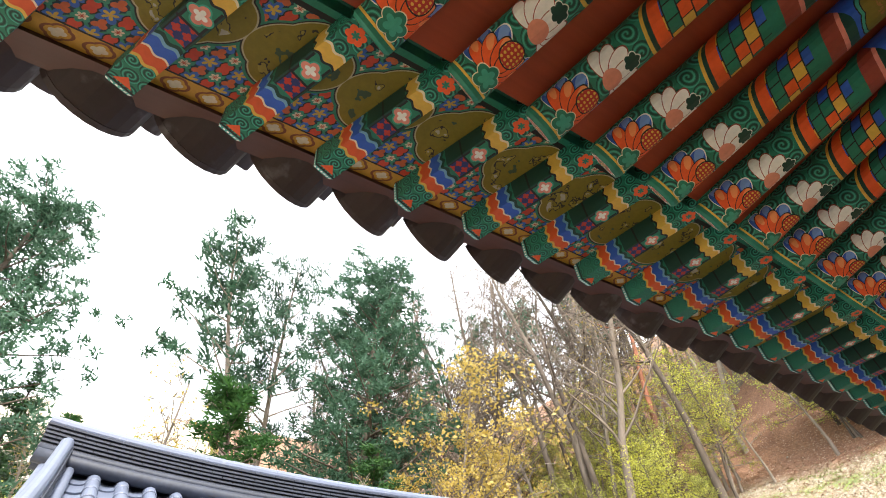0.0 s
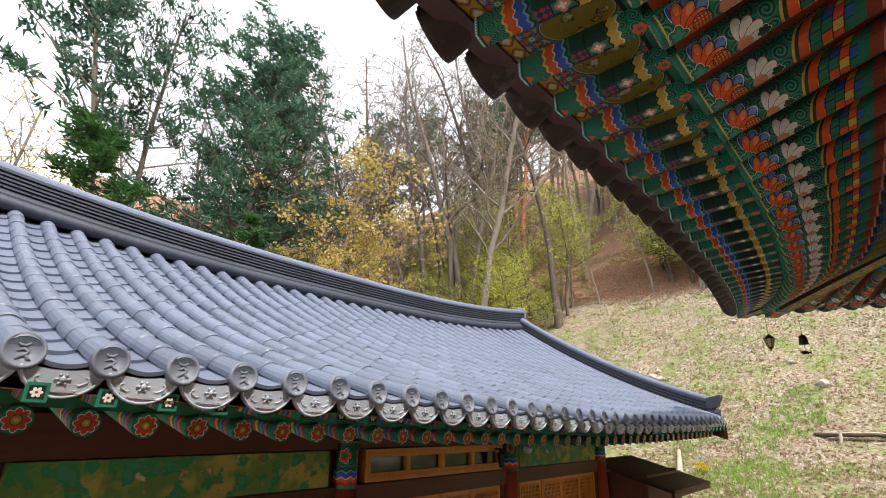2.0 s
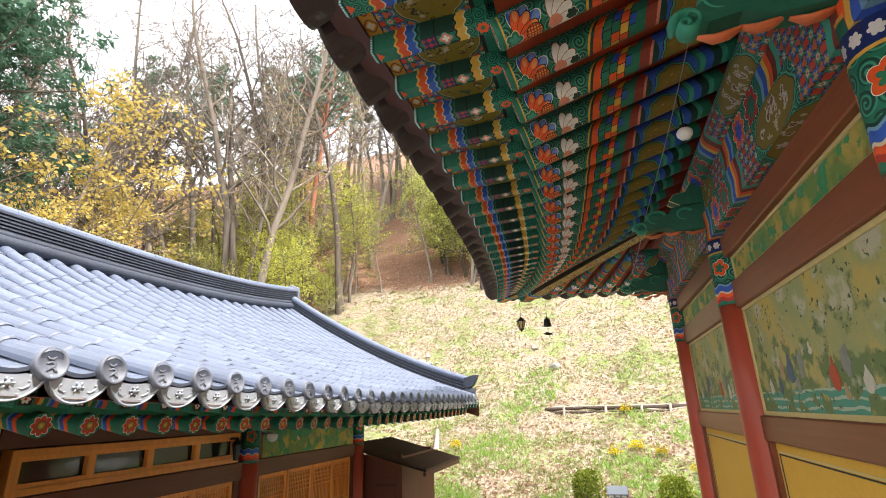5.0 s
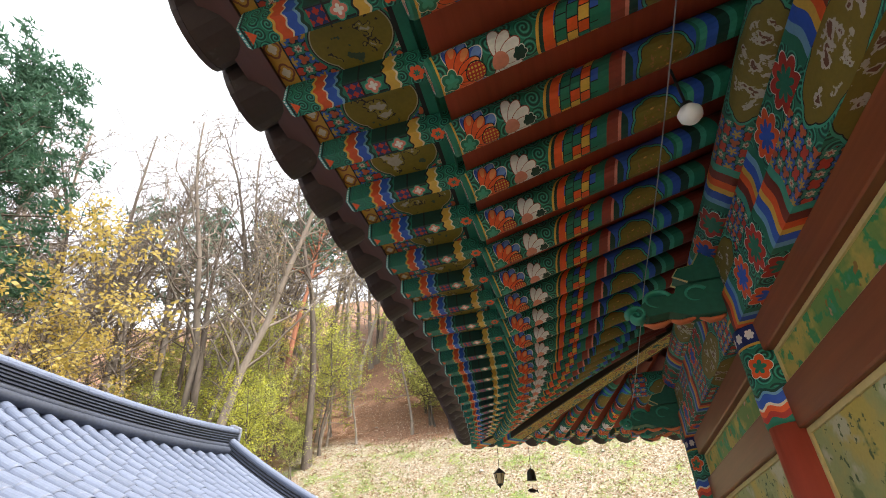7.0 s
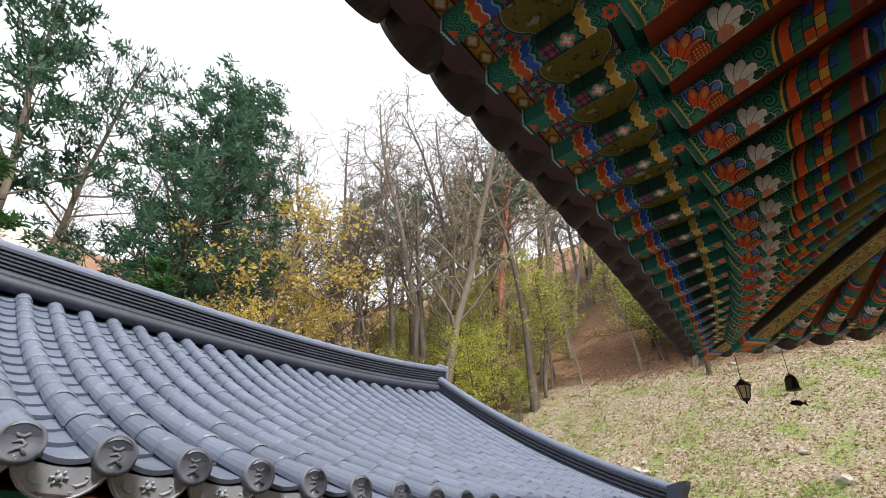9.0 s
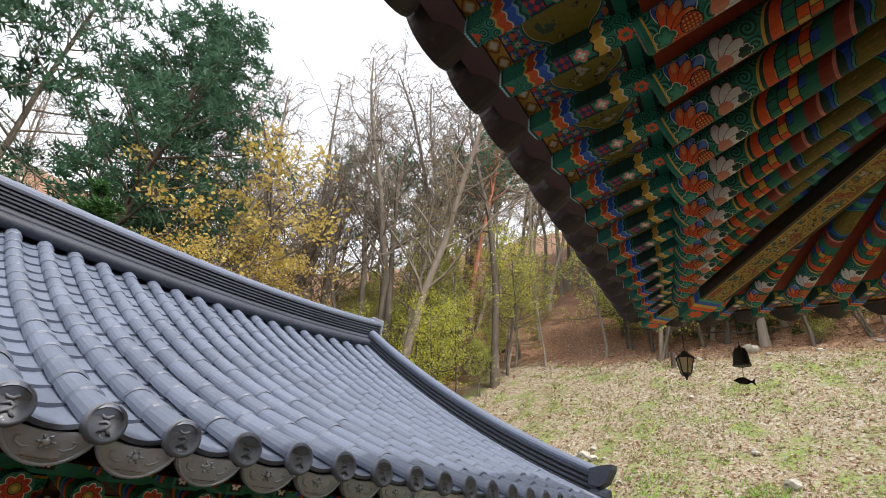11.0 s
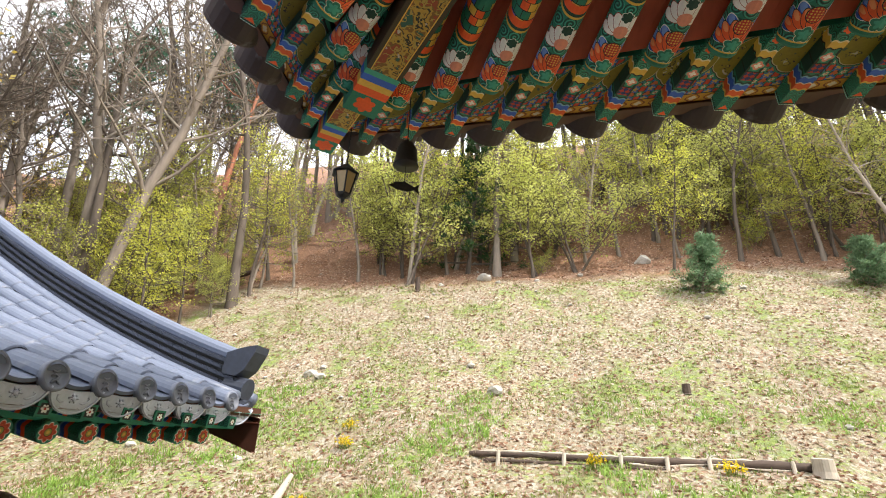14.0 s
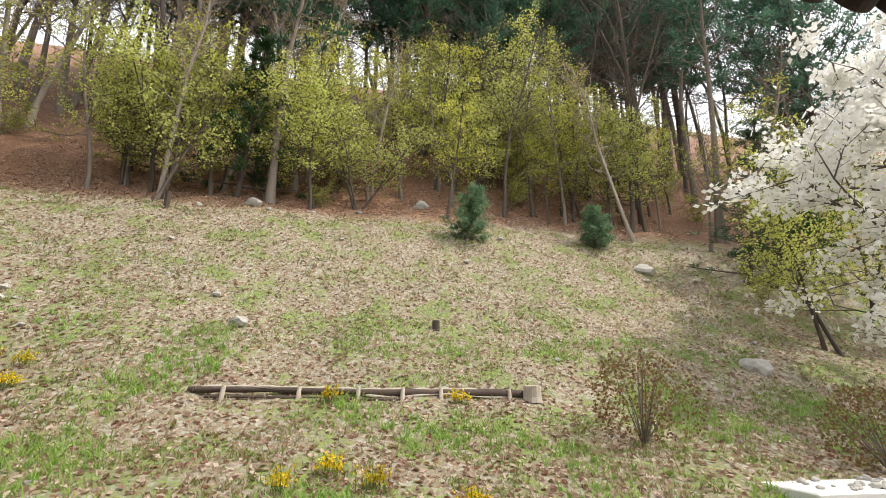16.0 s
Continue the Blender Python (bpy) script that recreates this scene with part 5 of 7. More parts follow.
for nm, xa, za0, xb, zb0 in (("eave_soffit", -3.64, 2.32, -5.3, 2.56), ("eave_fascia", -3.66, 2.30, -3.66, 2.37), ("rafter_lath", -3.90, 2.195, -3.90, 2.26)):
    mb = MB()
    for a, b in zip(yy, yy[1:]):
        za, zb = eave_rise(a), eave_rise(b)
        mb.add([(xa, a, za0 + za), (xa, b, za0 + zb), (xb, b, zb0 + zb), (xb, a, zb0 + za)], [(3, 2, 1, 0) if nm == "eave_soffit" else (0, 1, 2, 3)])
    mb.ob(nm, M_FASCIA if nm == "eave_fascia" else M_SCROLL_G, lower_eave, le_inv, label="painted eave board")

# ---- lower building: walls ----
WX, LCOLS, FL = -5.30, [12.02, 9.10, 6.16, 3.22], -0.36
mb = MB().box((-11.8, 2.2, -1.2), (-4.06, 12.3, FL), chamfer=0.02)
tagged(mb.ob("lower_platform", M_CONCRETE), "grey concrete terrace in front of the lower building", "platform", kind="structure")
mb = MB().box((-11.8, 2.6, FL), (-5.05, 12.2, FL + 0.1), chamfer=0.015)
tagged(mb.ob("lower_plinth", M_CONCRETE), "low concrete plinth under the columns", "plinth", kind="structure")
def gable_wall(name, ya, yb):
    """An end wall that follows the underside of the roof."""
    out = [(-11.6, FL + 0.1), (WX - 0.16, FL + 0.1), (WX - 0.16, 2.5), (RIDGE_X, 3.75), (-11.6, 2.5)]
    n = len(out)
    mb = MB()
    mb.add([(x, ya, z) for x, z in out] + [(x, yb, z) for x, z in out], [list(range(n)), list(range(n, 2 * n))[::-1]] + [[i, n + i, n + (i + 1) % n, (i + 1) % n] for i in range(n)])
    tagged(mb.ob(name, M_DARKWOOD), "dark timber gable wall of the lower building", "wall", kind="structure")


tagged(MB().box((WX - 0.16, 3.0, FL + 0.1), (WX - 0.06, LCOLS[0], 2.6)).ob("wall_lower_east", M_DARKWOOD), "dark brown timber wall of the lower building", "wall", kind="structure")
gable_wall("wall_lower_north", LCOLS[0] - 0.12, LCOLS[0] + 0.02)
gable_wall("wall_lower_south", 3.0, 3.12)
tagged(MB().box((-11.7, 3.0, FL + 0.1), (-11.6, LCOLS[0], 2.6)).ob("wall_lower_west", M_DARKWOOD), "dark timber back wall", "wall", kind="structure")


def lower_column():
    c = thing("lower_column", "red painted round column with a painted head beside lattice doors", "column", group="columns of the lower building")
    lathe([(0.19, 0.0), (0.19, 0.04), (0.16, 0.07)], 18).ob("base_stone", M_GRANITE, c)
    lathe([(0.125, 0.06), (0.125, 1.0), (0.118, 1.98)], 20).ob("shaft", M_COLUMN, c, smooth=True)
    h = lathe([(0.119, 0.0), (0.122, 0.01), (0.119, 0.52)], 20)
    h.ob("painted_head", M_HEAD, c, Matrix.Translation((0, 0, 1.90)), smooth=True, label="green, blue and red painted column head")
    return c


c = lower_column()
c.matrix_basis = Matrix.Translation((WX + 0.02, LCOLS[0], FL + 0.1))
for y in LCOLS[1:]:
    copy_thing(c, Matrix.Translation((WX + 0.02, y, FL + 0.1)))


def lattice_door(w, h, foot):
    """A door leaf: frame, foot panel, paper and a lattice dense at three heights."""
    d = thing("lattice_door", "honey coloured wooden lattice door with paper behind", "door", group="lattice doors of the lower building")
    t = 0.055
    for nm, lo, hi in (("stile", (0, 0, 0), (0.045, t, h)), ("stile", (0, w - t, 0), (0.045, w, h)), ("top_rail", (0, t, h - t), (0.045, w - t, h)), ("bottom_rail", (0, t, 0), (0.045, w - t, 0.07)), ("lock_rail", (0, t, foot), (0.045, w - t, foot + t))):
        MB().box(lo, hi, chamfer=0.004).ob(nm, M_LATTICE, d)
    MB().box((0.008, t, 0.07), (0.022, w - t, foot)).ob("foot_panel", M_LATTICE, d)
    MB().box((0.004, t, foot + t), (0.010, w - t, h - t)).ob("paper", M_PAPER, d, label="tan translucent window paper")
    z0, z1 = foot + t, h - t
    nv = max(5, round((w - 2 * t) / 0.042))
    bar_v = MB().box((0, -0.006, 0), (0.014, 0.006, z1 - z0)).mesh("lattice_bar", [M_LATTICE])
    for i in range(1, nv):
        link("lattice_bar", bar_v, d, Matrix.Translation((0.018, t + (w - 2 * t) * i / nv, z0)))
    bar_h = MB().box((0, t, -0.006), (0.014, w - t, 0.006)).mesh("lattice_bar", [M_LATTICE])
    H = z1 - z0
    for a, b, k in ((0.80, 0.985, 5), (0.40, 0.58, 5), (0.015, 0.14, 4)):
        for i in range(k):
            link("lattice_bar", bar_h, d, Matrix.Translation((0.024, 0, z0 + H * (a + (b - a) * i / (k - 1)))))
    return d


def wide_box(name, lo, hi, mat, label, cat, ch=0.006):
    return tagged(MB().box(lo, hi, chamfer=ch).ob(name, mat), label, cat, kind="structure")


DZ0, DZ1 = -0.12, 1.47
door_src = {}
for k in range(3):
    y1, y0 = LCOLS[k] - 0.13, LCOLS[k + 1] + 0.13
    wide_box("door_sill", (WX - 0.06, y0, FL + 0.1), (WX + 0.05, y1, DZ0 if k else 0.16), M_DARKWOOD, "dark brown timber sill", "sill")
    wide_box("door_lintel", (WX - 0.06, y0, DZ1), (WX + 0.05, y1, 1.66), M_DARKWOOD, "dark brown timber door lintel", "beam")
    wide_box("eave_beam", (WX - 0.06, y0, 2.0), (WX + 0.05, y1, 2.30), M_DARKWOOD, "dark brown timber beam under the rafters", "beam")
    z0 = DZ0 if k else 0.16
    wpost = 0.10
    wide_box("door_post", (WX - 0.055, y0, z0), (WX + 0.03, y0 + wpost, DZ1), M_DARKWOOD, "dark brown door post", "post")
    wide_box("door_post", (WX - 0.055, y1 - wpost, z0), (WX + 0.03, y1, DZ1), M_DARKWOOD, "dark brown door post", "post")
    a, b = y0 + wpost, y1 - wpost
    w = (b - a) / 4
    key = "door" if k else "window"
    if key not in door_src:
        door_src[key] = lattice_door(w - 0.006, DZ1 - z0, 0.30 if k else 0.02)
        door_src[key].matrix_basis = Matrix.Translation((WX - 0.03, a, z0))
        start = 1
    else:
        start = 0
    for i in range(start, 4):
        copy_thing(door_src[key], Matrix.Translation((WX - 0.03 + (0.012 if i in (1, 2) else 0), a + i * w, z0)))
    if k == 0:
        for i in range(6):
            s = (b - a) / 6
            tagged(MB().box((WX + 0.05, a + i * s + 0.03, -0.12), (WX + 0.056, a + (i + 1) * s - 0.03, 0.06)).ob("ochre_sill_panel", M_OCHRE), "small ochre panel under the lattice windows", "panel", "sill panels")
    if k == 1:
        t = thing("transom_window", "honey coloured transom window with four dark panes", "window", (WX, a, 1.66))
        tv = Matrix.Translation((-WX, -a, -1.66))
        s = MB()
        frame_strip(s, a, 1.67, b, 1.99, 0.05, WX - 0.05, WX + 0.06)
        s.ob("window_frame", M_LATTICE, t, tv)
        for i in range(4):
            q = (b - a - 0.1) / 4
            s = MB()
            frame_strip(s, a + 0.05 + i * q, 1.72, a + 0.05 + (i + 1) * q, 1.94, 0.035, WX - 0.03, WX + 0.045)
            s.ob("sash", M_LATTICE, t, tv)
            MB().box((WX - 0.01, a + 0.085 + i * q, 1.755), (WX - 0.002, a + 0.015 + (i + 1) * q, 1.905)).ob("pane", M_GLASS, t, tv)
    else:
        t = thing("lotus_board", "painted lotus board with a cream frame over the doors", "painted panel", (WX, a, 1.66), "lotus boards")
        tv = Matrix.Translation((-WX, -a, -1.66))
        panel_uv(MB(), (a, 1.67), (b, 1.99), -WX * -1 + 0.03).ob("painting", LOTUS[k % 2], t, tv)
        s = MB()
        frame_strip(s, a, 1.668, b, 1.992, 0.025, WX, WX + 0.045)
        s.ob("board_frame", M_CREAM, t, tv)
        s = MB()
        frame_strip(s, a + 0.025, 1.693, b - 0.025, 1.967, 0.012, WX, WX + 0.04)
        s.ob("board_line", M_INK, t, tv)
# ---- small things at the hall and the lower building ----
def lantern():
    l = thing("hanging_lantern", "black iron lantern with amber glass hanging on a chain", "lantern")
    lathe([(0.012, 0.30), (0.03, 0.285), (0.10, 0.22), (0.115, 0.205), (0.10, 0.20)], 6).ob("cap", M_BLACK, l)
    lathe([(0.09, 0.20), (0.052, 0.035), (0.05, 0.03)], 6).ob("glass", M_LAMPGLASS, l)
    mb = MB()
    for k in range(6):
        a = 2 * math.pi * k / 6
        mb.tube([(0.093 * math.cos(a), 0.093 * math.sin(a), 0.2), (0.054 * math.cos(a), 0.054 * math.sin(a), 0.03)], [0.007, 0.007], 6)
    mb.ob("cage", M_BLACK, l)
    lathe([(0.058, 0.035), (0.05, 0.015), (0.02, -0.005), (0.008, -0.04)], 6).ob("foot", M_BLACK, l)
    mb = MB()
    for k in range(12):
        mb.tube([(0, 0, 0.30 + k * 0.028), (0.004 * (-1) ** k, 0, 0.314 + k * 0.028), (0, 0, 0.328 + k * 0.028)], [0.004, 0.006, 0.004], 6)
    mb.ob("chain", M_BLACK, l)
    return l


lantern().matrix_basis = Matrix.Translation((-2.42, 13.15, 3.57)) @ Matrix.Scale(0.85, 4)


def wind_bell():
    b = thing("wind_bell", "dark bronze wind bell with a fish shaped clapper plate", "bell")
    lathe([(0.095, 0.0), (0.088, 0.012), (0.082, 0.06), (0.074, 0.14), (0.055, 0.185), (0.018, 0.20), (0.012, 0.225)], 20).ob("bell", M_BRONZE, b, smooth=True)
    MB().tube([(0, 0, 0.22), (0, 0, 0.62)], [0.004, 0.004], 6).ob("wire", M_BLACK, b)
    MB().tube([(0, 0, 0.1), (0, 0, -0.13)], [0.003, 0.003], 6).ob("clapper_wire", M_BLACK, b)
    out = [(-0.11, -0.005), (-0.06, 0.03), (0.0, 0.04), (0.05, 0.02), (0.075, 0.008), (0.115, 0.045), (0.10, 0.0), (0.115, -0.045), (0.075, -0.012), (0.03, -0.035), (-0.05, -0.032)]
    mb = MB()
    n = len(out)
    mb.add([(x, -0.004, z - 0.17) for x, z in out] + [(x, 0.004, z - 0.17) for x, z in out], [list(range(n)), list(range(n, 2 * n))[::-1]] + [[i, n + i, n + (i + 1) % n, (i + 1) % n] for i in range(n)])
    mb.ob("fish_plate", M_BRONZE, b)
    return b


wind_bell().matrix_basis = pose(-1.90, 12.82, 3.56, 0, 0, 30) @ Matrix.Scale(0.78, 4)

dome = thing("dome_lamp", "white glass dome lamp hanging under the rafters", "lamp", m=Matrix.Translation((-0.49, 6.45, 3.63)) @ Matrix.Scale(0.68, 4))
lathe([(0.001, 0.0), (0.04, 0.008), (0.062, 0.035), (0.066, 0.065), (0.05, 0.09), (0.03, 0.1)], 20).ob("globe", M_WHITE, dome, smooth=True)
lathe([(0.035, 0.09), (0.035, 0.13), (0.008, 0.135), (0.008, 0.45)], 14).ob("socket", M_BLACK, dome)
cab = MB().tube([(-0.55, y, 3.80 - 0.04 * math.sin(math.pi * ((y + 2) % 2.5) / 2.5)) for y in np.linspace(-2, 10.4, 40)], [0.0028] * 40, 6)
tagged(cab.ob("electric_cable", M_STEEL), "thin pale cable slung under the rafters", "cable")

cam_dome = thing("security_camera", "small white dome camera under the lower eave", "camera", (-5.02, 9.18, 1.86))
lathe([(0.001, 0.0), (0.05, 0.02), (0.065, 0.06), (0.065, 0.09), (0.03, 0.1)], 16).ob("dome", M_WHITE, cam_dome, smooth=True)
MB().box((-0.2, -0.015, 0.09), (0.01, 0.015, 0.12)).ob("arm", M_STEEL, cam_dome)

wl = thing("wall_lantern", "small dark wall lantern beside the transom window", "lantern", (-5.16, 8.72, 1.70))
lathe([(0.03, 0.0), (0.055, 0.16), (0.05, 0.17)], 6).ob("glass", M_GLASS, wl)
lathe([(0.065, 0.17), (0.02, 0.22), (0.008, 0.25)], 6).ob("cap", M_BLACK, wl)
MB().box((-0.1, -0.012, 0.22), (0.0, 0.012, 0.245)).ob("arm", M_BLACK, wl)

ext = thing("fire_extinguisher", "red fire extinguisher standing on the concrete terrace", "extinguisher", (-4.86, 8.72, FL + 0.1))
lathe([(0.07, 0.0), (0.078, 0.015), (0.078, 0.34), (0.06, 0.40), (0.025, 0.43)], 20).ob("cylinder", M_REDENAMEL, ext, smooth=True)
MB().box((-0.05, -0.014, 0.43), (0.06, 0.014, 0.50), chamfer=0.008).ob("valve", M_BLACK, ext)
MB().tube([(0.03, 0, 0.46), (0.09, 0, 0.40), (0.10, 0.01, 0.25), (0.085, 0.01, 0.12)], [0.01] * 4, 8).ob("hose", M_BLACK, ext)

st = thing("stone_statue", "small pale granite guardian statue on a square pedestal", "statue", (-4.34, 8.86, FL))
sq = MB().box((-0.19, -0.19, 0), (0.19, 0.19, 0.12), chamfer=0.02)
sq.box((-0.15, -0.15, 0.12), (0.15, 0.15, 0.2), chamfer=0.02)
for c, r in (((0, 0, 0.34), (0.14, 0.14, 0.15)), ((0.05, 0, 0.47), (0.115, 0.12, 0.10)), ((0.12, 0.06, 0.5), (0.035, 0.035, 0.035)), ((0.12, -0.06, 0.5), (0.035, 0.035, 0.035)), ((0.13, 0, 0.43), (0.06, 0.075, 0.035)), ((0.1, 0.1, 0.24), (0.05, 0.05, 0.07)), ((0.1, -0.1, 0.24), (0.05, 0.05, 0.07))):
    b = blob(2, 0.06, (1, 1, 1), 2)
    sq.add([(c[0] + x * r[0], c[1] + y * r[1], c[2] + z * r[2]) for x, y, z in b.v], b.f)
bpy.data.objects.remove(st)
tagged(sq.ob("stone_statue", M_GRANITE, None, pose(-4.34, 8.86, FL, 0, 0, -25)), "small pale granite guardian statue on a square pedestal", "statue")

um = thing("umbrella_stand", "folded black umbrellas leaning in a dark stand by the column", "umbrella stand", (-4.95, 8.42, FL + 0.1))
MB().box((-0.1, -0.12, 0.0), (0.1, 0.12, 0.03), chamfer=0.01).ob("base", M_BLACK, um)
for k, (dx, dy) in enumerate(((-0.05, -0.05), (0.03, 0.0), (0.0, 0.07))):
    u = MB().tube([(dx, dy, 0.03), (dx * 1.1, dy * 1.2, 0.2), (dx * 1.3, dy * 1.5, 0.5), (dx * 1.5, dy * 1.8, 0.66)], [0.01, 0.035, 0.045, 0.012], 10).ob("umbrella", M_BLACK, um)
    MB().tube([(dx * 1.5, dy * 1.8, 0.66), (dx * 1.6, dy * 2, 0.82), (dx * 1.6 + 0.03, dy * 2, 0.86), (dx * 1.6 + 0.06, dy * 2, 0.82)], [0.008, 0.01, 0.01, 0.008], 8).ob("handle", M_DARKWOOD, u)

shed = thing("lean_to_shed", "brown boarded lean-to shed with a rusted sheet roof", "shed", (-5.0, 12.2, -0.8))
sv = Matrix.Translation((5.0, -12.2, 0.8))
for nm, lo, hi in (("front_wall", (-5.45, 12.22, -0.8), (-4.52, 12.27, 1.46)), ("side_wall", (-4.57, 12.27, -0.8), (-4.52, 14.0, 1.42)), ("back_wall", (-5.45, 13.95, -0.8), (-4.57, 14.0, 1.46))):
    MB().box(lo, hi, chamfer=0.005).ob(nm, M_SHED, shed, sv)
door = MB().box((-4.98, 12.195, -0.42), (-4.60, 12.218, 1.10), chamfer=0.006).ob("door", M_SHED, shed, sv)
for z in (-0.2, 0.5, 0.95):
    MB().box((-4.98, 12.185, z), (-4.60, 12.196, z + 0.06)).ob("batten", M_DARKWOOD, door)
MB().box((-4.95, 12.16, 0.33), (-4.92, 12.186, 0.40)).ob("latch", M_STEEL, door)
roof = MB()
for k in range(24):
    y0, y1 = 11.98 + k * 0.09, 11.98 + (k + 1) * 0.09
    zz = 0.018 * (k % 2)
    roof.add([(-5.5, y0, 1.64 + zz), (-5.5, y1, 1.64 + 0.018 - zz), (-4.0, y1, 1.24 + 0.018 - zz), (-4.0, y0, 1.24 + zz)], [(3, 2, 1, 0)])
    roof.add([(-5.5, y0, 1.60 + zz), (-5.5, y1, 1.60 + 0.018 - zz), (-4.0, y1, 1.20 + 0.018 - zz), (-4.0, y0, 1.20 + zz)], [(0, 1, 2, 3)])
    roof.add([(-4.0, y0, 1.20 + zz), (-4.0, y1, 1.20 + 0.018 - zz), (-4.0, y1, 1.24 + 0.018 - zz), (-4.0, y0, 1.24 + zz)], [(0, 1, 2, 3)])
roof.box((-5.5, 11.96, 1.58), (-5.46, 12.0, 1.66))
roof.ob("roof_sheet", M_RUST, shed, sv, label="rusted corrugated roof sheet")
MB().box((-4.06, 12.0, 1.14), (-4.01, 14.1, 1.20)).ob("eave_batten", M_DARKWOOD, shed, sv)

sign = thing("sign_post", "grey steel sign post with a tilted information plate", "sign", (-1.04, 13.2, -0.72))
MB().tube([(0, 0, 0), (0, 0, 1.42)], [0.055, 0.055], 18).ob("post", M_STEEL, sign, smooth=True)
pl = MB().box((-0.17, -0.12, -0.03), (0.17, 0.12, 0.03), chamfer=0.01).ob("plate", M_STEEL, sign, pose(0, -0.01, 1.50, 28))
for k in range(3):
    MB().box((-0.14 + k * 0.1, -0.124, -0.016), (-0.07 + k * 0.1, -0.118, 0.016)).ob("marking", M_WHITE, pl)

blk = thing("concrete_trough", "white painted concrete trough filled with rubble", "trough", (7.3, 18.2, 0.25))
MB().box((-1.3, -0.5, 0.0), (1.3, 0.5, 0.55), chamfer=0.02).ob("body", M_WHITE, blk)
MB().box((-0.45, -0.512, 0.15), (0.45, -0.502, 0.40)).ob("plate", M_STEEL, blk)
rng = random.Random(8)
ROCKS = [blob(k, 0.30, (1, 0.85, 0.62)).mesh("stone", [M_STONE], False) for k in range(7)]
for k in range(34):
    s = rng.uniform(0.03, 0.08)
    link("rubble_stone", ROCKS[k % 7], blk, Matrix.Translation((rng.uniform(-1.2, 1.2), rng.uniform(-0.42, 0.42), 0.55 + s * 0.3)) @ Euler((0, 0, rng.uniform(0, 6))).to_matrix().to_4x4() @ Matrix.Scale(s, 4))

# ---- retaining wall of boulders ----
wall = thing("boulder_wall", "retaining bank of pale rough boulders at the foot of the slope", "stone wall", (-3.8, 14.5, -0.5))
wv = wall.matrix_basis.inverted()
M_BOULDER = plain("pale_boulder", (0.35, 0.315, 0.265), 0.9, grain=6, amount=0.45, bump=0.7)
BOULDERS = [blob(20 + k, 0.34, (1, 0.8, 0.72)).mesh("boulder", [M_BOULDER], False) for k in range(8)]
for row in range(5):
    x = -7.2 + row * 0.2
    while x < -1.7:
        s = rng.uniform(0.13, 0.30)
        y = 13.75 + row * 0.42 + rng.uniform(-0.15, 0.15)
        x += s * 0.9
        m = Matrix.Translation((x, y, ground_at(x, y) + s * 0.28)) @ Euler((rng.uniform(-0.4, 0.4), rng.uniform(-0.4, 0.4), rng.uniform(0, 6.2))).to_matrix().to_4x4() @ Matrix.Scale(s, 4)
        link("boulder", BOULDERS[rng.randrange(8)], wall, wv @ m)
        x += s * 0.9
for k in range(70):
    x, y = rng.uniform(-14, 15), rng.uniform(17, 36)
    s = rng.choice((0.05, 0.06, 0.08, 0.1, 0.14)) * (0.5 if y < 20 else 1.0)
    ob = link("rock", ROCKS[k % 7], None, Matrix.Translation((x, y, ground_at(x, y) + s * 0.2)) @ Euler((0.2, 0.1, rng.uniform(0, 6))).to_matrix().to_4x4() @ Matrix.Scale(s, 4))
    tagged(ob, "pale rough field stone lying on the slope", "rock", "stones on the slope")
for x, y, s in ((-2.8, 25.1, 0.24), (-8.9, 25.8, 0.24), (-8.4, 25.5, 0.2), (11.4, 24.0, 0.45), (12.0, 29.5, 0.4), (3.4, 34.6, 0.4), (-4.1, 32.6, 0.35)):
    ob = link("rock", ROCKS[int(s * 100) % 7], None, Matrix.Translation((x, y, ground_at(x, y) + s * 0.15)) @ Euler((0.3, 0.2, x)).to_matrix().to_4x4() @ Matrix.Scale(s, 4))
    tagged(ob, "larger grey stone half sunk in the slope", "rock", "stones on the slope")

# ---- log barrier ----
lg = thing("log_barrier", "weathered split log lying on short stakes across the slope", "log", (0.3, 22.4, 1.95))
lv = lg.matrix_basis.inverted()
pts, rad = [], []
for i in range(41):
    t = i / 40
    x = -3.05 + 6.75 * t
    pts.append((x, 22.42 - 0.10 * t, 2.06 + 0.012 * math.sin(t * 9) - 0.03 * t))
    rad.append(0.052 + 0.05 * t + 0.012 * math.sin(t * 23) + 0.01 * math.sin(t * 51))
MB().tube(pts, rad, 12).ob("log", M_LOG, lg, lv, smooth=True)
MB().tube([(x, y - 0.02, z + 0.05 + 0.03 * k / 36) for k, (x, y, z) in enumerate(pts[1:38])], [0.008] + [0.032 + 0.016 * math.sin(k * 2.1) for k in range(35)] + [0.008], 6).ob("split_face", M_PALEWOOD, lg, lv, label="pale split wood along the log")
MB().tube([(x, y - 0.16, z - 0.13) for x, y, z in pts[2:26]], [0.03 + 0.006 * math.sin(k * 1.7) for k in range(24)], 7).ob("thin_pole", M_LOG, lg, lv)
MB().tube([(x, y - 0.09, z - 0.05 - 0.03 * math.sin(k * 0.5)) for k, (x, y, z) in enumerate(pts[20:39])], [0.02 + 0.012 * math.sin(k * 1.3) for k in range(19)], 7).ob("splinter", M_PALEWOOD, lg, lv)
for x in (-2.4, -1.0, 0.15, 1.05, 1.85, 3.35):
    g = ground_at(x, 22.2)
    MB().tube([(x, 22.14, g - 0.15), (x + 0.02, 22.26, 2.14)], [0.05, 0.042], 8).ob("stake", M_PALEWOOD, lg, lv)
stump = lathe([(0.22, 0.0), (0.19, 0.12), (0.18, 0.34), (0.10, 0.36)], 12)
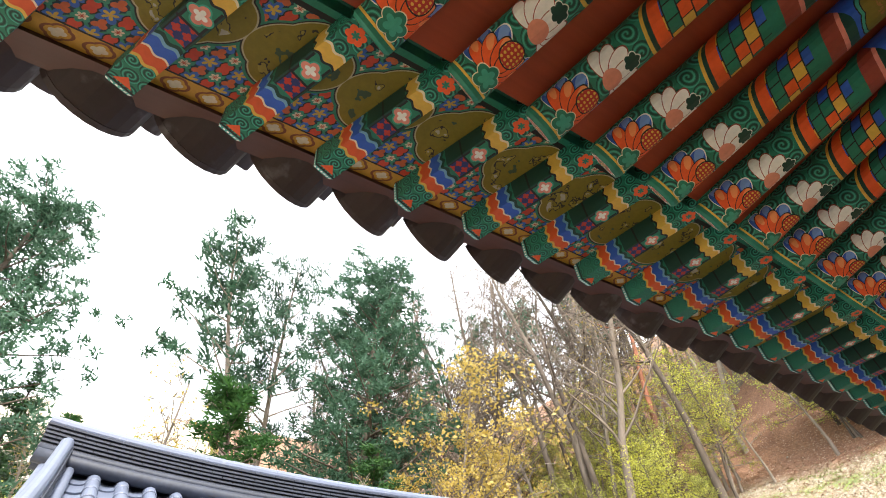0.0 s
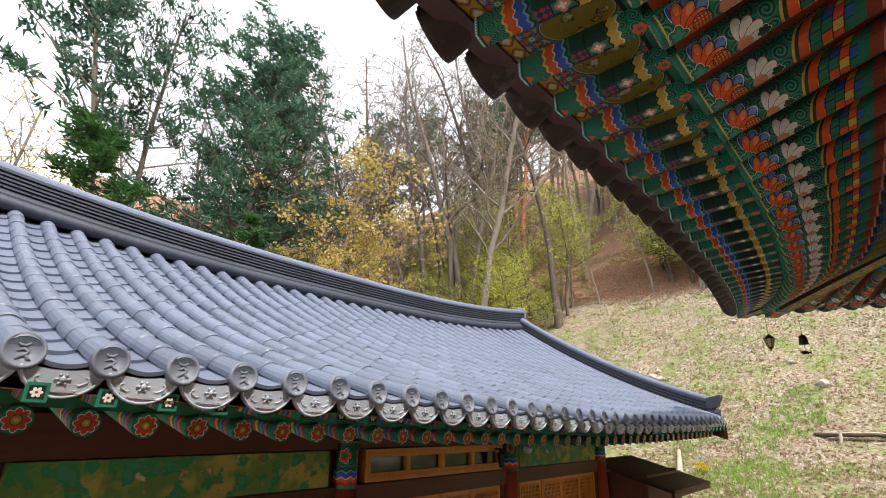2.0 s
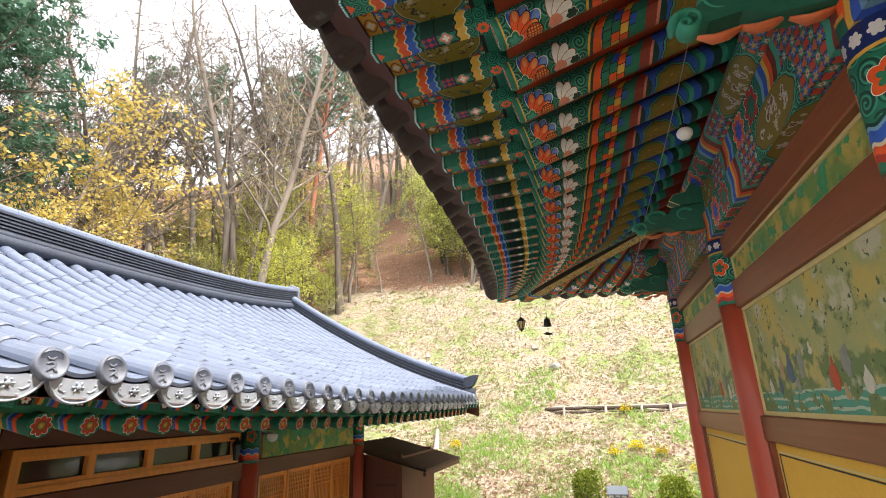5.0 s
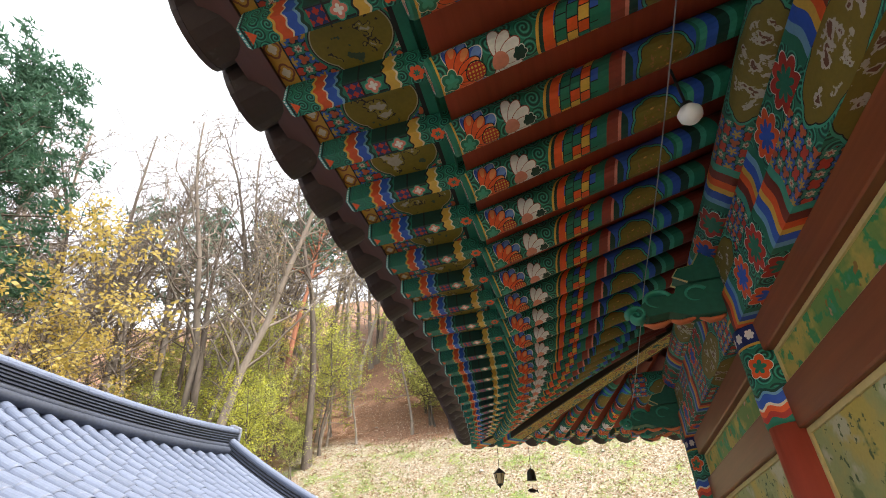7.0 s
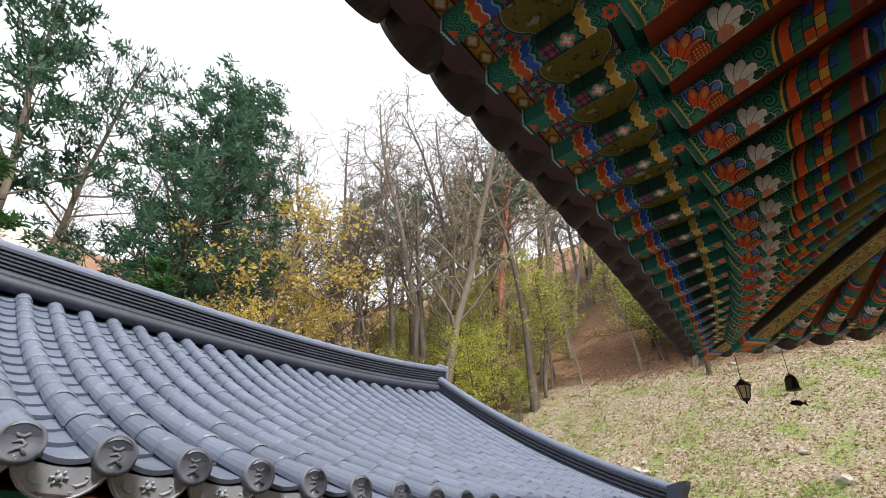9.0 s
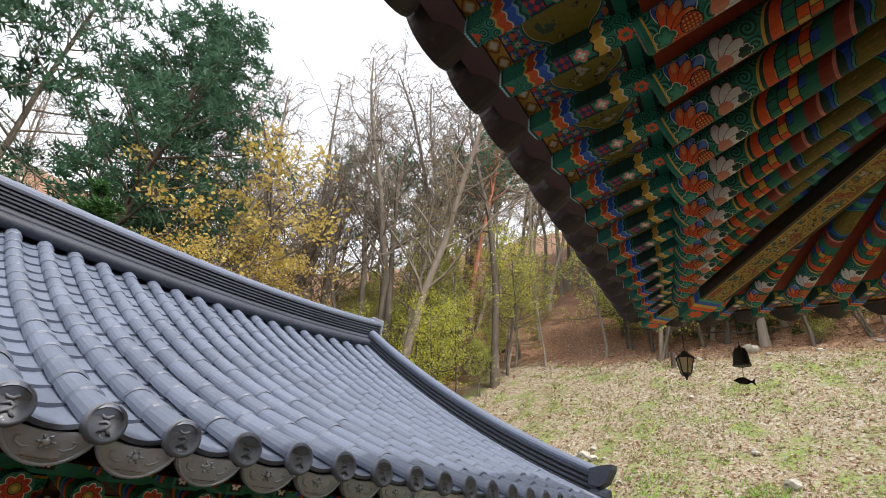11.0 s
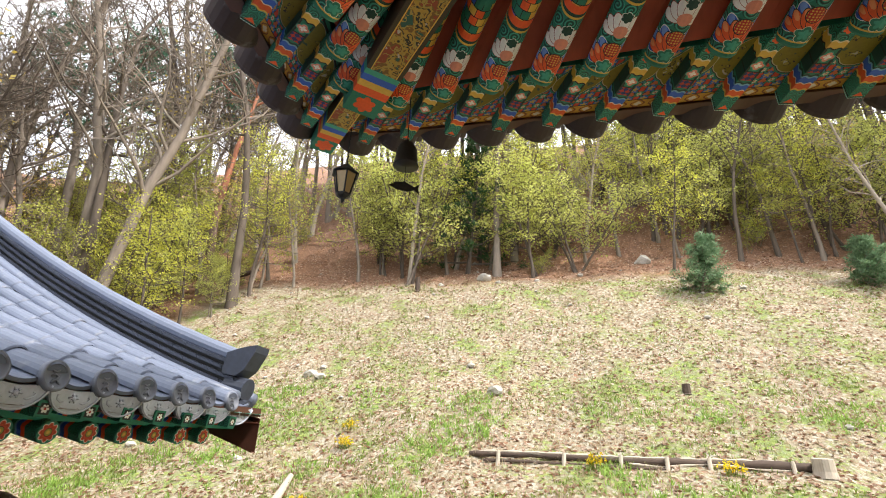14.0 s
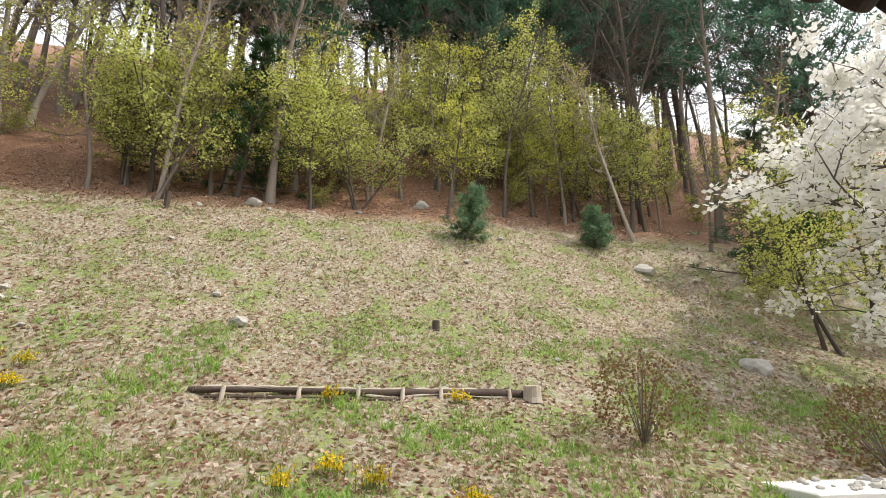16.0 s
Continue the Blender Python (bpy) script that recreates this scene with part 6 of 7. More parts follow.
stump.v = [(x * (1 + 0.15 * math.sin(3 * math.atan2(y, x))), y, z) for x, y, z in stump.v]
tagged(stump.ob("tree_stump", M_PALEWOOD, None, Matrix.Translation((3.85, 22.1, ground_at(3.85, 22.1) - 0.04))), "pale splintered tree stump at the end of the log", "stump")
fl = MB().tube([(-6.2, 19.4, ground_at(-6.2, 19.4) + 0.06), (-6.45, 20.3, ground_at(-6.45, 20.3) + 0.09), (-6.7, 21.2, ground_at(-6.7, 21.2) + 0.1)], [0.09, 0.08, 0.06], 10)
tagged(fl.ob("fallen_log", M_PALEWOOD), "short pale fallen log on the slope", "log")
for x, y, h in ((2.4, 25.5, 0.28), (-6.9, 31.0, 0.7), (-21.0, 32.2, 0.9)):
    s = lathe([(0.13, 0.0), (0.10, 0.1), (0.095, 1.0), (0.03, 1.04)], 9)
    tagged(s.ob("tree_stump", M_LOG, None, Matrix.Translation((x, y, ground_at(x, y) - 0.05)) @ Matrix.Diagonal((1.1, 1.1, h, 1))), "old grey tree stump on the slope", "stump")
for k in range(4):
    a = Vector((-26 + k * 2.1, 33.5 + 0.4 * k, 0))
    q = [(a.x + d, a.y - 0.15 * d, ground_at(a.x + d, a.y - 0.15 * d) + 0.25 + 0.15 * math.sin(d * 2 + k)) for d in (0, 0.8, 1.6, 2.4)]
    tagged(MB().tube(q, [0.12, 0.16, 0.14, 0.05], 8).ob("rotten_log", M_LOG), "dark rotten trunk lying between the trees", "log", "rotten logs")

# ---- trees ----
M_BARK = mat_bark("grey_brown_bark", (0.20, 0.165, 0.135))
M_PALEBARK = mat_bark("pale_bark", (0.27, 0.23, 0.19))
M_DARKBARK = mat_bark("dark_bark", (0.095, 0.075, 0.06))
M_REDBARK = mat_bark("red_pine_bark", (0.17, 0.115, 0.09), (0.30, 0.12, 0.07))
M_NEEDLE = mat_leaf("pine_needles", (0.045, 0.12, 0.07), (0.10, 0.20, 0.13))
M_FIR = mat_leaf("fir_needles", (0.025, 0.08, 0.022), (0.05, 0.13, 0.03))
M_SPRING = mat_leaf("spring_leaves", (0.42, 0.46, 0.09), (0.58, 0.58, 0.15))
M_PALELEAF = mat_leaf("pale_spring_leaves", (0.46, 0.50, 0.12), (0.60, 0.62, 0.20))
M_YELLOW = mat_leaf("golden_new_leaves", (0.46, 0.34, 0.08), (0.58, 0.47, 0.15))
M_SAPLING = mat_leaf("young_pine_needles", (0.12, 0.22, 0.11), (0.22, 0.34, 0.18))
M_LIME = mat_leaf("lime_leaves", (0.52, 0.54, 0.07), (0.66, 0.66, 0.13))
M_BLOSSOM = mat_leaf("white_blossom", (0.80, 0.79, 0.74), (0.88, 0.87, 0.84))
M_HEDGE = mat_leaf("hedge_leaves", (0.17, 0.25, 0.025), (0.36, 0.40, 0.05))
M_BROWNLEAF = mat_leaf("brown_shrub_leaves", (0.20, 0.10, 0.05), (0.22, 0.22, 0.06))
M_FLOWERS = mat_leaf("yellow_flowers", (0.75, 0.55, 0.02), (0.85, 0.68, 0.04))
M_BLADE = mat_leaf("grass_blades", (0.18, 0.26, 0.05), (0.32, 0.40, 0.10))
M_LUSH = mat_leaf("lush_blades", (0.19, 0.34, 0.06), (0.35, 0.48, 0.12))
M_STRAW = mat_leaf("straw_blades", (0.40, 0.32, 0.19), (0.56, 0.47, 0.32))
M_LITTER = mat_leaf("fallen_leaves", (0.22, 0.105, 0.055), (0.70, 0.57, 0.45))


def leaf_quad(mb, p, size, rng, tilt=1.0):
    d = Vector((rng.gauss(0, 1), rng.gauss(0, 1), rng.gauss(0, 1) * tilt)).normalized()
    s = d.orthogonal().normalized()
    s = (s * math.cos(rng.uniform(0, 6)) + d.cross(s) * 0.7).normalized()
    L, w = size * rng.uniform(0.7, 1.3), size * 0.36
    mb.add([tuple(p), tuple(p + d * L * 0.5 + s * w), tuple(p + d * L), tuple(p + d * L * 0.5 - s * w)], [(0, 1, 2, 3)])


def limb(rng, p, d, length, r, n, droop=0.0, wild=0.25):
    pts, rad = [p.copy()], [r]
    for i in range(n):
        d = (d + Vector((rng.gauss(0, wild), rng.gauss(0, wild), rng.gauss(0, wild * 0.7) - droop))).normalized()
        p = p + d * (length / n)
        pts.append(p.copy())
        rad.append(max(0.006, r * (1 - (i + 1) / n * 0.8)))
    return pts, rad, d


def leafy_tree(seed, height, r, bark, leaf, name, label, limbs=14, start=0.35, spread=0.36, per=7, size=0.17, up=0.5, stems=1, category="tree", second=None):
    rng = random.Random(seed)
    t = thing(name, label, category, group="trees of the hillside")
    wood, twigs, crown = MB(), MB(), MB()
    for s in range(stems):
        lean = Vector((rng.gauss(0, 0.05 + 0.16 * (stems > 1)), rng.gauss(0, 0.05 + 0.16 * (stems > 1)), 1)).normalized()
        pts, rad, _ = limb(rng, Vector((rng.gauss(0, 0.12) * (stems > 1), rng.gauss(0, 0.12) * (stems > 1), -0.3)), lean, height * rng.uniform(0.88, 1.0), r, 9, -0.03, 0.07)
        rad[0] *= 1.35
        wood.tube(pts, rad, 8, 0, False)
        for k in range(limbs):
            f = start + (0.97 - start) * (k + rng.random()) / limbs
            i = min(int(f * 9), 8)
            p = pts[i].lerp(pts[i + 1], f * 9 - i)
            a = k * 2.4 + rng.uniform(-0.5, 0.5)
            L = height * spread * (1.05 - 0.7 * f) * rng.uniform(0.7, 1.2)
            d = Vector((math.cos(a), math.sin(a), up + f * 0.5))
            q, qr, _ = limb(rng, p, d.normalized(), L, rad[i] * 0.42, 5, -0.02, 0.2)
            wood.tube(q, qr, 5, 0, False)
            for j in range(5):
                b = q[1 + j % 5] if j < 5 else q[-1]
                d2 = (Vector((rng.gauss(0, 1), rng.gauss(0, 1), rng.gauss(0.45, 0.5)))).normalized()
                w, wr, _ = limb(rng, b, d2, L * 0.42 * rng.uniform(0.6, 1.2), 0.022, 2, -0.02, 0.3)
                twigs.tube(w, wr, 3, 0, False)
                for m in range(4):
                    c = w[rng.randrange(1, 3)].lerp(w[1], rng.random())
                    d3 = (d2 + Vector((rng.gauss(0, 0.7), rng.gauss(0, 0.7), rng.gauss(0.1, 0.5)))).normalized()
                    e, er, _ = limb(rng, c, d3, L * 0.26 * rng.uniform(0.5, 1.2), 0.012, 1, 0, 0.25)
                    twigs.tube(e, er, 3, 0, False)
                    for _k in range(per):
                        leaf_quad(crown, e[0].lerp(e[1], rng.random()) + Vector((rng.gauss(0, 0.16), rng.gauss(0, 0.16), rng.gauss(0, 0.1))), size, rng, 0.6)
    wood.ob("trunk", bark, t, smooth=True)
    tagged(twigs.ob("branchwork", bark, t), kind="stuff")
    if crown.f:
        tagged(crown.ob("crown", leaf, t), kind="stuff")
    return t


def needle_tree(seed, height, r, bark, leaf, label, limbs=30, start=0.3, spread=0.28, cone=False, tufts=7, clump=0.55, name="pine_tree", fork=False):
    rng = random.Random(seed)
    t = thing(name, label, "tree", group="trees of the hillside")
    wood, crown = MB(), MB()
    pts, rad, _ = limb(rng, Vector((0, 0, -0.3)), Vector((0, 0, 1)), height, r, 9, -0.02, 0.05)
    rad[0] *= 1.3
    wood.tube(pts, rad, 8, 0, False)
    for k in range(limbs):
        f = start + (0.985 - start) * (k + rng.random() * 0.6) / limbs
        i = min(int(f * 9), 8)
        p = pts[i].lerp(pts[i + 1], f * 9 - i)
        a = k * 2.4 + rng.uniform(-0.4, 0.4)
        if cone:
            L = height * spread * (1.08 - f) * rng.uniform(0.85, 1.1) + 0.15
            d = Vector((math.cos(a), math.sin(a), -0.05 + 0.5 * f))
        else:
            L = height * spread * (1.0 - 0.62 * ((f - start) / (1 - start)) ** 1.6) * rng.uniform(0.6, 1.15)
            d = Vector((math.cos(a), math.sin(a), 0.1 + 0.7 * f))
        q, qr, _ = limb(rng, p, d.normalized(), L, rad[i] * (0.6 if fork else 0.32) + 0.01, 4, -0.05, 0.3 if fork else 0.12)
        wood.tube(q, qr, 5, 0, False)
        for j in range(tufts):
            g = 0.3 + 0.7 * (j + rng.random()) / tufts
            ii = min(int(g * 4), 3)
            c = q[ii].lerp(q[ii + 1], g * 4 - ii) + Vector((rng.gauss(0, 0.12 * L), rng.gauss(0, 0.12 * L), rng.gauss(0.05, 0.05 * L)))
            for _k in range(26):
                n = Vector((rng.gauss(0, 1), rng.gauss(0, 1), rng.gauss(0.35, 0.7 if not cone else 0.25))).normalized()
                s = n.orthogonal().normalized() * clump * 0.085
                b = c + n * clump * 0.1 + Vector((rng.gauss(0, 0.24), rng.gauss(0, 0.24), rng.gauss(0, 0.15))) * clump
                e = b + n * clump * rng.uniform(0.38, 0.75)
                crown.add([tuple(b + s), tuple(b - s), tuple(e)], [(0, 1, 2)])
    wood.ob("trunk", bark, t, smooth=True)
    crown.ob("crown", leaf, t)
    return t


KINDS = {
    "bare_a": leafy_tree(11, 17, 0.17, M_BARK, M_PALELEAF, "bare_tree", "tall bare tree with fine grey twigs in early spring", 24, 0.30, 0.27, 0, up=0.9),
    "bare_b": leafy_tree(12, 15, 0.15, M_PALEBARK, M_YELLOW, "bare_tree", "slender bare tree with pale trunk and few buds", 20, 0.34, 0.25, 1, 0.12, up=0.9),
    "bare_c": leafy_tree(31, 19, 0.16, M_DARKBARK, M_PALELEAF, "bare_tree", "dark leaning bare tree with crooked limbs", 18, 0.36, 0.32, 0, up=0.7),
    "green_a": leafy_tree(13, 11, 0.11, M_BARK, M_SPRING, "leafing_tree", "slender tree with fresh yellow-green leaves", 15, 0.28, 0.36, 7, 0.125, up=0.12),
    "green_b": leafy_tree(14, 9, 0.09, M_DARKBARK, M_PALELEAF, "leafing_tree", "spreading tree with pale new leaves", 15, 0.2, 0.42, 8, 0.14, up=0.3, stems=2),
    "lime": leafy_tree(15, 10, 0.10, M_DARKBARK, M_LIME, "leafing_tree", "tree with bright lime new leaves in layers", 14, 0.3, 0.40, 7, 0.125, up=0.06),
    "yellow": leafy_tree(16, 12, 0.12, M_BARK, M_YELLOW, "golden_tree", "tree with golden yellow new leaves", 17, 0.16, 0.40, 11, 0.14, up=0.4),
    "bush": leafy_tree(17, 5.5, 0.07, M_DARKBARK, M_PALELEAF, "spreading_shrub", "wide many-stemmed shrub with pale green new leaves", 9, 0.25, 0.5, 7, 0.12, up=0.4, stems=4, category="shrub"),
    "under": leafy_tree(18, 3.6, 0.035, M_BARK, M_SPRING, "undergrowth_shrub", "thin shrub with sparse yellow-green leaves", 9, 0.15, 0.42, 5, 0.11, up=0.4, stems=2, category="shrub"),
    "blossom": leafy_tree(19, 9.5, 0.16, M_DARKBARK, M_BLOSSOM, "blossom_tree", "wide tree covered in white blossom", 26, 0.14, 0.50, 24, 0.17, up=0.25),
    "pine_a": needle_tree(21, 21, 0.28, M_DARKBARK, M_NEEDLE, "tall dark green pine with dense tufted crown", 60, 0.34, 0.27, tufts=12, clump=0.56),
    "pine_b": needle_tree(22, 18, 0.2, M_BARK, M_NEEDLE, "pine with a thin high crown", 24, 0.52, 0.22, tufts=6, clump=0.65),
    "fir": needle_tree(23, 10, 0.14, M_DARKBARK, M_FIR, "dark green fir with drooping tiers", 42, 0.08, 0.34, True, 7, 0.45, "fir_tree"),
    "sapling": needle_tree(24, 2.4, 0.035, M_BARK, M_SAPLING, "young bluish green pine sapling on the bank", 44, 0.12, 0.40, False, 6, 0.27, "pine_sapling"),
    "redpine": needle_tree(25, 22, 0.25, M_REDBARK, M_NEEDLE, "tall red-barked pine with a bare trunk and high crown", 22, 0.62, 0.22, tufts=5, clump=0.6, fork=True),
}
used = set()


def plant(kind, x, y, s=1.0, turn=0.0, lean=0.0, z=None):
    src = KINDS[kind]
    x += 0.7 if y > 26.5 else 0.0
    m = Matrix.Translation((x, y, (ground_at(x, y) if z is None else z))) @ Euler((lean, lean * 0.5, turn)).to_matrix().to_4x4() @ Matrix.Scale(s, 4)
    if kind not in used:
        used.add(kind)
        src.matrix_basis = m
        return src
    ob = copy_thing(src, Matrix.Identity(4))
    ob.matrix_basis = m
    return ob


# trees that can be told apart
for kind, x, y, s, turn, lean in (
    ("redpine", -18.9, 31.5, 1.0, 0.4, -0.03), ("green_a", -17.4, 33.0, 1.0, 1.0, 0.06), ("green_a", -16.8, 33.6, 0.9, 2.2, -0.05), ("bare_b", -14.4, 32.2, 0.45, 0.3, 0.05),
    ("green_a", -11.3, 33.0, 0.85, 3.0, 0.05), ("green_b", -8.3, 32.2, 0.9, 0.0, 0.0), ("bare_b", -8.5, 32.8, 0.8, 1.5, 0.08), ("fir", -5.9, 34.2, 0.85, 0.0, 0.0),
    ("pine_b", -4.3, 33.4, 0.95, 2.0, 0.01), ("bush", -0.5, 34.3, 1.0, 0.3, 0.0), ("sapling", 3.9, 30.3, 1.05, 0.0, 0.0), ("green_b", -11.2, 36.0, 0.9, 2.5, 0.0),
    ("lime", 5.2, 37.5, 1.05, 0.2, 0.0), ("bare_c", 7.0, 38.0, 0.7, 1.2, 0.05), ("lime", 9.4, 34.2, 0.55, 2.0, 0.04), ("sapling", 10.1, 30.8, 0.95, 2.0, 0.0), ("bare_b", 12.8, 32.2, 0.75, 0.5, -0.16),
    ("green_b", 12.0, 36.0, 0.9, 1.0, 0.0), ("bare_a", 16.0, 31.0, 0.5, 2.0, 0.03), ("blossom", 14.6, 21.4, 1.25, 0.8, 0.0), ("green_b", 15.5, 25.0, 0.8, 0.8, 0.0), ("green_a", 19.0, 33.0, 0.8, 0.0, 0.0),
    ("pine_a", -23.2, 12.6, 1.04, 0.0, 0.0), ("pine_a", -26.0, 15.5, 0.95, 1.5, 0.0), ("pine_b", -25.0, 7.0, 1.2, 0.8, 0.02), ("pine_b", -26.5, 9.0, 1.15, 2.6, 0.0), ("fir", -19.3, 6.9, 1.12, 0.0, 0.0), ("fir", -20.0, 11.5, 0.95, 1.0, 0.0),
    ("yellow", -18.8, 15.2, 1.25, 0.5, 0.0), ("yellow", -16.8, 16.6, 0.9, 3.0, 0.0), ("fir", -18.0, 17.2, 0.6, 1.0, 0.0), ("yellow", -20.5, 19.0, 0.95, 2.0, 0.0), ("yellow", -17.2, 13.2, 0.75, 1.0, 0.0), ("bare_b", -18.0, 12.0, 0.6, 1.0, 0.1), ("green_b", -18.5, 19.5, 0.8, 1.0, 0.0), ("fir", -21.0, 20.0, 0.5, 0.4, 0.0), ("pine_a", -21.0, -3.5, 0.9, 1.0, 0.0), ("fir", -27.0, -2.0, 1.1, 2.0, 0.0),
    ("bare_a", -34.0, 12.0, 0.95, 2.0, 0.0), ("bare_c", -28.0, 24.0, 1.0, 0.0, 0.05), ("bare_a", -27.0, 21.5, 1.0, 0.7, 0.0), ("green_b", -24.0, 3.5, 0.8, 0.5, 0.0), ("bare_b", -26.0, 1.0, 0.7, 2.1, 0.05), ("under", -18.2, 8.0, 1.2, 0.0, 0.0)):
    plant(kind, x, y, s, turn, lean)

# the woods behind
def stand(seed, n, kinds, ax, ay, size, keep=lambda x, y: True, lean=0.05):
    """n trees of the kinds scattered over an oblong of the hillside."""
    rg = random.Random(seed)
    k = 0
    while k < n:
        x, y = rg.uniform(*ax), rg.uniform(*ay)
        if keep(x, y):
            plant(rg.choice(kinds), x, y, rg.uniform(*size), rg.uniform(0, 6.2), rg.uniform(-lean, lean))
            k += 1


def off_gully(x, y):
    return not (abs(x + 13 + (y - 34) * 0.35) < 2.6 and y < 44)


def behind(x, y):
    return max(y, -x * 0.78 + 4) > 34.5 and off_gully(x, y)


BARE = ("bare_a", "bare_b", "bare_c", "bare_a", "bare_b")
stand(12, 7, ("bare_a", "bare_c", "bare_a"), (-31, -16), (25, 37), (1.4, 1.7), off_gully, 0.03)
stand(15, 9, ("bare_a", "bare_c", "bare_b"), (-20, -3), (36, 46), (1.2, 1.4), off_gully, 0.06)
stand(16, 14, ("green_a", "lime", "yellow", "green_b", "green_a"), (-25, -15.5), (25, 33), (0.5, 0.85), off_gully)
stand(13, 10, ("bare_a", "bare_c"), (-34, -24), (12, 24), (1.0, 1.25))
stand(14, 14, ("under", "green_b", "bush", "fir"), (-40, -24), (-8, 14), (0.6, 1.1))
stand(1, 40, BARE + ("pine_b",), (-40, -15), (30, 52), (1.0, 1.3), behind)
stand(2, 30, BARE, (-48, -22), (17, 34), (0.95, 1.25), lambda x, y: x < -24 or y > 26)
stand(3, 26, BARE + ("pine_b", "pine_b", "green_a"), (-16, 4), (37, 56), (0.95, 1.25), off_gully)
stand(4, 34, ("bare_c", "pine_b", "pine_a", "bare_a", "bare_c"), (2, 34), (40, 60), (0.9, 1.2))
stand(5, 15, ("lime", "green_a", "green_b", "bare_b"), (-11, 1), (33.4, 38), (0.6, 0.9), off_gully)
stand(6, 24, ("lime", "green_a", "green_b", "lime", "bare_c", "green_a"), (1, 17), (33.2, 40), (0.6, 0.95))
stand(7, 16, ("green_a", "green_b", "lime", "yellow"), (-34, -15.5), (31, 38), (0.6, 1.0), off_gully)
stand(8, 14, ("green_a", "lime", "green_b", "bare_a"), (16, 30), (26, 38), (0.6, 0.95))
stand(17, 14, ("pine_a", "bare_c", "pine_b", "bare_c"), (16, 32), (32, 46), (1.0, 1.25))
stand(9, 24, ("under", "under", "under", "bush"), (-34, 22), (33.2, 42), (0.45, 0.8), off_gully)
stand(10, 30, ("bare_b", "bare_a", "green_b", "fir", "yellow", "pine_b", "green_a"), (-44, -20), (-12, 18), (0.55, 0.9))
stand(21, 26, ("green_a", "under", "green_b", "under", "green_a", "lime"), (-27, -13.5), (24, 35), (0.35, 0.7), off_gully)
stand(22, 13, ("green_b", "green_a", "bush", "green_b", "lime"), (-12, 16), (33.5, 38.5), (0.6, 0.95), off_gully)
stand(24, 7, ("under", "fir", "under", "green_a"), (15, 22), (24.5, 31), (0.5, 0.8))
stand(25, 12, ("green_b", "lime", "green_a"), (-6, 15), (38, 44), (0.95, 1.25))
stand(23, 30, ("pine_a", "pine_b", "bare_c", "pine_a"), (-14, 36), (42, 58), (1.0, 1.3))
for kind, x, y, s, turn in (("bare_a", -29.0, 28.5, 1.8, 0.2), ("bare_a", -32.0, 26.5, 1.7, 1.9), ("bare_a", -27.5, 30.5, 1.65, 0.9), ("bare_a", -33.5, 24.0, 1.6, 2.4), ("bare_a", -35.0, 29.0, 1.7, 3.3)):
    plant(kind, x, y, s, turn, 0.02)
stand(11, 26, ("under", "bush", "green_b", "bare_b", "yellow", "green_a"), (-30, -17), (-4, 30), (0.45, 0.8))


# ---- shrubs, flowers, grass ----
def shrub(name, label, x, y, r, h, leaf, n, size, twigs=True, seed=0):
    rg = random.Random(seed)
    t = thing(name, label, "shrub", (x, y, ground_at(x, y)))
    wood, crown = MB(), MB()
    for k in range(16):
        a, b = rg.uniform(0, 6.3), rg.uniform(0.2, 1.0)
        e = Vector((math.cos(a) * r * b * 0.85, math.sin(a) * r * b * 0.85, h * rg.uniform(0.6, 0.95)))
        wood.tube([(0, 0, -0.05), e * 0.45 + Vector((rg.gauss(0, 0.03), rg.gauss(0, 0.03), 0.03)), e], [0.02, 0.012, 0.004], 5, 0, False)
    for k in range(n):
        a, q = rg.uniform(0, 6.3), rg.random() ** 0.45
        z = rg.uniform(0.08, 1.0)
        w = math.sqrt(max(0.05, 1 - (z * 1.6 - 0.75) ** 2)) * (1 + 0.2 * math.sin(3 * a + seed))
        leaf_quad(crown, Vector((math.cos(a) * r * q * w, math.sin(a) * r * q * w, z * h)), size, rg)
    tagged(wood.ob("branchwork", M_BARK, t), kind="stuff")
    crown.ob("foliage", leaf, t)


shrub("boxwood_bush", "rounded yellow-green boxwood bush by the sign", -1.62, 16.0, 0.36, 0.72, M_HEDGE, 2600, 0.055, seed=1)
shrub("boxwood_bush", "rounded yellow-green boxwood bush at the foot of the bank", 0.12, 15.8, 0.35, 0.70, M_HEDGE, 2600, 0.055, seed=2)
shrub("brown_shrub", "thin shrub with brown and green small leaves", 5.2, 20.3, 1.0, 1.6, M_BROWNLEAF, 1500, 0.07, seed=3)
shrub("brown_shrub", "low thin shrub with brownish leaves", 8.9, 18.9, 1.1, 1.4, M_BROWNLEAF, 1500, 0.07, seed=4)
shrub("green_shrub", "small green shrub behind the boulders", -5.6, 15.9, 0.35, 0.7, M_HEDGE, 900, 0.06, seed=5)
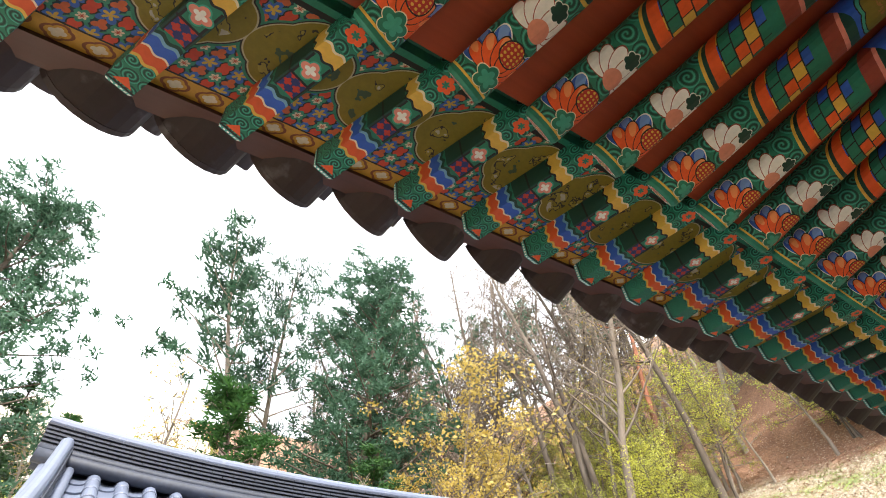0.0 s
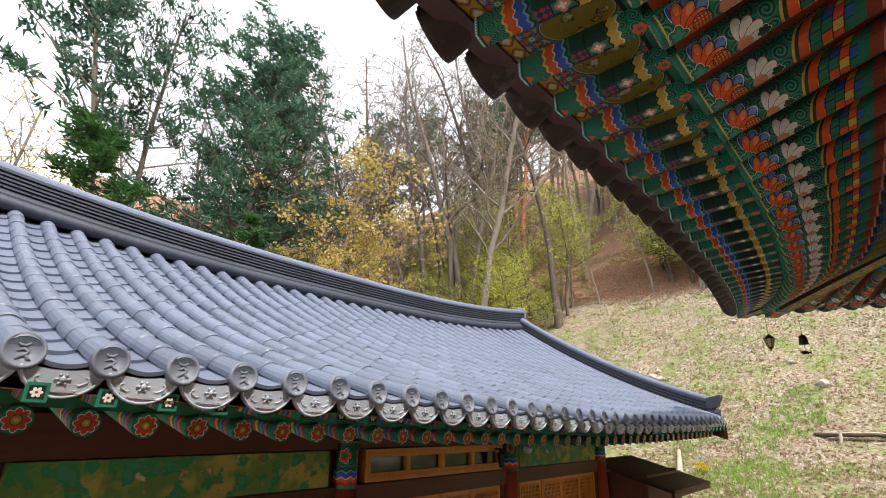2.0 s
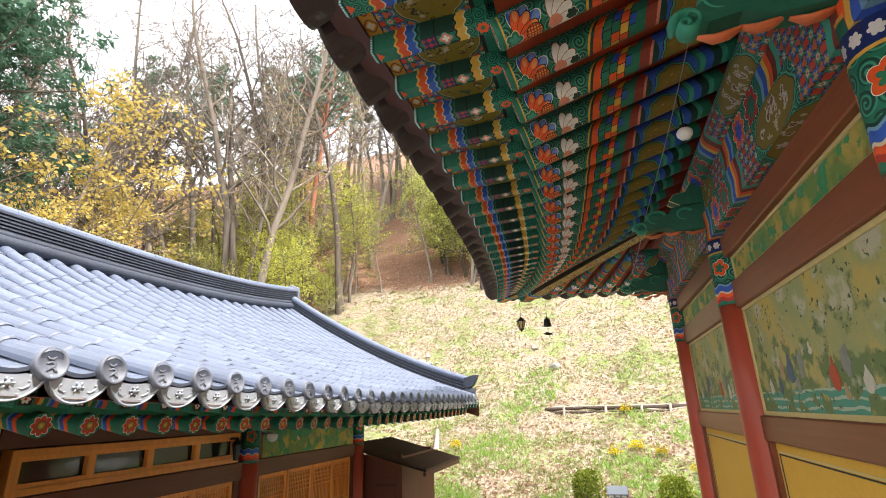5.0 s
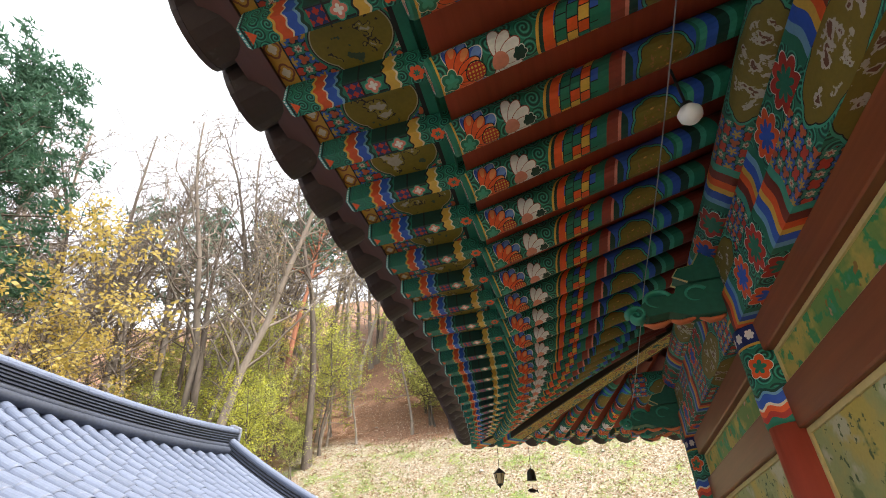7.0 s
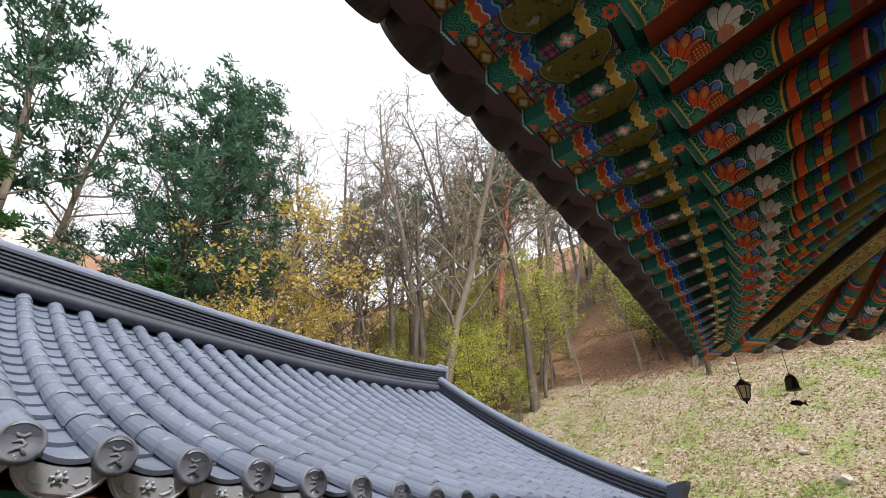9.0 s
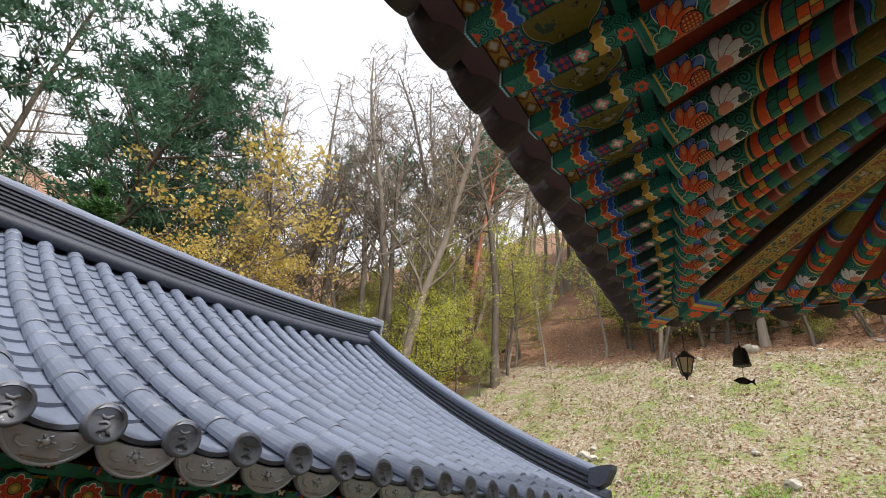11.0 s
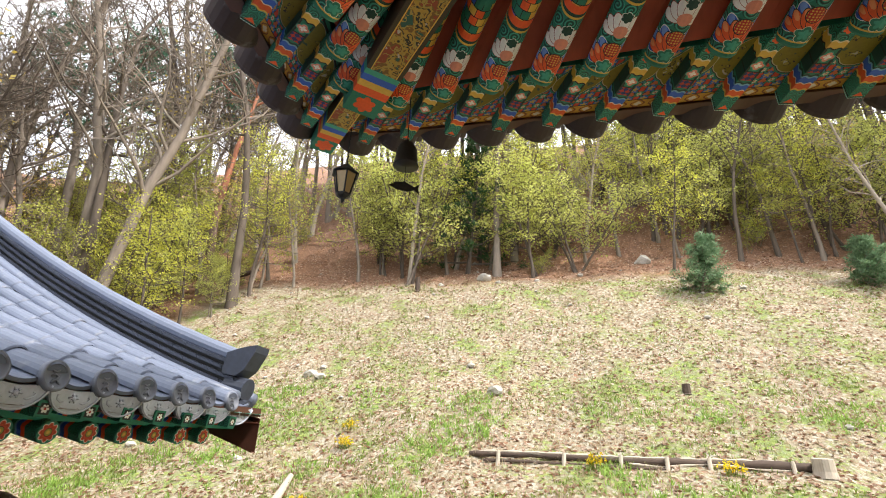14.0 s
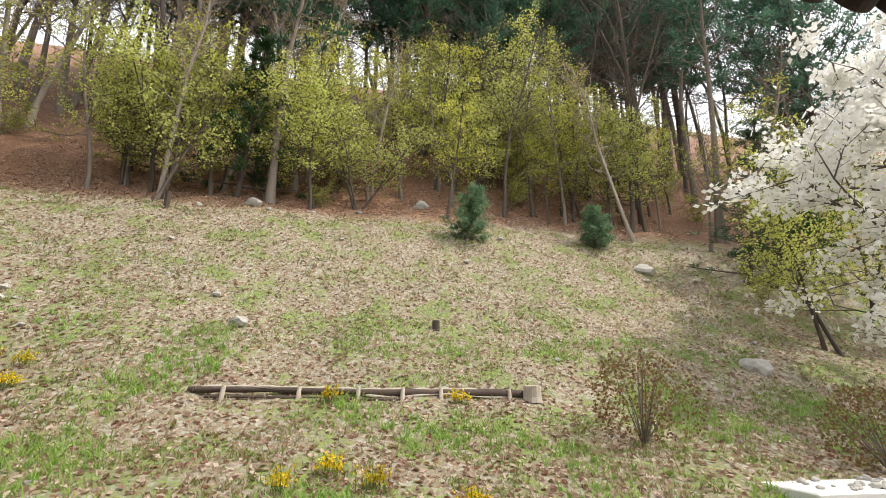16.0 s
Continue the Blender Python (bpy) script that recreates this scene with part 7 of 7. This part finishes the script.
for k, (x, y) in enumerate(((0.3, 18.9), (-0.3, 19.4), (-6.3, 23.2), (-6.1, 22.5), (-0.4, 22.0), (2.2, 22.0), (1.5, 18.3), (-0.9, 19.0), (-5.6, 19.6), (1.0, 17.8))):
    t = thing("yellow_flower_clump", "clump of yellow flowering stems in the grass", "flowers", (x, y, ground_at(x, y)), "yellow flowers on the bank")
    rg = random.Random(k)
    stems, heads = MB(), MB()
    for j in range(26):
        b = Vector((rg.gauss(0, 0.10), rg.gauss(0, 0.10), 0))
        e = b + Vector((rg.gauss(0, 0.05), rg.gauss(0, 0.05), rg.uniform(0.16, 0.34)))
        stems.tube([b, e], [0.006, 0.003], 3, 0, False)
        for q in range(8):
            leaf_quad(heads, b.lerp(e, rg.uniform(0.5, 1.0)) + Vector((rg.gauss(0, 0.015), rg.gauss(0, 0.015), 0)), 0.045, rg)
    stems.ob("stalk", M_BLADE, t)
    tagged(heads.ob("bloom", M_FLOWERS, t), kind="stuff")


def scatter(name, label, mat, n, fn, area, seed, keep):
    rg = random.Random(seed)
    mb = MB()
    k = 0
    while k < n:
        x = rg.uniform(area[0], area[1])
        y = area[2] + (area[3] - area[2]) * rg.random() ** 1.35
        k += 1
        if keep(x, y, rg):
            fn(mb, x, y, ground_at(x, y), rg)
    return tagged(mb.ob(name, mat), label, "ground cover", kind="stuff")


def tuft(h, blades):
    def make(mb, x, y, z, rg):
        for _ in range(blades):
            b = Vector((x + rg.gauss(0, 0.05), y + rg.gauss(0, 0.05), z - 0.01))
            d = Vector((rg.gauss(0, 0.5), rg.gauss(0, 0.5), 1)).normalized()
            s = Vector((rg.gauss(0, 1), rg.gauss(0, 1), 0)).normalized() * 0.011
            L = h * rg.uniform(0.5, 1.3)
            m = b + d * L * 0.55
            e = b + d * L + Vector((d.x, d.y, -0.3)) * L * 0.3
            mb.add([tuple(b + s), tuple(b - s), tuple(m - s * 0.7), tuple(m + s * 0.7), tuple(e)], [(0, 1, 2, 3), (3, 2, 4)])
    return make


def litter(mb, x, y, z, rg):
    n = Vector((rg.gauss(0, 0.35), -0.45 + rg.gauss(0, 0.35), 1)).normalized()
    a = n.orthogonal().normalized()
    b = n.cross(a)
    t = rg.uniform(0, 6.3)
    u, v = a * math.cos(t) + b * math.sin(t), b * math.cos(t) - a * math.sin(t)
    L, w = rg.uniform(0.07, 0.15), rg.uniform(0.025, 0.055)
    p = Vector((x, y, z + 0.015))
    mb.add([tuple(p - u * L * 0.5), tuple(p + v * w + n * 0.012), tuple(p + u * L * 0.5), tuple(p - v * w + n * 0.012)], [(0, 1, 2, 3)])


def patchy(lo, scale):
    return lambda x, y, rg: noise.noise(Vector((x * scale, y * scale, 4.2))) + rg.gauss(0, 0.12) > lo


scatter("green_grass", "tufts of fresh green grass on the bank", M_BLADE, 21000, tuft(0.11, 5), (-13, 15, 15.7, 32), 5, patchy(0.05, 0.7))
scatter("lush_grass", "lush clumps of bright grass at the foot of the bank", M_LUSH, 12000, tuft(0.19, 7), (-11, 12, 15.7, 25), 9, patchy(0.15, 0.5))
scatter("dry_grass", "tufts of pale dry straw on the bank", M_STRAW, 11000, tuft(0.12, 5), (-13, 15, 15.6, 33), 6, patchy(-0.2, 0.35))
scatter("leaf_litter", "fallen brown leaves on the bank", M_LITTER, 56000, litter, (-16, 18, 15.2, 40), 7, lambda x, y, rg: True)
